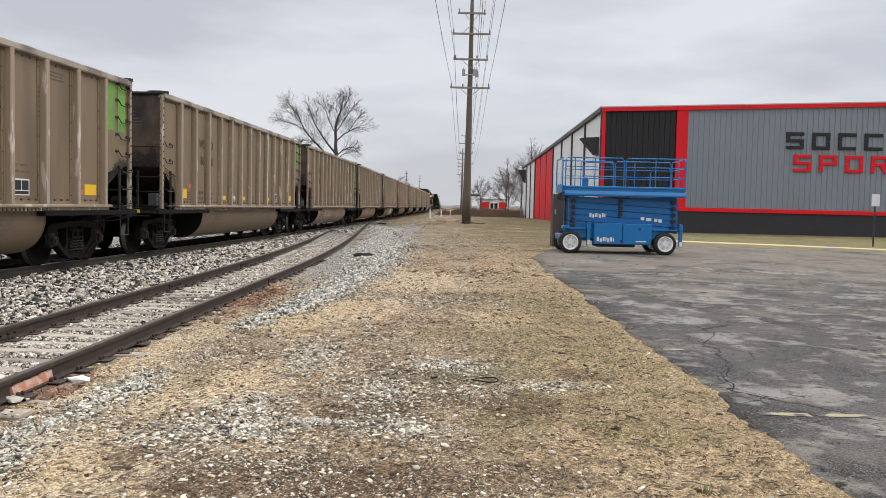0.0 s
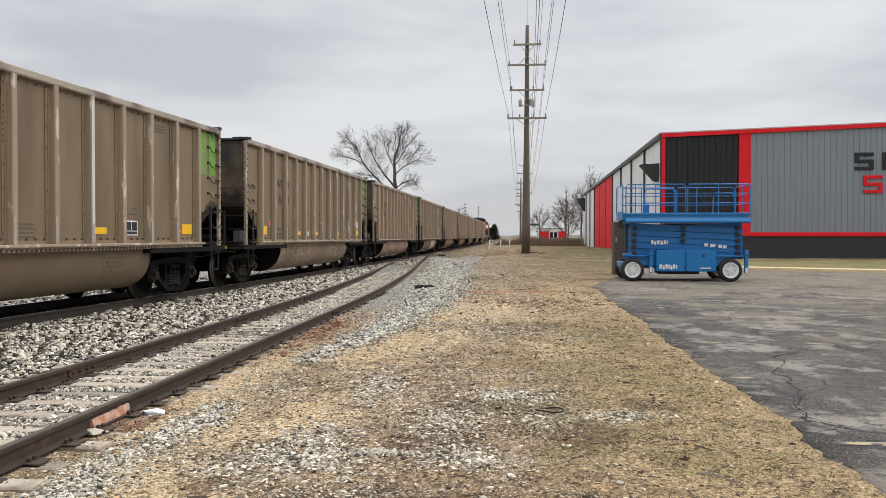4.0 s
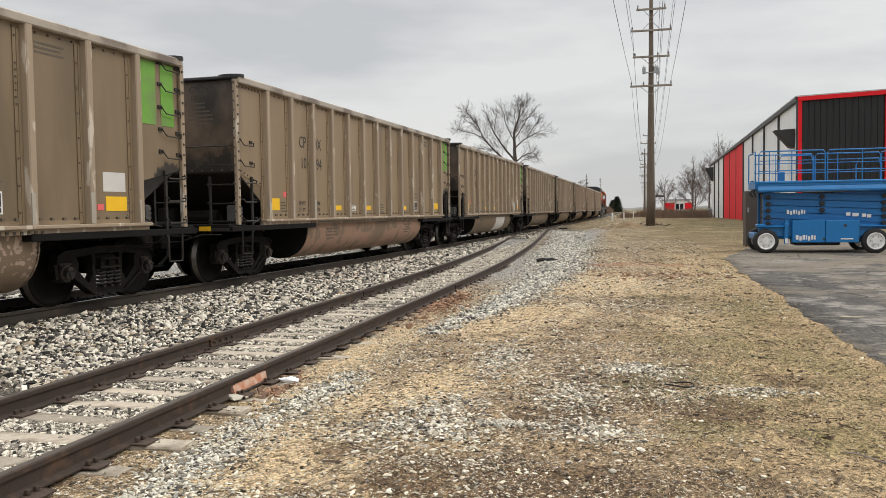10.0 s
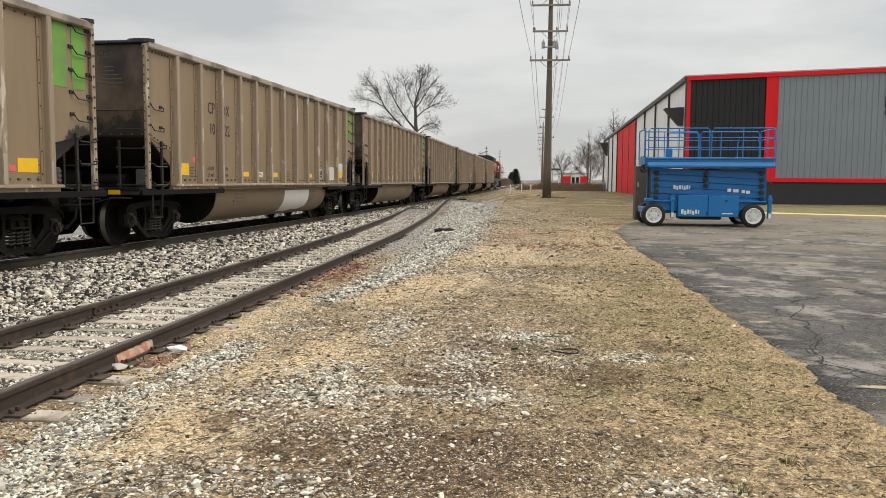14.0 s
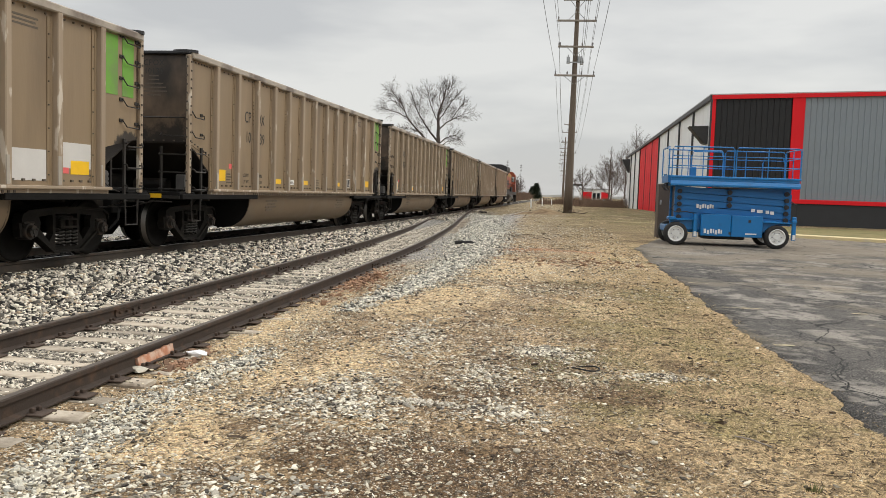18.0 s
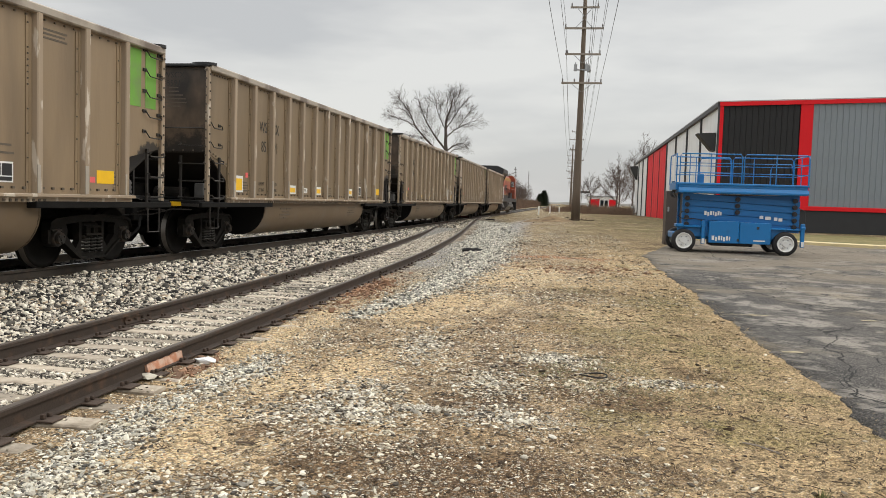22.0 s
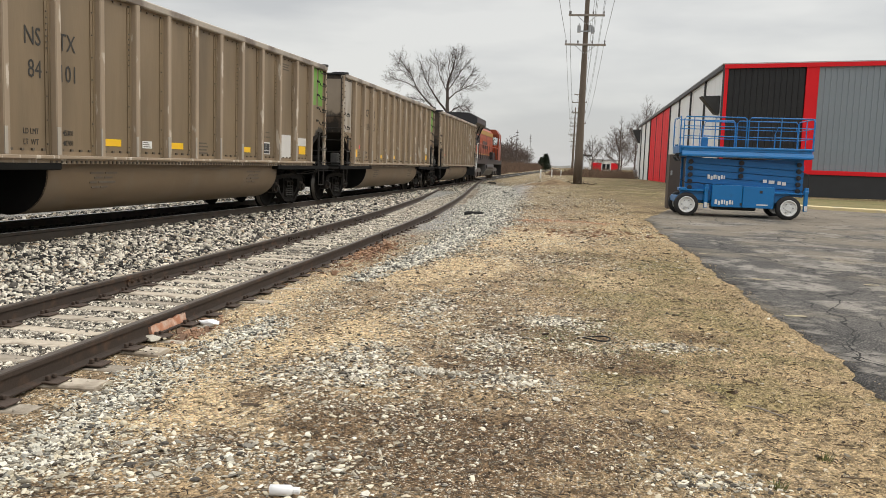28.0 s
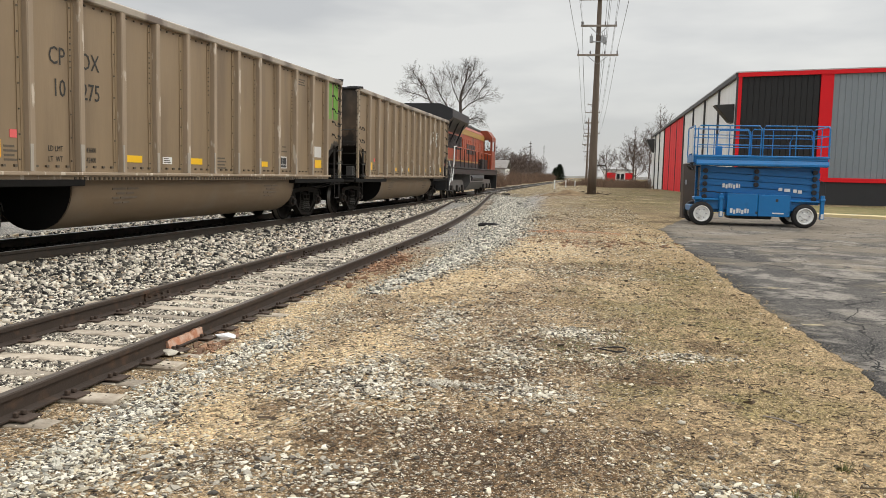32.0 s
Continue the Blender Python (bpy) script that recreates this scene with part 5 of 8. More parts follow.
def dress(car, k, marks):
    if marks:
        a, n = marks
        h = len(n) // 2
        for words, y, z in ((a[:2], -4.52, 2.88), (a[2:], -3.78, 2.88), (n[:h], -4.48, 2.43), (n[h:], -3.76, 2.43)):
            side_text(words, y, z, 0.36, M_INK, car)
        text("end_lettering", a + "\n" + n, 0.165, pose(0.86, -HALF - 0.006, 3.6, 90, 0, 0), M_INK, car, 0.001)
        for k_ in range(6):
            w = (0.20, 0.22, 0.40, 0.52, 0.56, 0.30)[k_]
            part("end_stencil", Build().box(0.86 - w / 2, 0.86 + w / 2, -HALF - 0.004, -HALF, 3.42 - 0.075 * k_, 3.445 - 0.075 * k_), M_FADED, car, "faded stencil line")
        ld, lt = WEIGHTS[k]
        side_text("LD LMT", -4.58, 1.57, 0.115, M_INK, car)
        side_text("LT  WT", -4.58, 1.42, 0.115, M_INK, car)
        side_text(ld, -3.78, 1.57, 0.115, M_INK, car)
        side_text(lt, -3.78, 1.42, 0.115, M_INK, car)

    def patch(y0, y1, z0, z1, m=M_PATCH, label="pale repaint patch", name="paint_patch", x=WIDE):
        part(name, Build().box(x, x + 0.0045, y0, y1, z0, z1), m, car, label)

    if k == 1 or k == 7:
        patch(5.40, 5.88, 1.70, 1.98)
    if k == 3:
        rows = []
        for y in np.linspace(0.42, 2.58, 15):
            end = 0.93 + 0.05 * math.sin(y * 2.3) + 0.03 * math.sin(y * 7.1) - 0.45 * max(0.0, y - 2.2)
            rows.append([(0.83 + 0.695 * math.cos(a), y, SILL - 0.12 - 0.746 * math.sin(a) ** 0.85) for a in np.linspace(0.02, end, 12)])
        part("tub_patch", Build().loft(rows, caps=False, closed=False), M_PATCH, car, "silver repaint patch on the tub", True)
        patch(POSTS[9] + 1.10, POSTS[11] - 0.2, SILL + 0.12, 1.76)
        patch(POSTS[11] + 0.10, POSTS[12] - 0.2, SILL + 0.32, 1.90)
    if k == 6:
        patch(POSTS[10] + 0.08, POSTS[11] - 0.2, SILL + 0.12, 1.88)
        patch(POSTS[11] + 0.10, POSTS[12] - 0.2, SILL + 0.45, 1.84)
    if k == 7:
        patch(-HALF + 0.01, -HALF + 0.84, 2.16, TOP - 0.14, M_SILVERPANEL, "pale bare aluminium end panel", "end_panel")
        part("end_panel", Build().box(-1.5, 1.54, -HALF - 0.0025, -HALF - 0.0005, 2.66, TOP - 0.16), M_PALE_END, car, "pale upper end plate, sooty below")
    if k == 0:
        part("pale_stripe", Build().box(WIDE + 0.10, WIDE + 0.103, POSTS[8] - 0.04, POSTS[8] + 0.04, SILL + 0.1, TOP - 0.2), M_PATCH, car, "pale bare post")
    if k == 8:
        b = Build()
        rng = random.Random(3)
        for j in range(4):
            y0 = POSTS[9] + 0.4 + j * 0.62
            pts = [(WIDE + 0.02, y0 + rng.uniform(-0.18, 0.18), 3.15 - 0.12 * q) for q in range(6)]
            b.tube(pts, 0.03, 4)
        part("scrawl", b, M_WHITE, car, "white scrawl of paint")


def make_train():
    cars = []
    for k, marks, tub, label in TRAIN:
        c = coal_car(None, marks, tub, k < 8, k == 5, M_TAUPE_DARK if k in (-1, 0, 1, 5, 6) else M_TAUPE)
        c["label"] = label
        dress(c, k, marks)
        cars.append((c, k))
    return cars


CARS = make_train()


def rolled(t):
    v = np.array(ROLL_S)
    m = np.gradient(v, 4.0)
    i = min(int(t // 4), len(v) - 2)
    u = t / 4.0 - i
    return (2 * u**3 - 3 * u**2 + 1) * v[i] + (u**3 - 2 * u**2 + u) * 4 * m[i] + (-2 * u**3 + 3 * u**2) * v[i + 1] + (u**3 - u**2) * 4 * m[i + 1]


S0 = lerp(STEP, MAIN_S, CAR_START)


def car_pose(s, trucks=6.12, drop=LOW):
    """A car's pose with both trucks on the line."""
    a, _ = on_main(s - trucks)
    b, _ = on_main(s + trucks)
    d = b - a
    mid = (a + b) / 2
    return pose(mid.x, mid.y, mid.z - drop, 0, 0, -math.degrees(math.atan2(d.x, d.y)))


# ---- the engine at the end of the train: local +y is its cab end ----
def locomotive():
    L = thing("locomotive", "orange and black diesel freight engine with white end handrails", "locomotive")
    H = 11.0
    part("frame", Build().box(-1.5, 1.5, -H + 0.2, H - 0.3, 1.30, 1.62, 0.03), M_LOCOBLACK, L)
    part("walkway", Build().box(-1.56, 1.56, -H + 0.2, H - 0.5, 1.62, 1.68, 0.01), M_LOCOBLACK, L)
    hood = Build()
    hood.loft([[(-0.95, y, 1.68), (0.95, y, 1.68), (0.95, y, 4.02), (0.72, y, 4.26), (-0.72, y, 4.26), (-0.95, y, 4.02)] for y in (-10.0, 7.0)])
    part("long_hood", hood, M_ORANGE, L, "orange long hood")
    st = Build().box(-0.962, 0.962, -9.9, 6.95, 3.74, 3.99)
    part("hood_stripe", st, M_LOCOYEL, L, "dull yellow upper band")
    part("hood_top", Build().box(-0.75, 0.75, -4.0, 6.4, 4.24, 4.42, 0.03), M_LOCOBLACK, L)
    rad = Build()
    rad.loft([[(-0.95, y, 3.55), (0.95, y, 3.55), (1.52, y, 4.15), (1.52, y, 4.55), (0.9, y, 4.82), (-0.9, y, 4.82), (-1.52, y, 4.55), (-1.52, y, 4.15)] for y in (-10.3, -4.6)])
    part("radiator", rad, M_LOCOBLACK, L, "black flared radiator housing")
    gr = Build()
    for k in range(18):
        y = -9.1 + k * 0.31
        gr.box(0.96, 0.985, y, y + 0.2, 2.7, 3.45)
        gr.box(-0.985, -0.96, y, y + 0.2, 2.7, 3.45)
    tagged(part("louvres", gr, M_LOCOBLACK, L), kind="stuff")
    for k in range(12):
        y = -3.2 + k * 0.78
        for s in (-1, 1):
            part("hood_door", Build().box(min(s * 0.95, s * 0.975), max(s * 0.95, s * 0.975), y, y + 0.70, 1.8, 3.4, 0.005), M_ORANGE, L)
    grille = Build()
    for k in range(9):
        y = -9.85 + k * 0.17
        for s in (-1, 1):
            grille.box(min(s * 0.95, s * 1.0), max(s * 0.95, s * 1.0), y, y + 0.09, 1.85, 3.4)
    part("rear_grille", grille, M_LOCOBLACK, L, "black upright bars of the rear grille")
    part("hood_skirt", Build().box(-0.978, 0.978, -8.2, 6.95, 1.69, 2.02), M_LOCOBLACK, L, "black lower band of the hood")
    for z0 in (3.66, 2.05):
        part("hood_line", Build().box(-0.982, 0.982, -8.2, 6.95, z0, z0 + 0.07), M_LOCOYEL, L, "thin yellow stripe")
    for y in (-9.6, -7.6, -5.6):
        part("wing_strut", Build().tube([(0.96, y, 3.0), (1.42, y, 4.1)], 0.05, 5), M_LOCOBLACK, L)
    part("side_equipment", Build().box(0.97, 1.2, 4.3, 6.9, 1.7, 2.35, 0.03), M_LOCOBLACK, L, "black equipment box on the walkway")
    bl = Build()
    for y0, w in ((-1.6, 0.75), (-0.65, 0.75), (0.3, 0.75), (1.25, 0.7)):
        bl.box(0.976, 0.984, y0, y0 + w, 2.55, 3.15)
    part("company_mark", bl, M_LOCOBLACK, L, "dark company mark")
    # the cab is hollow: walls with window openings, floor and roof
    cab = Build()
    cab.box(-1.5, 1.5, 7.0, 9.3, 1.68, 1.74)
    cab.loft([[(-1.5, y, 3.93), (1.5, y, 3.93), (1.5, y, 3.97), (1.15, y, 4.42), (-1.15, y, 4.42), (-1.5, y, 3.97)] for y in (6.96, 9.34)])
    for s in (-1, 1):
        lo, hi = min(s * 1.44, s * 1.5), max(s * 1.44, s * 1.5)
        cab.box(lo, hi, 7.0, 9.3, 1.74, 3.0)
        cab.box(lo, hi, 7.0, 9.3, 3.66, 3.93)
        cab.box(lo, hi, 7.0, 7.4, 3.0, 3.66)
        cab.box(lo, hi, 8.8, 9.3, 3.0, 3.66)
        for y in (7.0, 9.24):
            lo, hi = min(s * 0.98, s * 1.44), max(s * 0.98, s * 1.44)
            cab.box(lo, hi, y, y + 0.06, 1.74, 3.02)
            cab.box(lo, hi, y, y + 0.06, 3.74, 3.93)
            cab.box(min(s * 1.38, s * 1.44), max(s * 1.38, s * 1.44), y, y + 0.06, 3.02, 3.74)
    cab.box(-0.98, 0.98, 7.0, 7.06, 1.74, 3.93)
    cab.box(-0.98, 0.98, 9.24, 9.3, 1.74, 3.02)
    cb = part("cab", cab, M_ORANGE, L, "orange cab")
    for s in (-1, 1):
        part("side_window", Build().box(min(s * 1.462, s * 1.474), max(s * 1.462, s * 1.474), 7.4, 8.8, 3.0, 3.66), M_PANE, cb)
        part("rear_window", Build().box(min(s * 0.98, s * 1.38), max(s * 0.98, s * 1.38), 7.02, 7.03, 3.02, 3.74), M_PANE, cb)
        part("seat", Build().box(s * 0.8 - 0.25, s * 0.8 + 0.25, 7.9, 8.4, 1.74, 2.2, 0.04).box(s * 0.8 - 0.25, s * 0.8 + 0.25, 7.8, 7.92, 2.2, 2.75, 0.04), M_LOCOBLACK, cb)
    nose = Build()
    nose.loft([[(-1.1, 9.3, 1.68), (1.1, 9.3, 1.68), (1.1, 9.3, 3.0), (-1.1, 9.3, 3.0)], [(-0.9, 10.7, 1.68), (0.9, 10.7, 1.68), (0.9, 10.7, 2.8), (-0.9, 10.7, 2.8)]])
    part("nose", nose, M_ORANGE, L)
    tank = Build()
    tank.loft([[(-1.45, y, 1.3), (1.45, y, 1.3), (1.5, y, 0.85), (1.15, y, 0.38), (-1.15, y, 0.38), (-1.5, y, 0.85)] for y in (-3.3, 3.3)])
    part("fuel_tank", tank, M_GEAR, L, "dusty grey fuel tank")
    air = Build().tube([(1.38, -2.9, 1.08), (1.38, 2.2, 1.08)], 0.2, 10)
    part("air_reservoir", air, M_DARKMETAL, L, "dark grey air reservoir")
    part("stack", Build().box(-0.35, 0.35, 0.4, 1.4, 4.4, 4.62, 0.02), M_LOCOBLACK, L)
    part("horn", Build().box(-0.2, 0.2, 5.6, 6.0, 4.42, 4.7, 0.03), M_LOCOBLACK, L)
    for s in (-1, 1):
        for k in range(11):
            y = -8.9 + k * 1.48
            part("stanchion", Build().tube([(s * 1.52, y, 1.68), (s * 1.52, y, 2.72)], 0.022, 5), M_LOCOBLACK, L)
        part("handrail", Build().tube([(s * 1.52, -8.9, 2.72), (s * 1.52, 6.2, 2.72)], 0.024, 5), M_ORANGE, L, "orange handrail")
        part("end_handrail", Build().tube([(s * 1.5, -9.9, 0.95), (s * 1.5, -9.75, 1.2), (s * 1.5, -9.4, 1.9), (s * 1.5, -9.35, 2.55), (s * 1.48, -9.25, 2.72), (s * 1.48, -8.6, 2.74)], 0.04, 6), M_WHITE, L, "white end handrail")
        part("end_handrail", Build().tube([(s * 1.5, -10.75, 0.75), (s * 1.5, -10.3, 1.1), (s * 1.5, -10.3, 1.55), (s * 1.48, -10.7, 1.95)], 0.035, 6), M_WHITE, L, "white end handrail")
        step = Build()
        for z in (0.45, 0.8, 1.15, 1.45):
            step.box(min(s * 1.2, s * 1.54), max(s * 1.2, s * 1.54), -10.7, -10.05, z, z + 0.03)
        part("steps", step, M_LOCOBLACK, L)
    part("end_plate", Build().box(-1.5, 1.5, -10.85, -10.75, 0.5, 1.65, 0.02), M_LOCOBLACK, L)
    part("coupler", Build().box(-0.16, 0.16, -11.1, -10.8, 0.72, 1.0, 0.03), M_TRUCK, L)
    part("pilot", Build().box(-1.5, 1.5, 10.5, 10.65, 0.3, 1.65, 0.02), M_LOCOBLACK, L)
    for e in (-1, 1):
        t = new("truck")
        t.parent = L
        t.matrix_basis = pose(0, e * 6.6, 0)
        for s in (-1, 1):
            f = Build()
            f.prism([(-2.5, 0.5), (-2.5, 0.85), (-1.9, 1.0), (1.9, 1.0), (2.5, 0.85), (2.5, 0.5), (1.6, 0.42), (1.2, 0.62), (0.5, 0.42), (-0.5, 0.42), (-1.2, 0.62), (-1.6, 0.42)], min(s * 0.95, s * 1.2), max(s * 0.95, s * 1.2))
            part("side_frame", f, M_GEAR, t)
            for y in (-1.85, 0, 1.85):
                part("bearing_box", Build().box(min(s * 1.15, s * 1.32), max(s * 1.15, s * 1.32), y - 0.2, y + 0.2, 0.35, 0.72, 0.04), M_BEARING, t)
        for y in (-1.85, 0, 1.85):
            w = new("wheelset", WHEELSET)
            w.parent = t
            w.matrix_basis = pose(0, y, 0.5)
    return L


LOCO = locomotive()
LOCO_S = 8 * CAR + CAR / 2 + 11.15


# ---- the sports hall: metal-sided, gable front towards the lot ----
def block_letter(ch, x, z, w, h, m, parent):
    """A square-cut sign letter built of bars."""
    t = 0.19
    mid = z + h / 2
    bars = {"top": (x, x + w, z + h - t, z + h), "mid": (x, x + w, mid - t / 2, mid + t / 2), "low": (x, x + w, z, z + t), "lu": (x, x + t * 1.2, mid, z + h), "ll": (x, x + t * 1.2, z, mid), "ru": (x + w - t * 1.2, x + w, mid, z + h), "rl": (x + w - t * 1.2, x + w, z, mid)}
    use = {"S": "top mid low lu rl", "O": "top low lu ll ru rl", "C": "top low lu ll", "P": "top mid lu ll ru", "R": "top mid lu ll ru"}[ch].split()
    b = Build()
    for i, k in enumerate(use):
        x0, x1, z0, z1 = bars[k]
        d = 0.002 * i
        b.box(x0 + d, x1 - d, -0.10 - d, -0.03, z0 + d, z1 - d, 0.02)
    if ch == "R":
        b.loft([[(x + w * 0.45, yy, mid), (x + w * 0.7, yy, mid), (x + w, yy, z), (x + w * 0.75, yy, z)] for yy in (-0.11, -0.03)])
    part("letter", b, m, parent)


def make_hall():
    hall = thing("sports_hall", "large metal-sided sports hall in grey, black, white and red", "building", at=pose(8.71, 46.9, 0, 0, 0, -1.5))
    EAVE, BASE = 7.5, 0.40
    rise = 0.036
    LONG, DEEP = 44.0, 68.0

    def ribbed(x0, x1, z0, ztop, m, name, label="", pitch=0.305, y=0.0):
        """Front sheets: each metre-wide sheet is a piece with its raised ribs."""
        x = x0
        while x < x1 - 0.02:
            xe = min(x + 3 * pitch, x1)
            pts = []
            q = x
            while q < xe - 0.01:
                for a, d in ((0.0, 0.0), (0.02, -0.045), (0.06, -0.045), (0.08, 0.0)):
                    if q + a <= xe:
                        pts.append((q + a, d))
                q += pitch
            pts.append((xe, 0.0))
            b = Build()
            v, f = [], []
            for px, py in pts:
                v += [(px, y + py, z0), (px, y + py, ztop(px))]
            for i in range(len(pts) - 1):
                f.append((2 * i, 2 * i + 2, 2 * i + 3, 2 * i + 1))
            b.add(v, f)
            part(name, b, m, hall, label)
            x = xe

    gable = lambda x: EAVE - 0.21 + rise * x
    # body behind the sheets
    core = Build()
    core.loft([[(0.02, yy, BASE - 0.6), (LONG, yy, BASE - 0.6), (LONG, yy, EAVE + rise * LONG - 0.1), (0.02, yy, EAVE - 0.1)] for yy in (0.03, DEEP)])
    part("wall", core, M_BLACKWALL, hall, "dark wall behind the sheets")
    ribbed(0.16, 4.18, 1.93, gable, M_BLACKWALL, "siding_sheet", "black ribbed sheet")
    ribbed(4.82, LONG, 1.93, gable, M_GREYWALL, "siding_sheet", "grey ribbed sheet")
    for name, x0, x1 in (("corner_trim", -0.03, 0.16), ("pilaster", 4.18, 4.82)):
        part(name, Build().box(x0, x1, -0.10, 0.02, BASE - 0.1 if x0 < 1 else 1.7, gable(x0) + 0.02, 0.01), M_RED, hall, "red metal trim")
    fascia = Build()
    fascia.loft([[(x, -0.14, EAVE - 0.22 + rise * x), (x, 0.05, EAVE - 0.22 + rise * x), (x, 0.05, EAVE + rise * x), (x, -0.14, EAVE + rise * x)] for x in (-0.06, LONG)])
    part("fascia", fascia, M_RED, hall, "red metal fascia")
    part("band", Build().box(0.16, LONG, -0.12, 0.02, 1.70, 1.93, 0.01), M_RED, hall, "red metal band")
    part("plinth", Build().box(0.02, LONG, -0.05, 0.02, BASE - 0.7, 1.70), M_PLINTH, hall, "black masonry plinth")
    # side wall in bays of white and red sheets with dark posts
    cols = ["w", "w", "w", "w", "r", "r", "r", "w", "w", "w"]
    bay = DEEP / 10
    for k, c in enumerate(cols):
        m = M_RED if c == "r" else M_WHITEWALL
        z0 = BASE - 0.05 - 0.035 * k
        b = Build()
        nrib = 3
        v, f, pts = [], [], []
        for r in range(nrib):
            q = k * bay + bay * r / nrib
            pts += [(q, 0.0), (q + 0.03, -0.012), (q + 0.07, -0.012), (q + 0.10, 0.0)]
        pts.append(((k + 1) * bay, 0.0))
        for py, px in pts:
            v += [(px, py, z0 - 0.3), (px, py, EAVE - 0.25)]
        f = [(2 * i, 2 * i + 2, 2 * i + 3, 2 * i + 1) for i in range(len(pts) - 1)]
        part("side_sheet", b.add(v, f), m, hall, "red ribbed sheet" if c == "r" else "white ribbed sheet")
        half = 0.03 if k in (5, 6) else 0.09
        part("downpipe", Build().box(-0.12 if half > 0.05 else -0.05, 0.0, k * bay - half, k * bay + half, z0 - 0.2, EAVE - 0.2, 0.02), M_DARKMETAL, hall, "dark upright trim")
    part("eave_gutter", Build().box(-0.16, 0.02, -0.05, DEEP, EAVE - 0.25, EAVE + 0.02, 0.02), M_DARKMETAL, hall, "dark eave gutter")
    roof = Build()
    roof.loft([[(-0.16, yy, EAVE + 0.0), (LONG, yy, EAVE + rise * LONG), (LONG, yy, EAVE + rise * LONG + 0.06), (-0.16, yy, EAVE + 0.06)] for yy in (-0.1, DEEP + 0.1)])
    part("roof", roof, M_ROOF, hall, "pale metal roof")
    for yy, z, s in ((1.5, 5.4, 0.52), (64.5, 6.0, 0.9)):
        hood = Build()
        hood.loft([[(-0.02, yy - s, z + s), (-0.02, yy + s, z + s), (-0.02, yy + s * 0.8, z - s), (-0.02, yy - s * 0.8, z - s)],
                   [(-1.05, yy - s * 0.95, z + s * 0.9), (-1.05, yy + s * 0.95, z + s * 0.9), (-0.25, yy + s * 0.75, z - s * 0.9), (-0.25, yy - s * 0.75, z - s * 0.9)]])
        part("vent_hood", hood, M_DARKMETAL, hall, "dark sheet metal ventilation hood")
    for word, x0, pitch, z0, z1, m in (("SOCC", 10.35, 1.46, 5.36, 6.32, M_BLACKWALL), ("SPOR", 10.82, 1.44, 4.08, 5.06, M_RED)):
        for i, ch in enumerate(word):
            block_letter(ch, x0 + i * pitch, z0, 1.02, z1 - z0, m, hall)
    part("utility_meter", Build().box(-0.5, -0.05, 66.0, 66.6, 0.3, 1.6, 0.05), M_GREYCAN, hall, "grey utility box")
    return hall


make_hall()


def lot_sign():
    s = thing("sign_post", "thin dark post with a small blank white sign", "sign", at=pose(17.75, 34.07, 0.33))
    part("post", Build().box(-0.03, 0.03, -0.03, 0.03, -0.1, 2.1, 0.006), M_DARKMETAL, s)
    part("sign_plate", Build().box(-0.17, 0.17, -0.05, -0.03, 1.75, 2.25, 0.01), M_WHITE, s, "white sign plate")


lot_sign()


# ---- the pole line ----
LEVELS = (13.77, 12.44, 10.79, 8.95)  # heights of the crossarms over the pole's foot
POLE_AT = [(1.2, 54.0), (2.8, 142.0), (2.95, 190.0), (3.9, 245.0), (4.8, 300.0), (5.8, 360.0), (7.0, 430.0)]


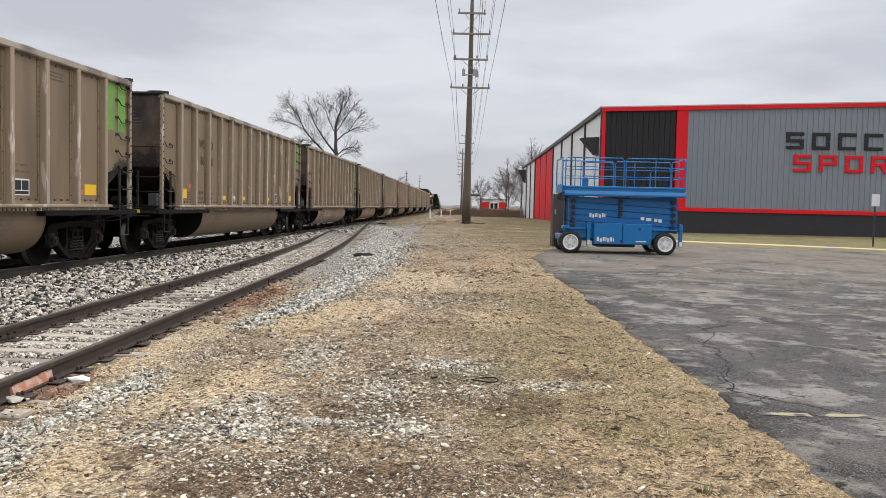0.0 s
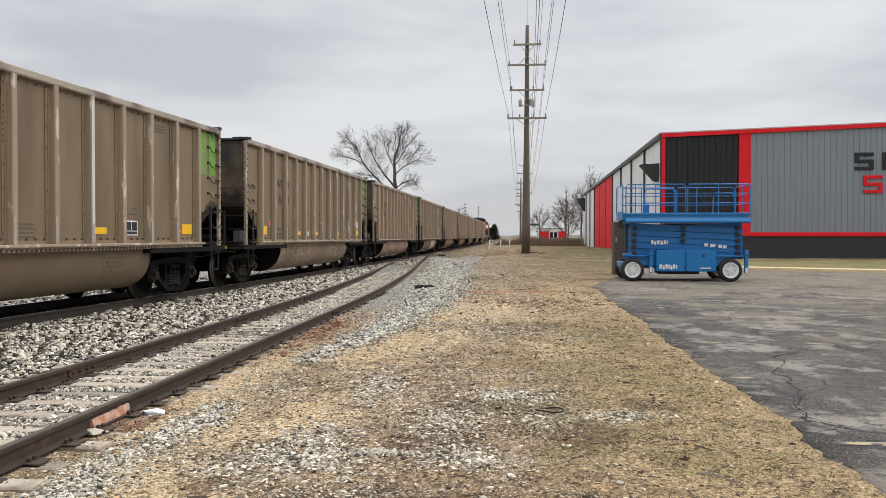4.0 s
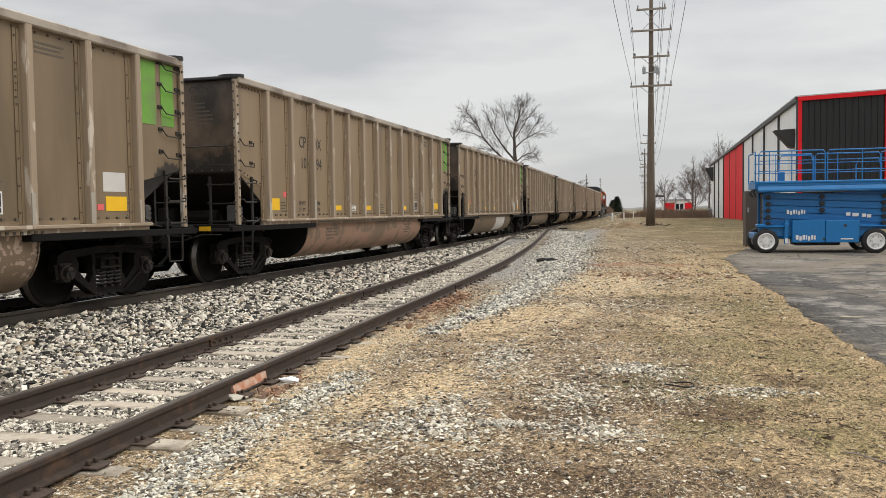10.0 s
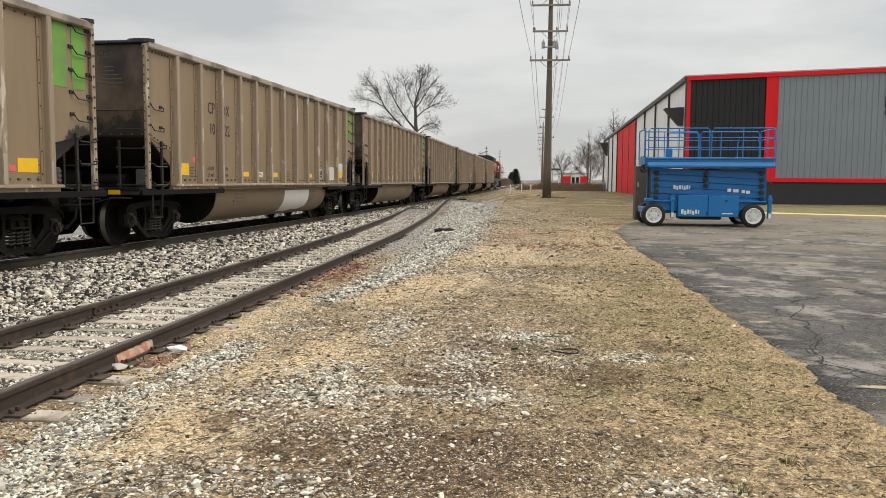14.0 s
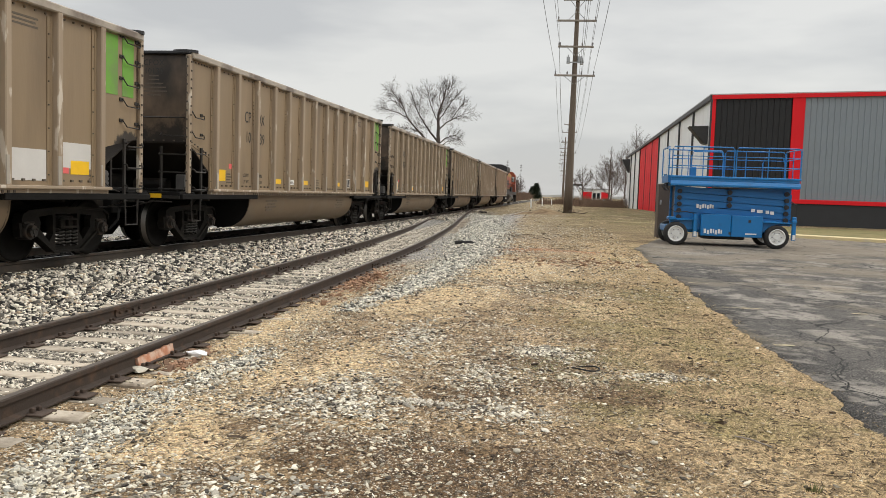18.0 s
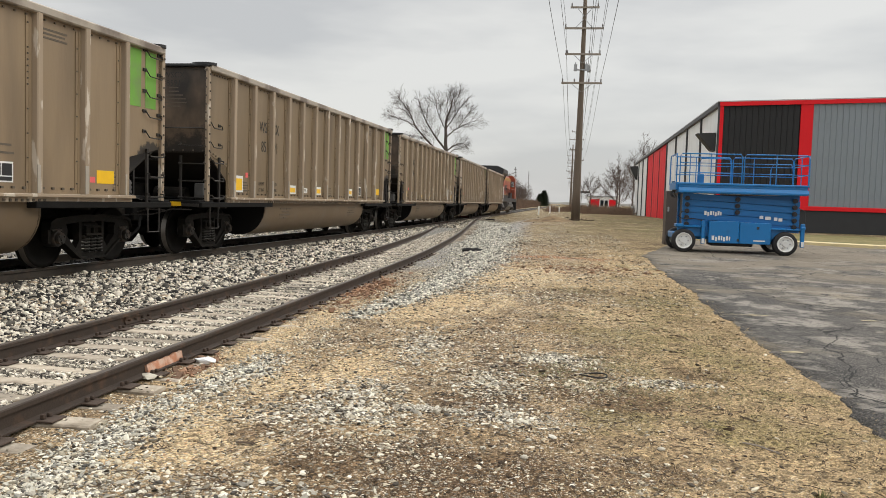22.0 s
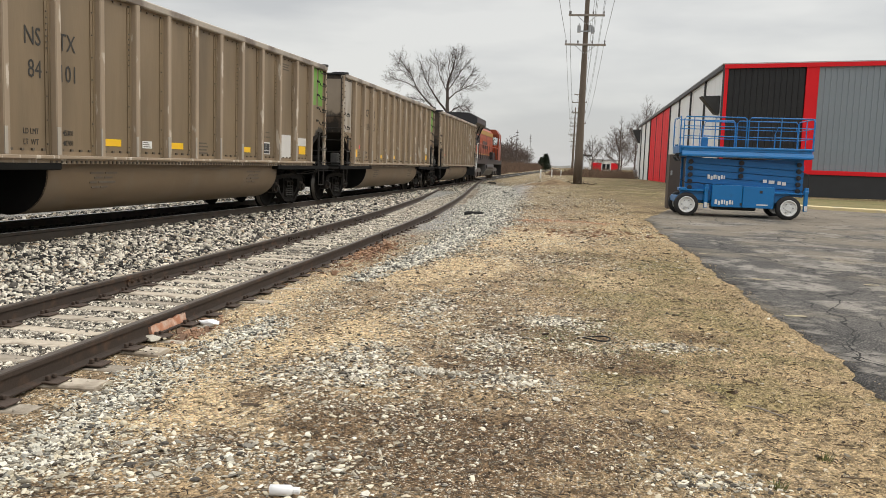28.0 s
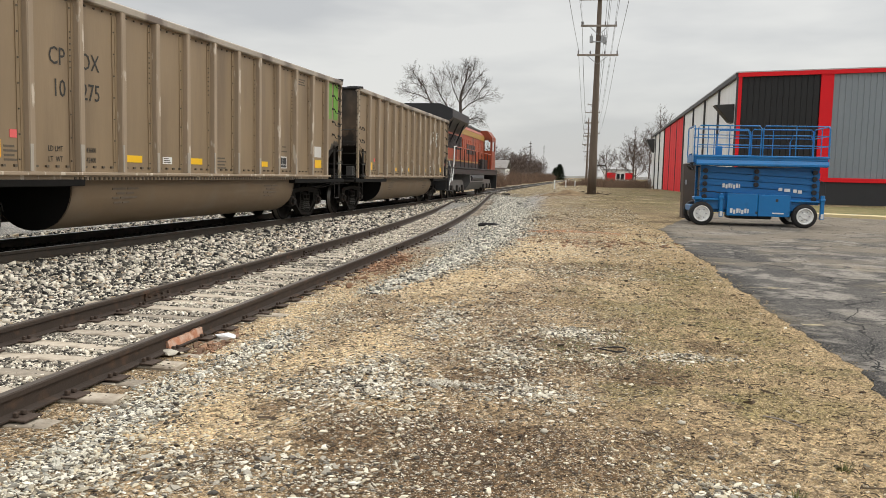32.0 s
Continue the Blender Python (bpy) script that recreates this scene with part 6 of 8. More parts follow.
def utility_pole(x, y, near):
    z = float(ground_z(x, y)) - 0.05
    p = thing("utility_pole", "tall weathered wooden utility pole with four crossarms" if near else "distant wooden utility pole with crossarms", "utility pole", "poles along the railway", at=pose(x, y, z))
    b = Build()
    n = 12
    rings = []
    for k in range(9):
        h = 15.05 * k / 8
        r = lerp([0, 3, 9, 15.05], [0.30, 0.245, 0.165, 0.115], h)
        lean = 0.012 * h
        rings.append([(lean * 0.35 + r * math.cos(2 * math.pi * i / n), r * math.sin(2 * math.pi * i / n), h) for i in range(n)])
    b.loft(rings)
    part("pole", b, M_WOODPOLE, p, "", True)
    for k, h in enumerate(LEVELS):
        w = (0.92, 1.25, 1.14, 1.3)[k]
        cx = 0.012 * h * 0.35
        arm = part("crossarm", Build().box(cx - w, cx + w, -0.22, -0.11, h - 0.06, h + 0.06, 0.01), M_ARM, p, "grey wooden crossarm")
        br = Build()
        for s in (-1, 1):
            br.tube([(cx + s * w * 0.5, -0.2, h - 0.05), (cx + s * 0.05, -0.2, h + 0.55 if k == 1 else h - 0.55)], 0.022, 5)
        part("brace", br, M_GREYCAN, p)
        for q in ((-0.94, 0.94) if k != 0 else (-0.9, 0.9)):
            ins = Build()
            ins.disc(0, 0, 0, 0, [(0, 0.02), (0.05, 0.05), (0.10, 0.035), (0.14, 0.055), (0.19, 0.04), (0.24, 0.02)], 8)
            ins.v = [(cx + q * w + vz, -0.165 + vy, h + 0.06 + vx) for vx, vy, vz in ins.v]
            part("insulator", ins, M_INSUL, p)
        if k >= 2:
            for q in ((-0.88, 0.36) if k == 2 else (-0.36, 0.34)):
                ins = Build()
                ins.disc(0, 0, 0, 0, [(0, 0.02), (0.05, 0.05), (0.14, 0.055), (0.22, 0.02)], 8)
                ins.v = [(cx + q * w + vz, -0.165 + vy, h + 0.06 + vx) for vx, vy, vz in ins.v]
                part("insulator", ins, M_INSUL, p)
    if near:
        for s, h in ((-0.40, 9.72), (0.30, 9.76), (0.46, 9.66)):
            can = Build()
            can.tube([(s, -0.1, h), (s, -0.1, h + 0.42)], 0.11, 10)
            can.tube([(s, -0.1, h + 0.42), (s, -0.1, h + 0.56)], 0.03, 6)
            part("cutout", can, M_GREYCAN, p, "grey pole-mounted can")
        part("bracket", Build().box(-0.5, 0.6, -0.17, -0.06, h + 0.1, h + 0.17, 0.01), M_GREYCAN, p)
    return p


for i, (px_, py_) in enumerate(POLE_AT):
    utility_pole(px_, py_, i == 0)


def wires():
    runs = []
    for k, h in enumerate(LEVELS):
        w = (0.92, 1.25, 1.14, 1.3)[k]
        for q in ((-0.94, 0.94) if k else (0.9,)):
            runs.append((0.012 * h * 0.35 + q * w, h + 0.3))
    runs += [(0.46, 11.1), (0.48, 9.25), (0.06, 15.1)]
    spots = [(-0.6, -18.0)] + POLE_AT
    for x, h in runs:
        b = Build()
        pts = []
        for (x0, y0), (x1, y1) in zip(spots[:-1], spots[1:]):
            z0, z1 = float(ground_z(x0, y0)) + h, float(ground_z(x1, y1)) + h
            n = 16 if y0 < 60 else 6
            sag = 0.00016 * (y1 - y0) ** 2
            for i in range(n):
                u = i / n
                pts.append((x0 + x + (x1 - x0) * u, y0 - 0.165 + (y1 - y0) * u, z0 + (z1 - z0) * u - 4 * sag * u * (1 - u)))
        b.tube(pts, 0.0105 if h < 15 else 0.009, 4)
        solid("power_line", b, M_WIRE, "thin dark overhead wire strung between the poles", "wire", "overhead wires")


wires()


# ---- the blue scissor lift on the lot: local x along its length ----
def scissor_lift():
    g0 = 0.235
    L = thing("scissor_lift", "blue scissor lift with white-rimmed wheels, lowered, parked on the asphalt", "scissor lift", at=pose(4.02, 26.55, g0, 0, 0, -1.0))
    BASE_W = 1.95
    # wheels
    for x in (0.0, 3.07):
        for y in (0.02, BASE_W - 0.3):
            w = new("wheel")
            w.parent = L
            w.matrix_basis = pose(x, y, 0.37)
            t = Build()
            prof = [(0.0, 0.25), (0.0, 0.33), (0.035, 0.365), (0.09, 0.375), (0.21, 0.375), (0.27, 0.36), (0.30, 0.32), (0.30, 0.25)]
            t.disc(0, 0, 0, 0, prof, 30, False)
            t.v = [(b_, a_, c_) for a_, b_, c_ in t.v]
            part("tyre", t, M_TYRE, w, "", True)
            r = Build()
            r.disc(0, 0, 0, 0, [(0.05, 0.262), (0.0, 0.255), (-0.008, 0.235), (0.05, 0.205), (0.055, 0.10), (0.02, 0.085), (0.02, 0.001)], 24)
            r.v = [(b_, a_, c_) for a_, b_, c_ in r.v]
            part("rim", r, M_RIM, w, "white steel rim")
            for k in range(6):
                a = math.pi * k / 3
                part("lug_nut", Build().tube([(0.14 * math.cos(a), 0.055, 0.14 * math.sin(a)), (0.14 * math.cos(a), 0.03, 0.14 * math.sin(a))], 0.022, 6), M_GREYCAN, w)
    ch = Build().box(-0.32, 3.2, 0.30, BASE_W - 0.25, 0.42, 0.62, 0.02)
    ch.box(-0.2, 3.1, 0.18, 0.30, 0.50, 0.86, 0.02)
    part("chassis", ch, M_BLUE, L)
    for x in (0.0, 3.07):
        part("axle", Build().box(x - 0.09, x + 0.09, 0.25, BASE_W - 0.25, 0.28, 0.46, 0.02), M_DARKMETAL, L)
    part("drive_box", Build().box(0.9, 2.2, 0.5, 1.4, 0.22, 0.44, 0.03), M_DARKMETAL, L)
    fe = Build().box(-0.26, -0.02, 0.02, 0.55, 0.80, 0.90, 0.02)
    fe.box(-0.02, 0.56, 0.05, 0.5, 0.80, 0.84, 0.01)
    part("mudguard", fe, M_BLUE, L)
    part("mudguard", Build().box(2.62, 3.5, 0.05, 0.5, 0.80, 0.84, 0.01), M_BLUE, L)
    # engine and control cabinets on the near side
    for x0, x1, nm in ((0.74, 1.67, "cabinet_door"), (1.67, 2.62, "cabinet_door")):
        part(nm, Build().box(x0 + 0.006, x1 - 0.006, 0.0, 0.3, 0.33, 1.02 if x0 < 1 else 1.0, 0.015), M_BLUE, L, "blue cabinet door")
    part("latch", Build().box(2.18, 2.26, -0.012, 0.0, 0.80, 0.88, 0.004), M_DARKMETAL, L)
    part("hinge", Build().box(1.60, 1.66, -0.012, 0.0, 0.40, 0.48, 0.004), M_DARKMETAL, L)
    # outriggers
    for x in (0.58, 3.56):
        o = Build().box(x - 0.055, x + 0.055, 0.02, 0.14, 0.28, 1.02, 0.012)
        o.box(x - 0.07, x + 0.07, 0.0, 0.16, 0.84, 0.92, 0.01)
        og = part("outrigger", o, M_BLUE, L)
        part("decal", Build().box(x - 0.04, x + 0.04, 0.012, 0.02, 0.30, 0.46), M_WHITE, og, "white warning decal")
    # folded scissor stack: pairs of slightly slanting beams
    for k in range(5):
        z = 0.90 + k * 0.205
        for j, (sl, yy) in enumerate(((-0.05, 0.28), (0.05, 0.36))):
            b = Build()
            b.loft([[(x, yy, z + (x - 1.5) * sl * 0.95 - 0.092), (x, yy + 0.07, z + (x - 1.5) * sl * 0.95 - 0.092), (x, yy + 0.07, z + (x - 1.5) * sl * 0.95 + 0.092), (x, yy, z + (x - 1.5) * sl * 0.95 + 0.092)] for x in (-0.06, 3.50)])
            part("scissor_arm", b, M_BLUE_DARK, L)
            b2 = Build()
            b2.loft([[(x, 1.5 - yy + 0.3, z + (x - 1.5) * sl * 0.95 - 0.092), (x, 1.57 - yy + 0.3, z + (x - 1.5) * sl * 0.95 - 0.092), (x, 1.57 - yy + 0.3, z + (x - 1.5) * sl * 0.95 + 0.092), (x, 1.5 - yy + 0.3, z + (x - 1.5) * sl * 0.95 + 0.092)] for x in (-0.06, 3.50)])
            part("scissor_arm", b2, M_BLUE_DARK, L)
        for x in (0.08, 1.62, 3.34):
            if x == 1.62 and k in (0, 1):
                continue
            c = Build().tube([(x, 0.20, z), (x, 0.30, z)], 0.075, 12)
            c.tube([(x, 0.18, z), (x, 0.20, z)], 0.04, 8)
            part("pivot_pin", c, M_LOCOBLACK, L, "black pivot pin")
    # one plain black block fills the stack between the near and far arms
    core = Build().box(0.0, 3.0, 0.5, 1.4, 0.62, 1.85, 0.0)
    part("stack_core", core, M_LOCOBLACK, L, "plain black block inside the folded scissor stack")
    for pts in ([(-0.05, 0.2, 1.3), (-0.2, 0.15, 1.15), (-0.05, 0.15, 1.05), (0.3, 0.14, 1.08), (0.62, 0.14, 1.0)], [(3.45, 0.2, 1.5), (3.62, 0.15, 1.4), (3.64, 0.15, 1.1), (3.55, 0.2, 0.9)]):
        part("hose", Build().tube(pts, 0.014, 5), M_LOCOBLACK, L)
    # platform
    d = Build().box(-0.22, 3.64, 0.05, 1.9, 1.90, 1.97, 0.01)
    d.box(-0.22, 3.64, 0.0, 0.06, 2.06, 2.21, 0.012)
    d.loft([[(x, 0.0, 2.06), (x, 0.06, 2.06), (x, 0.04, 1.90), (x, -0.06, 1.90), (x, -0.06, 1.95)] for x in (-0.24, 3.66)])
    d.box(-0.22, 3.64, 1.86, 1.92, 1.93, 2.19, 0.012)
    d.box(-0.32, -0.2, 0.1, 1.8, 1.98, 2.22, 0.012)
    d.box(-0.22, 3.64, 0.02, 0.10, 1.88, 1.95, 0.01)
    part("platform", d, M_BLUE, L)
    part("platform_lip", Build().box(-0.28, 3.68, -0.03, 0.0, 2.14, 2.20, 0.01), M_BLUE, L)
    # guard rails
    TOPR, MID, LOW = 3.12, 2.83, 2.52

    def guard(x0, x1, y0, y1, posts=()):
        r = Build()
        c = 0.08
        r.tube([(x0, y0, 2.15), (x0, y0, TOPR - c), (x0 + (x1 - x0) * 0.03, y0 + (y1 - y0) * 0.03, TOPR), (x1 - (x1 - x0) * 0.03, y1 - (y1 - y0) * 0.03, TOPR), (x1, y1, TOPR - c), (x1, y1, 2.15)], 0.019, 8)
        for z in (MID, LOW):
            r.tube([(x0, y0, z), (x1, y1, z)], 0.014, 6)
        for u in posts:
            r.tube([(x0 + (x1 - x0) * u, y0 + (y1 - y0) * u, 2.15), (x0 + (x1 - x0) * u, y0 + (y1 - y0) * u, TOPR)], 0.016, 6)
        part("guard_rail", r, M_BLUE, L)

    guard(-0.22, 1.66, 0.03, 0.03, (0.16, 0.5))
    guard(1.72, 3.64, 0.03, 0.03, (0.5,))
    guard(-0.22, 1.66, 1.88, 1.88, (0.4,))
    guard(1.72, 3.64, 1.88, 1.88, (0.35,))
    guard(-0.31, -0.31, 0.1, 1.8, (0.33, 0.66))
    guard(3.66, 3.66, 0.05, 1.86, (0.5,))
    for x0, x1, top in ((0.42, 1.42, 3.0), (2.62, 3.3, 2.86)):
        ins = Build()
        ins.tube([(x0, 0.5, 2.2), (x0, 0.5, top - 0.2), (x0 + 0.07, 0.5, top), (x1 - 0.07, 0.5, top), (x1, 0.5, top - 0.2), (x1, 0.5, 2.2)], 0.02, 6)
        ins.tube([(x0, 0.5, 2.55), (x1, 0.5, 2.55)], 0.016, 6)
        part("inner_rail", ins, M_BLUE, L)
    part("control_box", Build().box(0.36, 0.56, 0.25, 0.45, 2.2, 2.5, 0.02), M_BLUE, L)
    sheet = Build().box(-0.37, -0.34, 0.15, 0.85, 2.25, 3.05, 0.01)
    part("side_panel", sheet, M_WHITE, L, "white panel wired to the end rail")
    rng = random.Random(5)
    for k in range(8):
        y = rng.uniform(0.1, 1.2)
        junk = Build().tube([(-0.26, y, 2.0), (-0.30 + rng.uniform(-0.1, 0.1), y + rng.uniform(-0.1, 0.1), 1.86), (-0.26 + rng.uniform(-0.08, 0.08), y + rng.uniform(-0.1, 0.1), 1.74)], 0.02, 5)
        part("cable", junk, M_DARKMETAL, L, "dangling cable")
    # maker's marks as plain white shapes
    for x, z, w, h, y in ((0.62, 1.20, 0.66, 0.16, 0.263), (0.84, 0.42, 0.70, 0.17, -0.012)):
        at = 0.0
        for lw, lh, low in ((0.11, 0.82, 0.0), (0.09, 0.6, -0.18), (0.10, 0.82, 0.0), (0.05, 0.8, 0.0), (0.09, 0.6, -0.18), (0.09, 0.82, 0.0), (0.06, 0.72, 0.0)):
            part("maker_mark", Build().box(x + at * w, x + (at + lw) * w, y, y + 0.008, z + low * h, z + lh * h, 0.003), M_WHITE, L, "white maker's mark")
            at += lw + 0.035
    for k, (a, c) in enumerate(((0, 0.10), (0.15, 0.3), (0.38, 0.47), (0.5, 0.6))):
        part("model_mark", Build().box(2.3 + a * 1.15, 2.3 + c * 1.15, 0.255, 0.263, 1.13 - 0.02 * k, 1.23 - 0.02 * k), M_WHITE, L, "white model mark")
    part("model_mark", Build().box(2.1, 2.44, -0.012, -0.004, 0.42, 0.46), M_WHITE, L, "white model mark")
    return L


scissor_lift()


def brown_cabinet():
    b = Build().box(-0.45, 0.45, -0.35, 0.35, 0.0, 2.0, 0.02)
    c = thing("utility_cabinet", "tall brown metal cabinet standing behind the lift", "cabinet", at=pose(4.35, 30.6, float(ground_z(4.35, 30.6)) - 0.05))
    part("body", b, mat("brown_metal", (0.085, 0.066, 0.055), 0.6, 0.1, 0.1, 2, 0.03, 30), c)
    part("handle", Build().box(-0.40, -0.34, -0.38, -0.35, 1.25, 1.42, 0.005), M_GREYCAN, c)
    return c


brown_cabinet()


# ---- trees, brush and the distance ----
def gz(x, y):
    return float(ground_z(x, y) + relief(x, y))


def crown_tree(name, label, at, lobes, fork, trunk_r, material, seed, points, step, twig, group="", limbs=()):
    """A leafless tree whose limbs grow towards points strewn in its crown's lobes (x, y, z, rx, ry, rz)."""
    rng = np.random.default_rng(seed)
    share = np.array([l[3] * l[4] * l[5] for l in lobes])
    pick = rng.choice(len(lobes), points, p=share / share.sum())
    d = rng.normal(size=(points, 3))
    d /= np.linalg.norm(d, axis=1, keepdims=True)
    lob = np.array(lobes)[pick]
    goal = lob[:, :3] + d * (rng.random((points, 1)) ** 0.45) * lob[:, 3:]
    nodes, up = [np.array((0, 0, -0.3))], [-1]
    z = -0.3
    while z < fork:
        z += step
        nodes.append(np.array((0.06 * math.sin(z), 0.0, min(z, fork))))
        up.append(len(nodes) - 2)
    # main limbs leave the trunk at a height and rise in a bow to their ends
    stem = len(nodes)
    for z0, ex, ey, ez in limbs:
        i = min(range(stem), key=lambda q: abs(nodes[q][2] - z0))
        p0, p2 = nodes[i], np.array((ex, ey, ez))
        p1 = p0 + (p2 - p0) * np.array((0.62, 0.62, 0.42))
        m = max(3, int(np.linalg.norm(p2 - p0) / step))
        for q in range(1, m + 1):
            u = q / m
            nodes.append((1 - u) ** 2 * p0 + 2 * u * (1 - u) * p1 + u * u * p2 + rng.normal(0, 0.05, 3))
            up.append(i)
            i = len(nodes) - 1
    goal = goal[goal[:, 2] > fork * 0.8 + 0.34 * np.hypot(goal[:, 0], goal[:, 1])]
    alive = np.ones(len(goal), bool)
    shoots = {}
    best, near = np.full(len(goal), 1e9), np.zeros(len(goal), int)

    def meet(i):
        q = np.linalg.norm(goal - nodes[i], axis=1)
        m = q < best
        best[m], near[m] = q[m], i

    for i in range(len(nodes)):
        meet(i)
    for _ in range(70):
        alive = best > step * 1.1
        if alive.sum() < 3:
            break
        grown = 0
        for i in np.unique(near[alive]):
            shoots[i] = shoots.get(i, 0) + 1
            if shoots[i] > 3:
                best[alive & (near == i)] = 0.0
                continue
            pull = goal[alive & (near == i)] - nodes[i]
            v = (pull / np.linalg.norm(pull, axis=1, keepdims=True)).mean(0)
            back = nodes[i] - nodes[up[i]] if up[i] >= 0 else np.array((0, 0, 1.0))
            out = nodes[i] - np.array((0, 0, fork * 0.72))
            v = v + 0.75 * back / (np.linalg.norm(back) + 1e-6) + 0.28 * out / np.linalg.norm(out) + rng.normal(0, 0.035, 3)
            nodes.append(nodes[i] + step * v / np.linalg.norm(v))
            up.append(int(i))
            grown += 1
        for i in range(len(nodes) - grown, len(nodes)):
            meet(i)
    kids = {i: [] for i in range(len(nodes))}
    for i, u in enumerate(up):
        if u >= 0:
            kids[u].append(i)
    r = np.zeros(len(nodes))
    for i in range(len(nodes) - 1, -1, -1):
        r[i] = max(twig, sum(r[k] ** 2.2 for k in kids[i]) ** (1 / 2.2))
    r *= np.interp(r, [twig, r[0]], [1.0, trunk_r / r[0]])
    wood, crown = Build(), Build()
    for i, u in enumerate(up):
        if u < 0:
            continue
        thick = r[i] > twig * 3.2
        (wood if thick else crown).tube([tuple(nodes[u]), tuple(nodes[i])], float(min(r[u], r[i] * 1.25)), 6 if thick else 3, float(r[i]))
        if not kids[i] or rng.random() < 0.6:
            # fine twigs
            for _ in range(6 if not kids[i] else 2):
                out = nodes[i] - np.array((0, 0, fork * 0.72))
                v = nodes[i] - nodes[u] + step * 0.7 * out / np.linalg.norm(out) + rng.normal(0, step * 0.24, 3)
                v = v / np.linalg.norm(v) * step * rng.uniform(0.8, 2.0)
                crown.tube([tuple(nodes[i]), tuple(nodes[i] + v * 0.5 + rng.normal(0, step * 0.08, 3)), tuple(nodes[i] + v)], twig * 0.75, 3, twig * 0.4)
    t = thing(name, label, "tree", group, at=at)
    part("trunk", wood, material, t)
    part("crown", crown, material, t)
    return t


def great_tree(label, at, stem, limbs, trunk_r, seed, material=M_BARK, coarse=1.0, group=""):
    """A leafless tree: a stem, bowed limbs (place along what bears them, then their own bends), and three orders of straight twigs."""
    rng = random.Random(seed)
    wood, crown = Build(), Build()

    def along(pts, u):
        f = u * (len(pts) - 1)
        k = min(int(f), len(pts) - 2)
        return pts[k].lerp(pts[k + 1], f - k), (pts[k + 1] - pts[k]).normalized()

    def shoot(p, d, length, r, level):
        bend = Vector((rng.uniform(-1, 1), rng.uniform(-1, 1), rng.uniform(-0.3, 1.0))) * 0.11
        pts = [p]
        m = 2 if level == 3 else 3
        for q in range(m):
            d = (d + bend * (1 if q else 0.4) + Vector((rng.uniform(-1, 1), rng.uniform(-1, 1), rng.uniform(-1, 1))) * 0.07).normalized()
            pts.append(pts[-1] + d * length / m)
        crown.tube(pts, r * coarse, 3, r * 0.5 * coarse)
        if level == 3:
            return
        gap = (0.0, 0.165, 0.115)[level] * coarse
        n = max(2, int(length / gap))
        for q in range(n):
            u = 0.2 + 0.8 * (q + rng.random()) / n
            p2, d2 = along(pts, min(u, 1.0))
            shoot(p2, turned(d2, rng.uniform(28, 52)), length * rng.uniform(0.34, 0.62) * (1.15 - 0.5 * u), r * 0.52, level + 1)

    def turned(d, angle):
        side = d.orthogonal().normalized()
        side.rotate(Matrix.Rotation(rng.uniform(0, 6.283), 3, d))
        return (d * math.cos(math.radians(angle)) + side * math.sin(math.radians(angle)) + Vector((0, 0, 0.08))).normalized()

    def limb(pts, r0, r1, bare):
        pts = [Vector(p) for p in pts]
        fine = [along(pts, q / 14)[0] + Vector((rng.uniform(-1, 1), rng.uniform(-1, 1), rng.uniform(-1, 1))) * 0.05 * (0 < q < 14) for q in range(15)]
        for q in range(14):
            wood.tube([fine[q], fine[q + 1]], r0 + (r1 - r0) * q / 14, 6, r0 + (r1 - r0) * (q + 1) / 14)
        whole = sum((fine[q + 1] - fine[q]).length for q in range(14))
        n = int(whole / (0.165 * coarse))
        for q in range(n):
            u = (q + rng.random()) / n
            if u < bare:
                continue
            p, d = along(fine, u)
            shoot(p, turned(d, rng.uniform(28, 58)), rng.uniform(0.9, 2.1) * (1.15 - 0.45 * u), 0.015, 1)
        shoot(fine[-1], (fine[-1] - fine[-2]).normalized(), 1.1, 0.015, 1)

    limb(stem, trunk_r, 0.03, 0.56)
    for pts, r in limbs:
        limb(pts, r * 0.8, 0.02, 0.18)
    t = thing("bare_tree", label, "tree", group, at=at)
    part("trunk", wood, material, t)
    part("crown", crown, material, t)


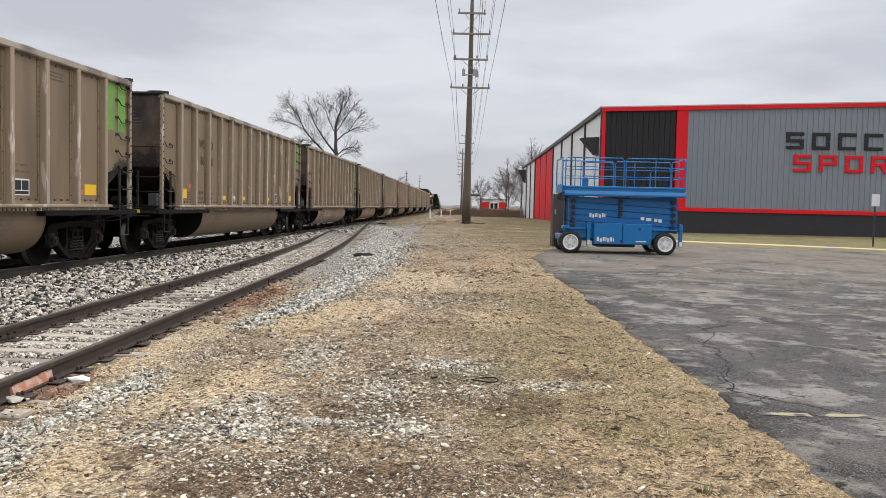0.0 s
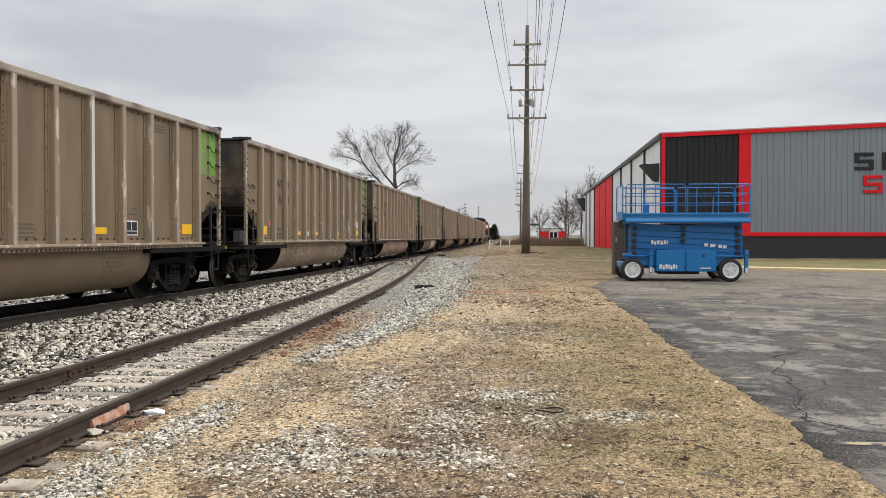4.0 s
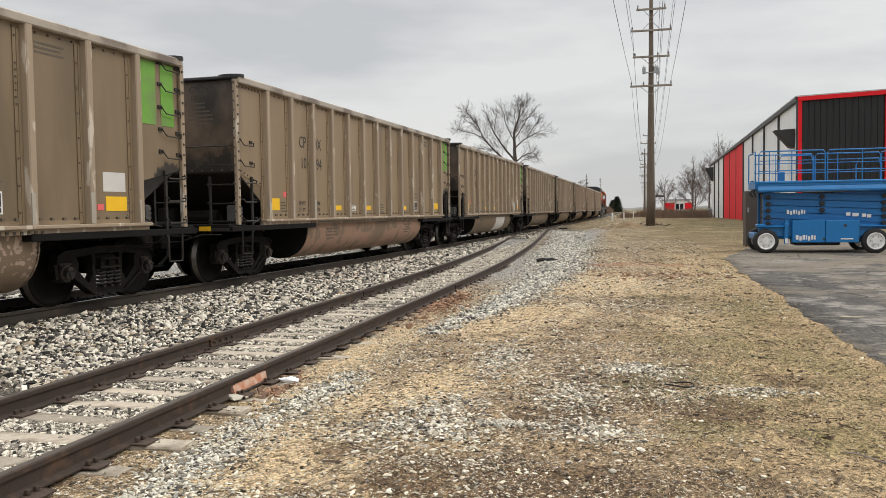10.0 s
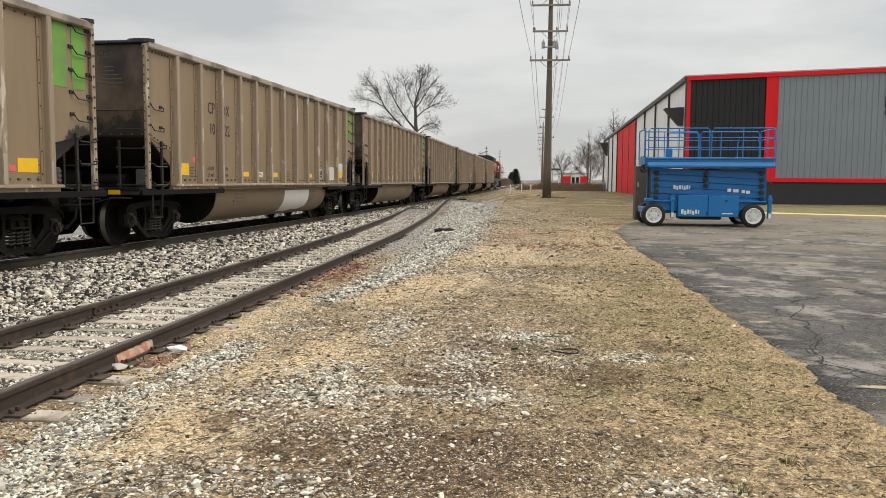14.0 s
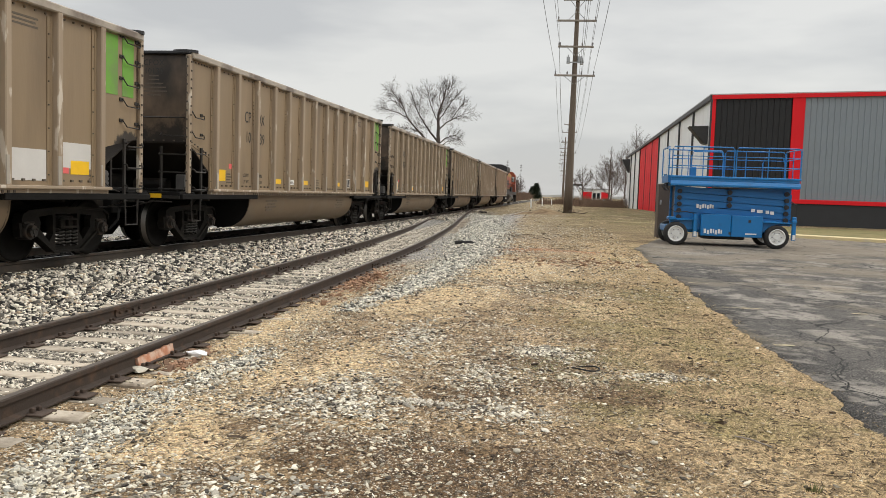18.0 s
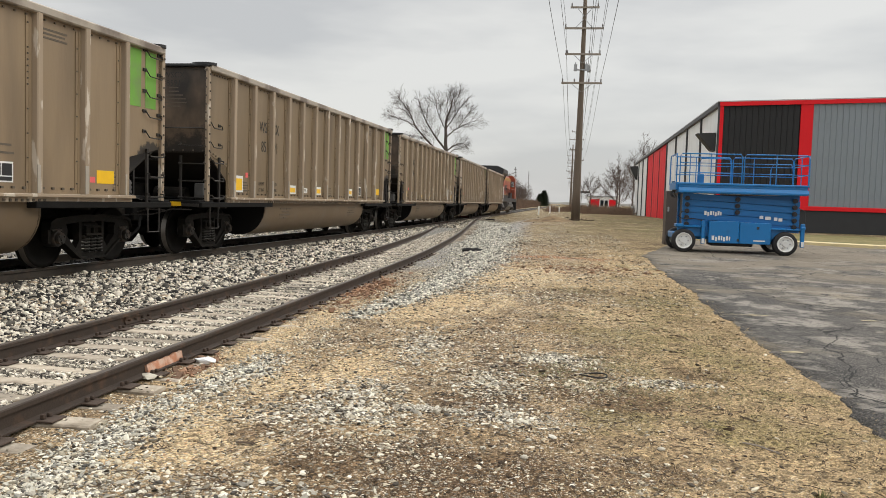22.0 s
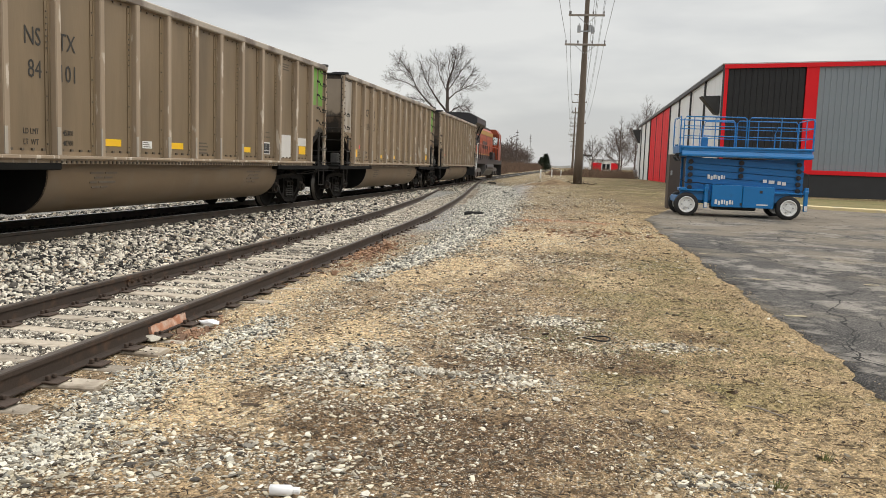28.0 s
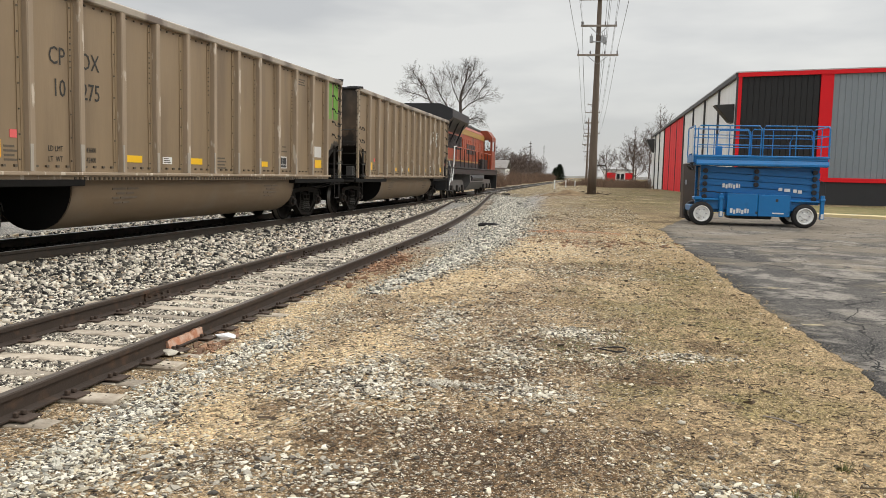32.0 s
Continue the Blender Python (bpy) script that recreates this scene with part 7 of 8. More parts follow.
great_tree("large leafless deciduous tree beyond the tracks", pose(-13.35, 96, 0.0), ((0, 0, -0.3), (0.05, 0, 3.5), (0.0, 0, 7.2), (-0.05, 0, 9.2), (-0.1, 0.2, 11.0), (0.4, 0.3, 12.6), (0.75, 0.2, 14.4)), (
    (((0, 0, 7.5), (-1.2, 0.3, 8.9), (-2.4, 0.6, 10.6), (-3.0, 0.8, 11.8), (-3.7, 0.9, 13.6)), 0.17),
    (((0, 0, 6.3), (-1.2, -0.3, 7.5), (-2.5, -0.6, 8.9), (-3.6, -0.8, 10.2), (-4.2, -0.9, 11.6), (-5.2, -1.0, 12.9), (-5.7, -1.0, 13.5)), 0.19),
    (((-3.6, -0.8, 10.2), (-4.6, -1.3, 10.75), (-5.6, -1.8, 11.0), (-6.5, -2.0, 11.3)), 0.08),
    (((-3.9, -0.85, 10.9), (-5.0, -0.2, 12.0), (-6.1, 0.3, 12.6)), 0.06),
    (((-2.4, -0.6, 8.8), (-3.2, 0.1, 9.0), (-4.3, 0.5, 9.1)), 0.06),
    (((-2.5, 0.6, 10.8), (-2.6, 1.1, 12.0), (-2.4, 1.3, 13.2)), 0.06),
    (((-0.1, 0.1, 9.8), (-0.8, -0.8, 11.4), (-1.1, -1.2, 12.6), (-1.3, -1.4, 13.6)), 0.08),
    (((-0.05, 0, 9.0), (0.8, 0.6, 9.9), (2.0, 1.0, 10.6), (3.4, 1.3, 11.3)), 0.11),
    (((-0.1, 0.1, 10.0), (0.7, -0.5, 11.1), (1.6, -0.9, 12.3), (2.1, -1.1, 13.0)), 0.09),
    (((1.2, 0.75, 10.1), (2.2, 0.1, 11.4), (2.9, -0.3, 12.1)), 0.06),
    (((0.1, 0.2, 11.6), (-0.2, 1.0, 13.0), (-0.1, 1.3, 14.2)), 0.06),
    (((0.4, 0.3, 12.4), (1.1, -0.5, 13.3), (1.5, -0.8, 14.1)), 0.05),
    (((0, 0, 7.3), (1.0, -0.4, 8.1), (2.0, -0.6, 8.4), (2.5, -0.7, 8.0)), 0.10),
    (((0, 0, 6.9), (0.9, 0.5, 7.6), (1.8, 0.8, 7.9)), 0.08)), 0.36, 12)
HALL_TREES = ((9.5, 136, 9.9, 2.7, 5), (12.6, 143, 11.2, 2.9, 6), (15.2, 150, 15.2, 2.9, 7), (18.0, 156, 13.5, 3.0, 8), (6.6, 172, 8.0, 2.4, 9), (12.0, 165, 9.5, 2.6, 10), (21.5, 150, 11.5, 2.8, 11))
for x, y, h, w, seed in HALL_TREES:
    q = random.Random(seed)
    stem = [(0, 0, -0.3), (0.05 * w, 0, h * 0.3), (q.uniform(-0.1, 0.1) * w, 0, h * 0.6), (q.uniform(-0.15, 0.15) * w, 0.1 * w, h * 0.9)]
    boughs = []
    for k in range(9):
        z0, a = h * (0.16 + 0.055 * k), k * 2.4 + q.uniform(-0.4, 0.4)
        out = w * (1.0 - 0.05 * k) * q.uniform(0.8, 1.1)
        rise = h * (0.30 - 0.012 * k)
        boughs.append((((0, 0, z0), (0.45 * out * math.cos(a), 0.45 * out * math.sin(a), z0 + 0.32 * rise), (0.8 * out * math.cos(a + 0.15), 0.8 * out * math.sin(a + 0.15), z0 + 0.7 * rise), (out * math.cos(a + 0.1), out * math.sin(a + 0.1), z0 + rise)), 0.07))
    great_tree("leafless tree beside the far end of the hall", pose(x, y, 0.1), stem, boughs, 0.17, seed, M_BARK2, 1.2, "trees by the hall")
rng_t = random.Random(77)
for k in range(46):
    y = 138 + k * 4.2 + rng_t.uniform(-4, 4)
    x = main_x(y) - 7.5 - rng_t.uniform(0, 12)
    h, w = rng_t.uniform(5.0, 9.5), rng_t.uniform(1.8, 3.2)
    crown_tree("bare_tree", "small leafless tree along the railway", pose(x, y, 0.0, 0, 0, rng_t.uniform(0, 360)), ((0, 0, h * 0.62, w, w, h * 0.36), (0.4 * w, 0, h * 0.45, w * 0.8, w * 0.8, h * 0.24)), h * 0.35, 0.12, M_BARK2, 60 + k, 460, 0.42, 0.022, "trees along the railway",
               ((h * 0.12, -0.7 * w, 0, h * 0.7), (h * 0.18, 0.7 * w, 0.3, h * 0.66), (h * 0.3, 0.1 * w, -0.3, h * 0.95)))


def brush(name, label, spots, material, seed, height, count):
    """Thickets of thin dead stems that fork and lean, in clumps."""
    rng = np.random.default_rng(seed)
    v, f = [], []
    clumps = []
    for _ in range(max(20, count // 60)):
        x0, x1, y0, y1 = spots[rng.integers(len(spots))]
        clumps.append((rng.uniform(x0, x1), rng.uniform(y0, y1), height * (0.28 + 0.72 * rng.random() ** 2)))
    for _ in range(count):
        cx, cy, ch = clumps[rng.integers(len(clumps))]
        x, y = cx + rng.normal(0, 0.55), cy + rng.normal(0, 1.2)
        z = gz(x, y) - 0.05
        h = ch * rng.uniform(0.3, 1.0)
        lx, ly = rng.normal(0, 0.3, 2) * h
        w = 0.007 + 0.00007 * y
        mx, my = x + lx * 0.35, y + ly * 0.35
        for tx, ty, tz in ((x + lx, y + ly, h), (x + lx * 0.2 + rng.normal(0, 0.3) * h, y + ly * 0.2, h * rng.uniform(0.7, 1.0)), (x + lx + rng.normal(0, 0.35) * h, y, h * 0.75)):
            n = len(v)
            v += [(mx - w, my, z + h * 0.4), (mx + w, my, z + h * 0.4), (tx, ty, z + tz)]
            f.append((n, n + 1, n + 2))
        n = len(v)
        v += [(x - w, y, z), (x + w, y, z), (mx + w, my, z + h * 0.42), (mx - w, my, z + h * 0.42)]
        f.append((n, n + 1, n + 2, n + 3))
    b = Build()
    b.v, b.f = v, f
    return solid(name, b, material, label, "brush", kind="stuff")


brush("dead_brush", "brown thicket of dead weeds and saplings beside the hall", [(3.5, 10, 104, 128), (-1, 14, 130, 165), (6, 22, 215, 252)], M_BRUSH, 5, 1.9, 11000)
brush("dead_brush", "brown thicket of dead weeds along the railway", [(-16, -9.5, 100, 150), (-16, -8.5, 150, 240), (-15, -7.5, 240, 330)], M_BRUSH, 6, 3.4, 26000)


def evergreen(x, y, h, seed):
    rng = random.Random(seed)
    t = thing("evergreen_tree", "dark squat evergreen tree by the far track", "tree", "evergreens", at=pose(x, y, gz(x, y)))
    part("trunk", Build().tube([(0, 0, -0.2), (0, 0, h * 0.8)], 0.16, 6, 0.04), M_BARK, t)
    b = Build()
    for k in range(2400):
        z = h * (0.04 + 0.94 * rng.random() ** 1.2)
        r = (h * 0.42) * (1 - z / h) ** 0.5 * (0.35 + 0.7 * rng.random())
        a = rng.uniform(0, 6.283)
        c = Vector((r * math.cos(a), r * math.sin(a), z))
        o = Vector((math.cos(a), math.sin(a), rng.uniform(-0.2, 0.35))) * rng.uniform(0.35, 0.8)
        s = Vector((-math.sin(a), math.cos(a), 0)) * 0.28
        b.add([c - s, c + s, c + o, c + Vector((0, 0, -0.18))], [(0, 1, 2), (0, 3, 1)])
    part("crown", b, M_EVERGREEN, t)


evergreen(-5.6, 335, 6.6, 1)
evergreen(-7.4, 342, 5.2, 2)


def far_store():
    s = thing("roadside_store", "low white roadside store with red panels, far off", "building", at=pose(9.5, 262, 0.25))
    part("wall", Build().box(0, 10, 0, 10, 0, 3.9, 0.05), M_WHITEWALL, s)
    part("roof", Build().box(-0.2, 10.2, -0.2, 10.2, 3.9, 4.2, 0.05), M_GREYCAN, s)
    part("red_panel", Build().box(0.5, 3.6, -0.06, 0.0, 0.6, 3.1), M_RED, s, "red panel")
    part("red_panel", Build().box(6.6, 8.9, -0.06, 0.0, 0.9, 3.1), M_RED, s, "red panel")
    for k in range(2):
        part("window", Build().box(3.9 + k * 1.3, 4.9 + k * 1.3, -0.05, 0.0, 1.0, 2.8), M_GLASS, s)
    part("sign_mast", Build().tube([(-2.2, -3, 0), (-2.2, -3, 5.6)], 0.12, 6), M_GREYCAN, s)
    part("sign_board", Build().box(-2.6, 0.4, -3.1, -2.9, 4.9, 5.5), M_DARKMETAL, s, "dark sign board")


far_store()


def shed():
    s = thing("lineside_shed", "low pale grey shed beyond the railway", "building", at=pose(-10.6, 128, 0.1))
    part("wall", Build().box(-16, 0, 0, 9, 0, 2.7, 0.02), M_WHITEWALL, s)
    r = Build()
    r.loft([[(0.3, -0.3, 2.6), (0.3, 4.5, 3.9), (0.3, 9.3, 2.6), (0.3, 9.3, 2.75), (0.3, 4.5, 4.05), (0.3, -0.3, 2.75)], [(-16.3, -0.3, 2.6), (-16.3, 4.5, 3.9), (-16.3, 9.3, 2.6), (-16.3, 9.3, 2.75), (-16.3, 4.5, 4.05), (-16.3, -0.3, 2.75)]])
    part("roof", r, mat("weathered_roofing", (0.20, 0.185, 0.17), 0.8, 0.0, 0.15, 1.0, 0.1, 20), s)


shed()


def far_poles():
    for x, y, h in ((-9.2, 175, 9.0), (-8.5, 235, 10.5)):
        p = thing("signal_mast", "thin dark lineside mast", "pole", "lineside masts", at=pose(x, y, 0.1))
        part("mast", Build().tube([(0, 0, -0.2), (0, 0, h)], 0.07, 6, 0.05), M_BARK, p)
        for d in (0.5, 1.1, 1.9):
            part("arm", Build().box(-0.3, 0.3, -0.04, 0.04, h - d - 0.1, h - d), M_BARK, p)


far_poles()


def white_posts():
    for x, y in ((-1.71, 76.7), (-0.82, 93.8), (0.3, 128)):
        p = thing("marker_post", "short white marker post in the grass by the railway", "post", "marker posts", at=pose(x, y, gz(x, y)))
        part("post", Build().box(-0.07, 0.07, -0.05, 0.05, -0.1, 0.82, 0.02), M_WHITE, p)


white_posts()


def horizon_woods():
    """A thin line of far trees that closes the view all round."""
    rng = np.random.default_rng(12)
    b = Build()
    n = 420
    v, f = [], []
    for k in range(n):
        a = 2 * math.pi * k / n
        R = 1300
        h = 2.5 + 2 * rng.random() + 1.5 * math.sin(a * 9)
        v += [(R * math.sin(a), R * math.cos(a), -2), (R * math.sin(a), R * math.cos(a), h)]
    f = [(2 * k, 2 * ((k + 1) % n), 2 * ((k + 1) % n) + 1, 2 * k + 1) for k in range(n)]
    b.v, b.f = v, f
    # the air's haze is painted into the woods as flat pale grey
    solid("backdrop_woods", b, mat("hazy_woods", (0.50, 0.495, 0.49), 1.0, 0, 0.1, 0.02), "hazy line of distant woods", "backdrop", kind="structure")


horizon_woods()


# ---- loose stones, grass, twigs ----


def ico():
    t = (1 + 5 ** 0.5) / 2
    v = np.array([(-1, t, 0), (1, t, 0), (-1, -t, 0), (1, -t, 0), (0, -1, t), (0, 1, t), (0, -1, -t), (0, 1, -t), (t, 0, -1), (t, 0, 1), (-t, 0, -1), (-t, 0, 1)], float)
    f = np.array([(0, 11, 5), (0, 5, 1), (0, 1, 7), (0, 7, 10), (0, 10, 11), (1, 5, 9), (5, 11, 4), (11, 10, 2), (10, 7, 6), (7, 1, 8), (3, 9, 4), (3, 4, 2), (3, 2, 6), (3, 6, 8), (3, 8, 9), (4, 9, 5), (2, 4, 11), (6, 2, 10), (8, 6, 7), (9, 8, 1)])
    return v / np.linalg.norm(v[0]), f


CUBE_V = np.array([(x, y, z) for z in (-1, 1) for x, y in ((-1, -1), (1, -1), (1, 1), (-1, 1))], float)
CUBE_F = np.array([(0, 2, 1), (0, 3, 2), (4, 5, 6), (4, 6, 7), (0, 1, 5), (0, 5, 4), (1, 2, 6), (1, 6, 5), (2, 3, 7), (2, 7, 6), (3, 0, 4), (3, 4, 7)])


def stones(name, x, y, size, seed, material, label, flat=0.6, sink=0.25, z=None, worn=False, chip=False):
    """Many broken, sharp-edged stones as one mesh."""
    rng = np.random.default_rng(seed)
    n = len(x)
    hull, tris = ico() if (worn or chip) and n < 40000 else (CUBE_V, CUBE_F)
    k = len(hull)
    shapes = hull[None] * (rng.uniform(0.62, 1.15, (64, k, 1)) * rng.uniform(0.8, 1.1, (64, k, 3)) if k > 8 else rng.uniform(0.38, 1.0, (64, k, 3)))
    v = shapes[rng.integers(0, 64, n)] * rng.uniform((0.85, 0.55, 0.7), (1.7, 1.1, 1.25), (n, 1, 3)) * np.minimum(size, np.median(size) * 3.0)[:, None, None]
    v[:, :, 2] *= flat
    a, b = rng.uniform(0, 6.283, n), rng.normal(0, 0.35, n)
    ca, sa, cb, sb = np.cos(a)[:, None], np.sin(a)[:, None], np.cos(b)[:, None], np.sin(b)[:, None]
    vx, vz = v[:, :, 0] * cb - v[:, :, 2] * sb, v[:, :, 0] * sb + v[:, :, 2] * cb
    px, py = vx * ca - v[:, :, 1] * sa, vx * sa + v[:, :, 1] * ca
    zz = (ground_z(x, y) + relief(x, y) if z is None else z) + size * flat * (1 - sink * 2) * 0.5
    w = np.stack([px + x[:, None], py + y[:, None], vz + zz[:, None]], -1).reshape(-1, 3)
    faces = (tris[None] + k * np.arange(n)[:, None, None]).reshape(-1, 3)
    me = bpy.data.meshes.new(name)
    me.vertices.add(len(w))
    me.vertices.foreach_set("co", w.astype(np.float32).ravel())
    me.loops.add(faces.size)
    me.loops.foreach_set("vertex_index", faces.astype(np.int32).ravel())
    me.polygons.add(len(faces))
    me.polygons.foreach_set("loop_start", np.arange(0, faces.size, 3, dtype=np.int32))
    me.update(calc_edges=True)
    if worn:
        me.polygons.foreach_set("use_smooth", [True] * len(me.polygons))
    else:
        me.shade_flat()
    me.materials.append(material)
    return tagged(new(name, me), label, "gravel", kind="stuff")


# drifts of pebbles on the path: middle, half widths, weight
DRIFTS = ((-2.9, 7.0, 0.25, 0.5, 1.4), (-2.98, 5.2, 0.3, 0.6, 1.4), (-2.7, 4.0, 0.5, 0.5, 1.5), (-1.6, 4.2, 0.7, 0.4, 0.9), (0.9, 4.4, 0.3, 0.15, 1.6), (-2.1, 6.0, 0.4, 0.35, 0.9), (-1.6, 5.9, 0.4, 0.5, 1.0), (-1.42, 8.9, 0.25, 0.9, 1.3), (-1.62, 6.7, 0.3, 0.5, 1.4),
          (-1.34, 6.05, 0.3, 0.4, 1.2), (-0.5, 7.2, 0.3, 0.6, 1.3), (-0.3, 6.1, 0.35, 0.3, 2.2), (0.04, 8.6, 0.45, 0.4, 1.7), (1.05, 7.65, 0.4, 0.2, 1.8), (-0.93, 5.2, 0.5, 0.4, 0.9),
          (-0.9, 8.0, 0.5, 0.9, 0.7), (-0.9, 10.2, 0.8, 0.6, 0.8), (-2.3, 8.6, 0.4, 0.9, 0.7), (0.2, 7.4, 0.5, 0.4, 0.9), (-1.4, 14.0, 1.2, 1.2, 0.5), (0.4, 13.2, 0.9, 0.6, 0.4), (0.6, 4.7, 0.6, 0.3, 0.4))


def scatter_stones():
    rng = np.random.default_rng(21)

    def area(n, x0, x1, y0, y1, power=1.0):
        return rng.uniform(x0, x1, n), y0 + (y1 - y0) * rng.random(n) ** power

    mxs = lambda y: np.interp(y, STEP, MAIN_X)
    sxs = lambda y: np.interp(y, _f, _g)
    ties = np.array(TIE_YS)

    def off_ties(y, gap=0.115):
        near = np.abs(y[:, None] - ties[None]).min(1)
        return (near > gap) | (rng.random(len(y)) < 0.03)

    # main line ballast, from the near rail to the siding
    u, y = area(96000, 0, 1, 7, 44, 1.35)
    near = 0.86 + 0.14 * smooth(17, 9, y)
    x = mxs(y) + near + u * np.maximum(0.1, sxs(y) - 0.85 - mxs(y) - near)
    stones("ballast", x, y, (0.0138 + 0.00025 * y) * rng.lognormal(0, 0.38, len(x)), 1, M_STONE, "coarse crushed stone ballast beside the main line", 0.8, 0.1, worn=True)
    u, y = area(7000, -0.2, 1, 42, 74)
    x = mxs(y) + 0.9 + u * np.maximum(0.3, sxs(y) + 0.65 - mxs(y) - 0.9)
    stones("ballast", x, y, 0.03 * rng.lognormal(0, 0.3, len(x)), 51, M_STONE, "crushed stone ballast where the tracks meet", 0.7, 0.1, np.full(len(x), 0.21))
    # stones between the rails, painted as dark as the shade over them
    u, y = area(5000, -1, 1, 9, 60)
    stones("ballast", mxs(y) + u * 0.66, y, 0.034 * rng.lognormal(0, 0.25, len(u)), 2, M_SHADESTONE, "stone between the rails of the main line, coloured near black for the shade under the cars", 0.75, 0.2, np.full(len(u), MAIN_Z - 0.16))
    u, y = area(14000, -4.4, -1.2, 2, 50, 1.2)
    stones("ballast", mxs(y) + u, y, 0.034 * rng.lognormal(0, 0.25, len(u)), 22, M_STONE, "crushed stone beyond the main line", 0.75, 0.2)
    # between the rails of the siding
    u, y = area(62000, -1, 1, 4.5, 44, 1.4)
    x = sxs(y) + u * 0.69
    k = off_ties(y)
    stones("siding_gravel", x[k], y[k], (0.0105 + 0.0002 * y[k]) * rng.lognormal(0, 0.35, k.sum()), 3, M_SIDING, "gravel filled between the siding's ties", 0.65, 0.1, np.interp(y[k], [0, 14, 60], [0.15, 0.15, 0.335]) - 0.182)
    # dirt with a little gravel beside the near rail
    u, y = area(12000, 0, 1, 3.4, 30, 1.35)
    x = sxs(y) + 0.84 + u * 1.1
    k = (off_ties(y, 0.10) | (u > 0.45)) & (rng.random(len(x)) < 0.35 + 0.65 * u)
    stones("siding_gravel", x[k], y[k], 0.0095 * rng.lognormal(0, 0.45, k.sum()), 4, M_PEBBLE, "dusty gravel spilled beside the siding", 0.6, 0.2, worn=True)
    k = rng.integers(0, len(ties), 2600)
    y = ties[k] + rng.uniform(-0.12, 0.12, len(k))
    u = 1.5 - rng.random(len(k)) ** 1.6 * 0.62
    z = np.array([side_z(v) for v in y]) - 0.166 - np.maximum(0, u - 0.9) * 0.03
    k = y < 26
    stones("siding_gravel", (sxs(y) + u)[k], y[k], 0.0085 * rng.lognormal(0, 0.45, k.sum()), 34, M_PEBBLE, "dusty gravel spilled over the ends of the ties", 0.5, 0.2, z[k])
    # a windrow of larger grey stones along the foot of the siding
    u, y = area(3800, -1, 1, 3.2, 8.0, 1.0)
    x = -2.93 + 0.26 * u * np.abs(u) + 0.12 * np.sin(y * 1.9)
    stones("windrow_stones", x, y, 0.011 * rng.lognormal(0, 0.42, len(x)), 8, M_BLUESTONE, "windrow of grey stones beside the siding", 0.5, 0.15, chip=True)
    # bank of crushed limestone half way along
    n = 34000
    y = 10.6 + 49 * rng.random(n) ** 1.5
    lo = sxs(y) + np.interp(y, [11, 14, 20, 28, 60], [1.5, 1.8, 1.9, 1.1, 1.0])
    hi = np.interp(y, [10.6, 13, 16, 21, 30, 40, 55, 60], [-2.5, -1.97, -1.6, -1.0, -1.3, -2.3, -3.5, -4.0])
    u = rng.normal(0.5, 0.26, n)
    x = lo + u * np.maximum(0.4, hi - lo)
    keep = (x > sxs(y) + 0.85) & (rng.random(n) < smooth(9.5, 15.5, y))
    x, y = x[keep], y[keep]
    stones("crushed_stone", x, y, (0.0145 + 0.0002 * y) * rng.lognormal(0, 0.36, len(x)), 5, M_BLUESTONE, "bank of pale crushed limestone beside the siding", 0.7, 0.15, worn=True)
    # pebbles trodden into the path: everywhere a few, in drifts many
    u, y = area(190000, -3.0, 2.45, 3.2, 18, 1.5)
    lump = np.zeros(len(u))
    for cx, cy, rx, ry, w in DRIFTS:
        lump += w * np.exp(-((u - cx) / rx) ** 2 - ((y - cy) / ry) ** 2)
    patchy = 0.5 + 0.5 * np.sin(u * 3.1 + 1.3 * np.sin(y * 2.1)) * np.sin(y * 2.7 + 1.7 * np.sin(u * 2.3))
    bare = np.zeros(len(u))
    for cx, cy, rx, ry in ((-1.82, 7.6, 0.3, 0.8), (-2.35, 6.87, 0.35, 0.5), (-2.55, 5.62, 0.3, 0.4), (-2.3, 4.9, 0.45, 0.35), (-1.3, 12.8, 0.6, 1.2), (-1.9, 11.3, 0.5, 0.8), (0.85, 11.8, 0.5, 0.8)):
        bare += np.exp(-((u - cx) / rx) ** 2 - ((y - cy) / ry) ** 2)
    keep = rng.random(len(u)) < np.clip(((0.035 + 0.10 * patchy ** 2) * smooth(1.4, -0.3, u) + 0.018 + 0.8 * lump * (0.35 + 0.9 * patchy)) * 0.62 * (1 - 0.75 * np.clip(bare, 0, 1)), 0.0, 1)
    x, y = u[keep], y[keep]
    stones("path_pebbles", x, y, (0.0064 + 0.00028 * y) * rng.lognormal(0, 0.6, len(x)), 6, M_PEBBLE, "pebbles trodden into the earth", 0.42, 0.25, chip=True)
    u, y = area(420, -2.8, 2.3, 3.2, 14, 1.3)
    stones("path_stones", u, y, 0.0115 * rng.lognormal(0, 0.38, len(u)), 16, M_PALE, "single pale stones on the earth", 0.42, 0.2, chip=True)
    u, y = area(12000, -2.8, 2.4, 13, 36, 1.2)
    stones("path_pebbles", u, y, 0.0095 * rng.lognormal(0, 0.5, len(u)), 7, M_PEBBLE, "scattered pebbles on the earth", 0.5, 0.3)
    # the drifts themselves: flat stones lying close
    bx, by = [], []
    for cx, cy, rx, ry, w in DRIFTS[:14]:
        n = int(330 * w * min(rx * ry, 0.25) / 0.12)
        bx.append(cx + rng.normal(0, 0.62 * rx, n))
        by.append(cy + rng.normal(0, 0.62 * ry, n))
    bx, by = np.concatenate(bx), np.concatenate(by)
    stones("drift_stones", bx, by, 0.0115 * rng.lognormal(0, 0.5, len(bx)), 23, M_DRIFT, "drifts of flat pale and grey stones on the path", 0.36, 0.2, chip=True)
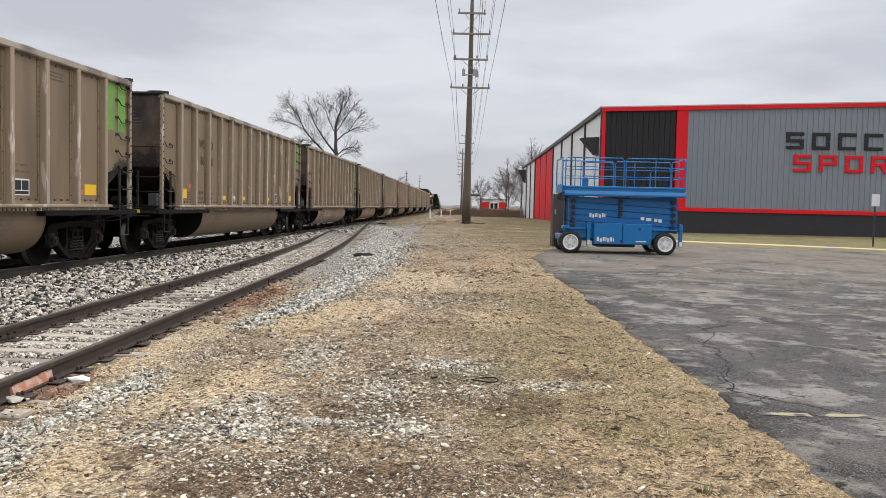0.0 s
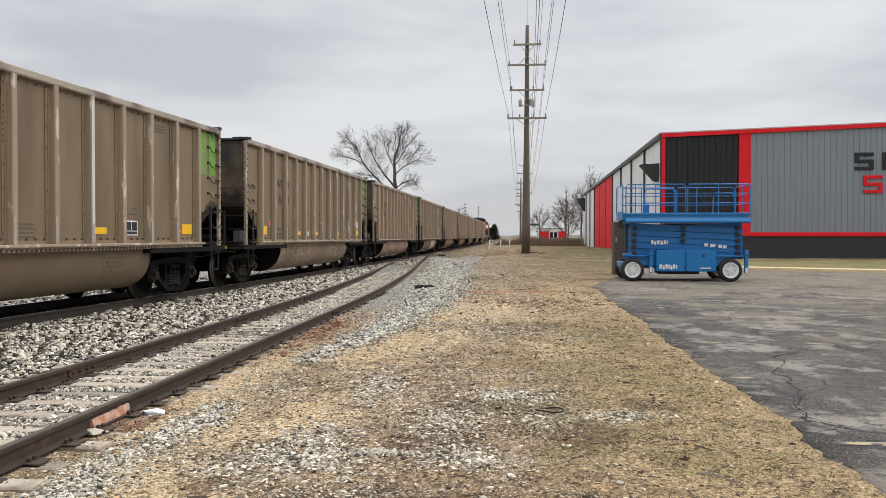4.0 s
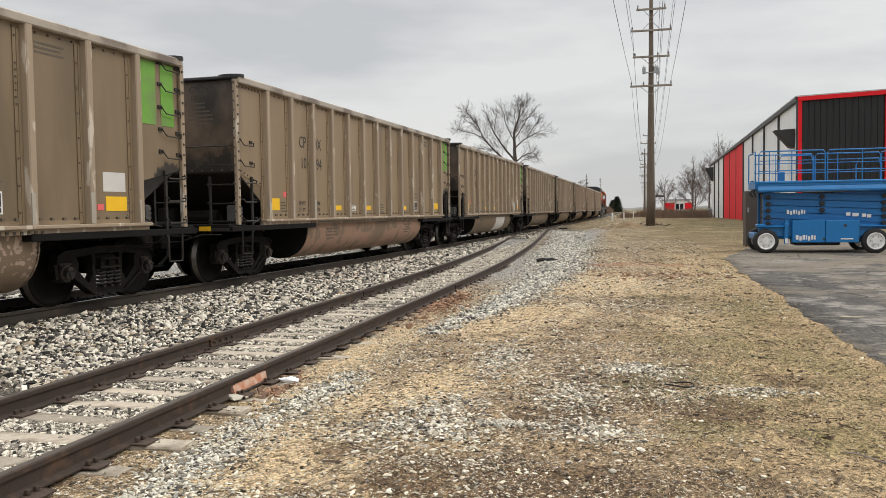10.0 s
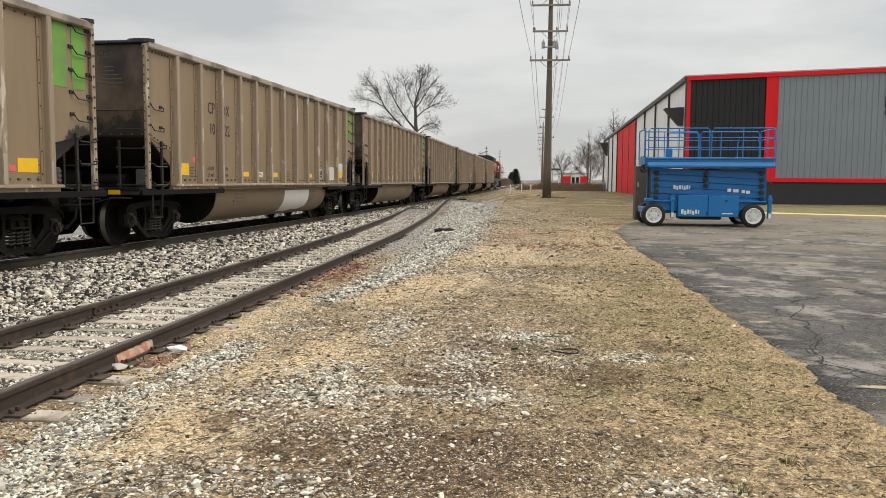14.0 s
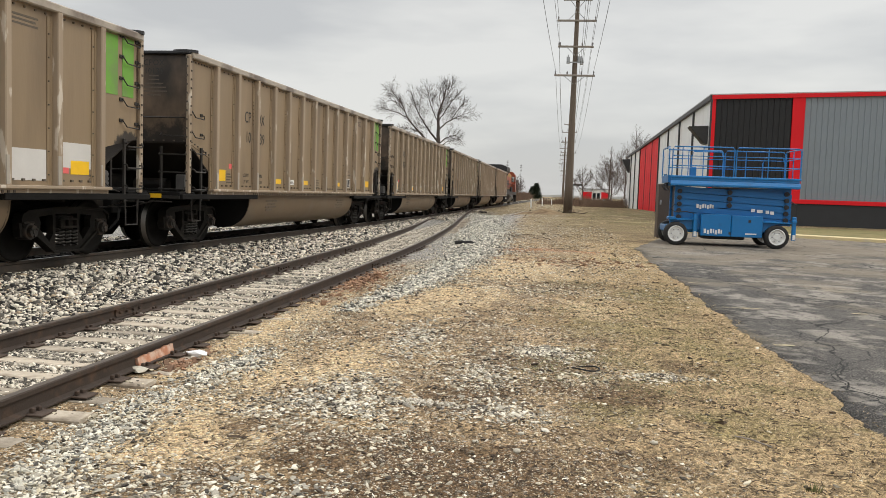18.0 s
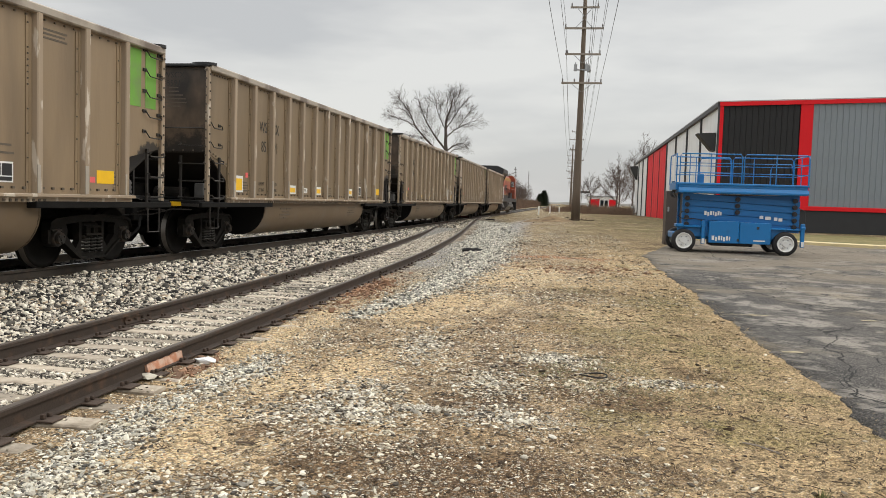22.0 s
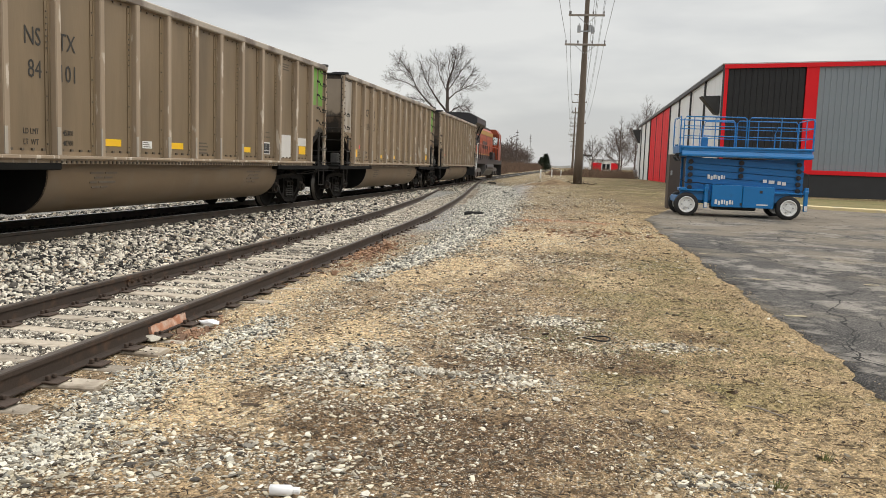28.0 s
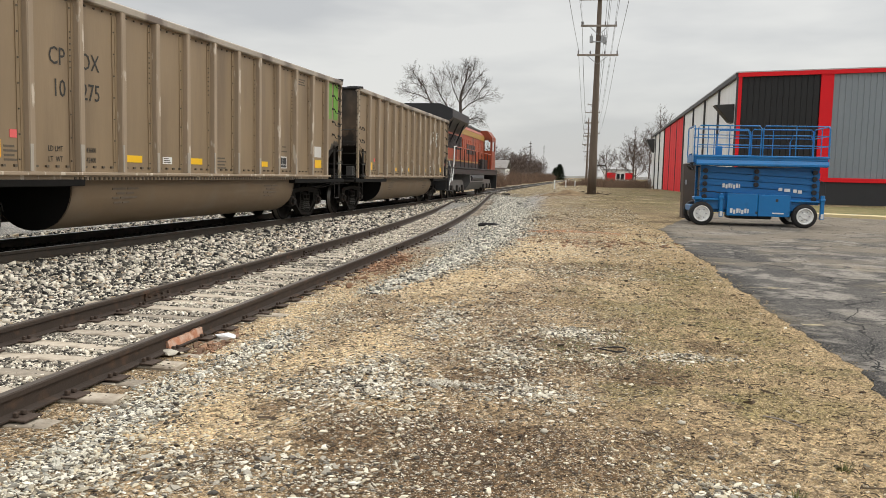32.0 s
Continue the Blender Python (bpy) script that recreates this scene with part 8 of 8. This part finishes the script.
    # clods of dark earth and bits of dead leaf
    u, y = area(10000, -2.6, 2.4, 3.6, 32, 1.2)
    k = rng.random(len(u)) < np.clip(0.25 + 0.75 * np.sin(u * 1.9 + 0.8 * np.sin(y * 0.9)) * np.sin(y * 1.1 + np.sin(u * 1.7)), 0.08, 1)
    stones("earth_clods", u[k], y[k], (0.006 + 0.0003 * y[k]) * rng.lognormal(0, 0.5, k.sum()), 18, M_CLOD, "clods of dark earth and dead leaves", 0.5, 0.2)
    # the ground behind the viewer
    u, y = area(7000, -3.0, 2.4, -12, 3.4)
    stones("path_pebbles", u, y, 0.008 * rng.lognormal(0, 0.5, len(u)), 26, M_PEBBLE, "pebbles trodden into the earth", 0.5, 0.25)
    u, y = area(9000, -1, 1, -12, 4.6)
    stones("siding_gravel", sxs(y) + u * 0.69, y, 0.014 * rng.lognormal(0, 0.35, len(u)), 27, M_STONE, "gravel filled between the siding's ties", 0.65, 0.1, np.full(len(u), 0.15 - 0.2))
    u, y = area(9000, 0, 1, -12, 7.2)
    x = mxs(y) + 0.86 + u * np.maximum(0.1, sxs(y) - 0.85 - mxs(y) - 0.86)
    stones("ballast", x, y, 0.024 * rng.lognormal(0, 0.3, len(x)), 28, M_STONE, "coarse crushed stone ballast beside the main line", 0.85, 0.1)
    u, y = area(160, -2.2, 3.0, 34, 58)
    stones("earth_clods", u, y, 0.018 * rng.lognormal(0, 0.6, len(u)), 19, M_CLOD, "rough clods of earth and dead grass", 0.55, 0.2)
    x, y = -0.94 + rng.normal(0, 0.13, 260), 6.2 + rng.normal(0, 0.045, 260)
    stones("white_crumbs", x, y, 0.010 * rng.lognormal(0, 0.3, 260), 17, M_PALE, "small heap of white crumbled stone", 0.8, 0.0)
    for x, y, r in ((0.77, 5.58, 0.026), (-0.13, 5.59, 0.022), (-0.14, 5.13, 0.028), (0.62, 5.05, 0.02), (-0.42, 5.3, 0.022), (0.25, 8.0, 0.024), (-2.0, 8.3, 0.026)):
        v0, f0 = ico()
        q = random.Random(int(y * 100))
        b = Build().add([(vx * r * 1.25 * q.uniform(0.85, 1.1), vy * r * q.uniform(0.85, 1.1), vz * r * 0.62) for vx, vy, vz in v0], f0.tolist())
        o = solid("pale_stone", b, M_PALE, "single pale smooth stone lying on the earth", "stone", "pale stones", smooth=True)
        o.matrix_basis = pose(x, y, gz(x, y) + r * 0.35, 0, 0, q.uniform(0, 180))


M_DRIFT = stone_mat("drift_stone", [(0.0, (0.065, 0.057, 0.047)), (0.16, (0.20, 0.182, 0.15)), (0.36, (0.36, 0.33, 0.27)), (0.58, (0.55, 0.505, 0.41)), (0.80, (0.72, 0.675, 0.57))])
M_CLOD = stone_mat("earth_clod", [(0.0, (0.05, 0.034, 0.022)), (0.35, (0.09, 0.062, 0.04)), (0.7, (0.15, 0.105, 0.065)), (0.92, (0.24, 0.16, 0.09))])
M_PALE = stone_mat("pale_stone", [(0.0, (0.36, 0.32, 0.25)), (0.4, (0.50, 0.46, 0.38)), (0.75, (0.62, 0.58, 0.50))])
scatter_stones()


def grass(name, label, n, seed, material, place, length):
    rng = np.random.default_rng(seed)
    x, y = place(rng, n)
    z = ground_z(x, y) + relief(x, y)
    a = rng.uniform(0, 6.283, len(x))
    h = length * rng.lognormal(0, 0.4, len(x))
    tilt = rng.uniform(0.95, 1.56, len(x))
    w = 0.0014 + 0.0002 * y
    dx, dy, dz = np.cos(a) * np.sin(tilt) * h, np.sin(a) * np.sin(tilt) * h, np.cos(tilt) * h
    sx, sy = -np.sin(a) * w, np.cos(a) * w
    v = np.stack([np.stack([x - sx, y - sy, z], -1), np.stack([x + sx, y + sy, z], -1), np.stack([x + dx * 0.5 + sx, y + dy * 0.5 + sy, z + dz * 0.65], -1), np.stack([x + dx, y + dy, z + dz], -1)], 1).reshape(-1, 3)
    i = 4 * np.arange(len(x))[:, None]
    me = bpy.data.meshes.new(name)
    me.from_pydata(v.tolist(), [], np.concatenate([i + [0, 1, 2], i + [0, 2, 3]], 0).tolist())
    me.materials.append(material)
    return tagged(new(name, me), label, "grass", kind="stuff")


def lot_side(rng, n):
    y = 2.4 + 15 * rng.random(n) ** 1.3
    x = rng.uniform(-0.4, 2.62, n)
    keep = rng.random(n) < np.clip(0.15 + 0.35 * x + 0.25 * np.sin(x * 3 + y * 1.3), 0.03, 1)
    return x[keep], y[keep]


def green_side(rng, n):
    cx, cy = rng.uniform(-0.2, 2.3, 60), rng.uniform(7.0, 15, 60)
    k = rng.integers(0, 60, n)
    return cx[k] + rng.normal(0, 0.22, n), cy[k] + rng.normal(0, 0.3, n)


def far_side(rng, n):
    y = 22 + 30 * rng.random(n)
    return rng.uniform(0.2, 2.6 + 6 * smooth(28, 34, y), n), y


grass("dry_grass", "flattened straw-coloured winter grass by the lot", 150000, 1, M_GRASS, lot_side, 0.023)
grass("green_grass", "short green grass coming through the straw", 16000, 2, M_GRASS_GREEN, green_side, 0.02)
grass("dry_grass", "rough straw-coloured grass beyond the path", 9000, 3, M_GRASS, far_side, 0.03)


def tuft(x, y):
    b = Build()
    rng = random.Random(int(x * 100))
    for k in range(46):
        a, r = rng.uniform(0, 6.28), rng.uniform(0, 0.05)
        p = Vector((r * math.cos(a), r * math.sin(a), 0))
        d = Vector((math.cos(a) * 0.5, math.sin(a) * 0.5, 1)).normalized() * rng.uniform(0.03, 0.075)
        s = Vector((-math.sin(a), math.cos(a), 0)) * 0.003
        b.add([p - s, p + s, p + d], [(0, 1, 2)])
    t = solid("grass_tuft", b, M_GRASS_GREEN, "small tuft of fresh green grass", "grass", "green tufts")
    t.matrix_basis = pose(x, y, gz(x, y))


for x, y in ((1.22, 4.42), (0.98, 3.95), (1.6, 4.9)):
    tuft(x, y)


def twigs():
    rng = random.Random(9)
    b = Build()
    for k in range(3600):
        x, y = rng.uniform(-2.6, 2.3), 3.3 + 12 * rng.random() ** 1.3
        a, l = rng.uniform(0, 6.28), rng.uniform(0.015, 0.06) if rng.random() < 0.85 else rng.uniform(0.06, 0.16)
        z = gz(x, y) + 0.006
        m = (x + math.cos(a) * l * 0.5 + rng.uniform(-0.01, 0.01), y + math.sin(a) * l * 0.5, z + rng.uniform(0.002, 0.015))
        b.tube([(x, y, z), m, (x + math.cos(a + 0.2) * l, y + math.sin(a + 0.2) * l, z + 0.004)], 0.0035, 4, 0.002)
    solid("twigs", b, M_TWIG, "dead twigs and bits of bark strewn on the earth", "twigs", kind="stuff")


twigs()


def litter():
    # white plastic bottle lying on its side
    bt = thing("plastic_bottle", "white plastic bottle lying on the gravel", "bottle", at=pose(-1.28, 3.72, gz(-1.28, 3.72) + 0.03, 0, 0, 8))
    b = Build()
    b.disc(0, 0, 0, 0, [(-0.075, 0.018), (-0.072, 0.027), (0.025, 0.028), (0.045, 0.014)], 14)
    part("body", b, M_PLASTIC, bt, "", True)
    c = Build()
    c.disc(0, 0, 0, 0, [(0.043, 0.016), (0.05, 0.018), (0.072, 0.018), (0.075, 0.012)], 12)
    part("cap", c, M_PLASTIC, bt)
    # broken slabs of brick against the near rail
    for y0, y1, h, lean, seed in ((6.92, 7.24, 0.085, 26, 3), (7.25, 7.60, 0.095, 24, 4)):
        rng = random.Random(seed)
        b = Build()
        n = 7
        b.loft([[(0.03, y0 + (y1 - y0) * i / (n - 1), -0.02), (-0.02, y0 + (y1 - y0) * i / (n - 1), -0.02), (-0.02 + rng.uniform(-0.006, 0.006), y0 + (y1 - y0) * i / (n - 1) + rng.uniform(-0.012, 0.012), h * rng.uniform(0.78, 1.0)), (0.03 + rng.uniform(-0.01, 0.01), y0 + (y1 - y0) * i / (n - 1), h * rng.uniform(0.66, 0.9))] for i in range(n)])
        b.v = [(vx, vy - (y0 + y1) / 2, vz) for vx, vy, vz in b.v]
        s = solid("brick", b, M_BRICK, "broken pale red brick slab leaning on the rusty rail", "brick", "broken bricks")
        s.matrix_basis = pose(-3.625, (y0 + y1) / 2 - 0.10, gz(-3.5, 7.2) + 0.035, 0, 10 - lean, 0)
    rng = np.random.default_rng(41)
    stones("brick_crumbs", -3.38 + rng.normal(0, 0.09, 170), 7.35 + rng.normal(0, 0.28, 170), 0.014 * rng.lognormal(0, 0.45, 170), 42, M_RUST, "crumbs of red brick by the rail", 0.6, 0.1)
    # thin pale stick and a loop of black wire in the grass
    solid("stick", Build().tube([(1.38, 5.93, gz(1.4, 5.9) + 0.012), (1.47, 5.85, gz(1.4, 5.9) + 0.02), (1.58, 5.72, gz(1.5, 5.7) + 0.012)], 0.007, 5), M_ARM, "thin pale stick lying in the grass", "stick")
    solid("wire_loop", Build().tube([(0.41 + 0.13 * math.cos(a), 7.79 + 0.09 * math.sin(a), gz(0.4, 7.8) + 0.012 + 0.008 * math.sin(2 * a)) for a in np.linspace(0, 6.28, 17)], 0.008, 5), M_TYRE, "loop of black wire lying on the pebbles", "wire")
    # flat strips of bark and dark scraps
    rng = random.Random(15)
    for x, y in ((1.55, 6.55), (0.55, 5.3), (-1.0, 4.9), (1.1, 9.0), (-0.9, 7.6), (-2.0, 5.1), (0.1, 9.6), (1.9, 8.6), (-1.1, 11.6), (0.9, 14.8), (-2.4, 9.6), (1.2, 5.3)):
        l, w = rng.uniform(0.03, 0.075), rng.uniform(0.006, 0.012)
        b = Build()
        b.loft([[(-l + 2 * l * i / 4, -w * (0.4 + 0.6 * math.sin(0.5 + i * 0.6)), 0.0), (-l + 2 * l * i / 4, w, 0.0), (-l + 2 * l * i / 4, 0.0, 0.008 + 0.004 * rng.random())] for i in range(5)])
        o = solid("bark_strip", b, M_TWIG, "curled strip of dark bark on the earth", "bark", "bark strips")
        o.matrix_basis = pose(x, y, gz(x, y) + 0.008, 0, 0, rng.uniform(0, 180))
    for x, y, s, lab, m in ((-3.36, 7.52, 0.075, "pale crumpled wrapper on the gravel", M_PLASTIC), (-3.56, 6.74, 0.062, "pale flat stone by the rail", M_PALE)):
        rng = random.Random(int(y * 10))
        v0, f0 = ico()
        b = Build().add([(vx * s * 1.5 + rng.uniform(-.02, .02), vy * s + rng.uniform(-.02, .02), vz * s * 0.5 + rng.uniform(-.01, .01)) for vx, vy, vz in v0], f0.tolist())
        o = solid("wrapper" if m is M_PLASTIC else "flat_stone", b, m, lab, "litter" if m is M_PLASTIC else "stone")
        o.matrix_basis = pose(x, y, gz(x, y) + 0.03)
    # black strip of rubber and other dark scraps
    for x, y, l in ((-2.48, 24.3, 0.62), (-5.2, 64.0, 0.7)):
        b = Build()
        b.tube([(-l / 2, 0, 0.03), (-l / 4, 0.03, 0.06), (0, 0, 0.05), (l / 4, -0.02, 0.07), (l / 2, 0.02, 0.03)], 0.06, 6)
        s = solid("rubber_scrap", b, M_TYRE, "black scrap of tyre rubber on the gravel", "scrap", "rubber scraps")
        s.matrix_basis = pose(x, y, gz(x, y), 0, 0, -8)


litter()


def brick_dust():
    rng = np.random.default_rng(31)
    n = 420
    x = -3.3 + rng.normal(0, 0.22, n)
    y = 14.2 + rng.normal(0, 1.1, n)
    stones("brick_rubble", x, y, 0.022 * rng.lognormal(0, 0.4, n), 32, M_RUST, "scatter of crushed red brick by the siding", 0.6, 0.1)
    x, y = 0.6 + rng.normal(0, 0.9, 350), 19 + rng.normal(0, 0.6, 350)
    stones("brick_rubble", x, y, 0.02 * rng.lognormal(0, 0.4, 350), 33, M_RUST, "scatter of crushed red brick on the path", 0.5, 0.2)


brick_dust()


def pole_debris():
    rng = random.Random(14)
    b = Build()
    for k in range(26):
        x, y = 0.6 + rng.gauss(0, 1.0), 52.8 + rng.gauss(0, 0.9)
        a, l = rng.uniform(0, 6.28), rng.uniform(0.15, 0.5)
        z = gz(x, y) + rng.uniform(0.0, 0.15)
        b.tube([(x, y, z), (x + math.cos(a) * l, y + math.sin(a) * l, z + rng.uniform(0, 0.12))], 0.03, 4, 0.015)
    solid("pole_debris", b, M_TWIG, "broken wood and clods around the pole's foot", "debris", kind="stuff")


pole_debris()


def earth_mound():
    b = Build()

    def at(i, j):
        x, y = -3.0 + i * 0.2, 48.6 + j * 0.2
        h = 0.34 * math.exp(-((x + 0.35 - 0.2 * (y - 51)) / 0.9) ** 2 - ((y - 51.6) / 1.4) ** 2) + 0.12 * math.exp(-((x + 1.6) / 0.7) ** 2 - ((y - 50.2) / 0.7) ** 2)
        lump = noise.noise(Vector((x * 1.6, y * 1.6, 0))) * 0.09 + noise.noise(Vector((x * 4, y * 4, 3))) * 0.045
        return (x, y, float(ground_z(x, y)) - 0.05 + h * (1 + 2.4 * lump))

    b.grid(29, 30, at)
    solid("earth_mound", b, M_MOUND, "low mound of rough brown earth at the pole's foot", "mound", kind="structure", smooth=True)


M_MOUND = blend("mound_earth", [((0.20, 0.135, 0.075), 1, 0, 1), ((0.11, 0.07, 0.04), 1.4, 0.45, 0.6), ((0.30, 0.215, 0.125), 3.0, 0.52, 0.66)], 0.8, 25)
earth_mound()


def motions():
    """The train rolls along the main line, and its wheels turn."""
    times = [0.5 * k for k in range(65)]
    for car, k in CARS:
        walk(car, [(t, car_pose(S0 + k * CAR - rolled(t))) for t in times])
    walk(LOCO, [(t, car_pose(S0 + LOCO_S - rolled(t), 6.6, 0.0)) for t in times])
    turns = [32.0 * k / 220 for k in range(221)]
    for car in [c for c, _ in CARS] + [LOCO]:
        for truck in [o for o in car.children if o.name.startswith("truck")]:
            for w in [o for o in truck.children if o.name.startswith("wheelset")]:
                p = w.location.copy()
                walk(w, [(t, pose(p.x, p.y, p.z, math.degrees(rolled(t) / WHEEL_R) % 360)) for t in turns])


motions()
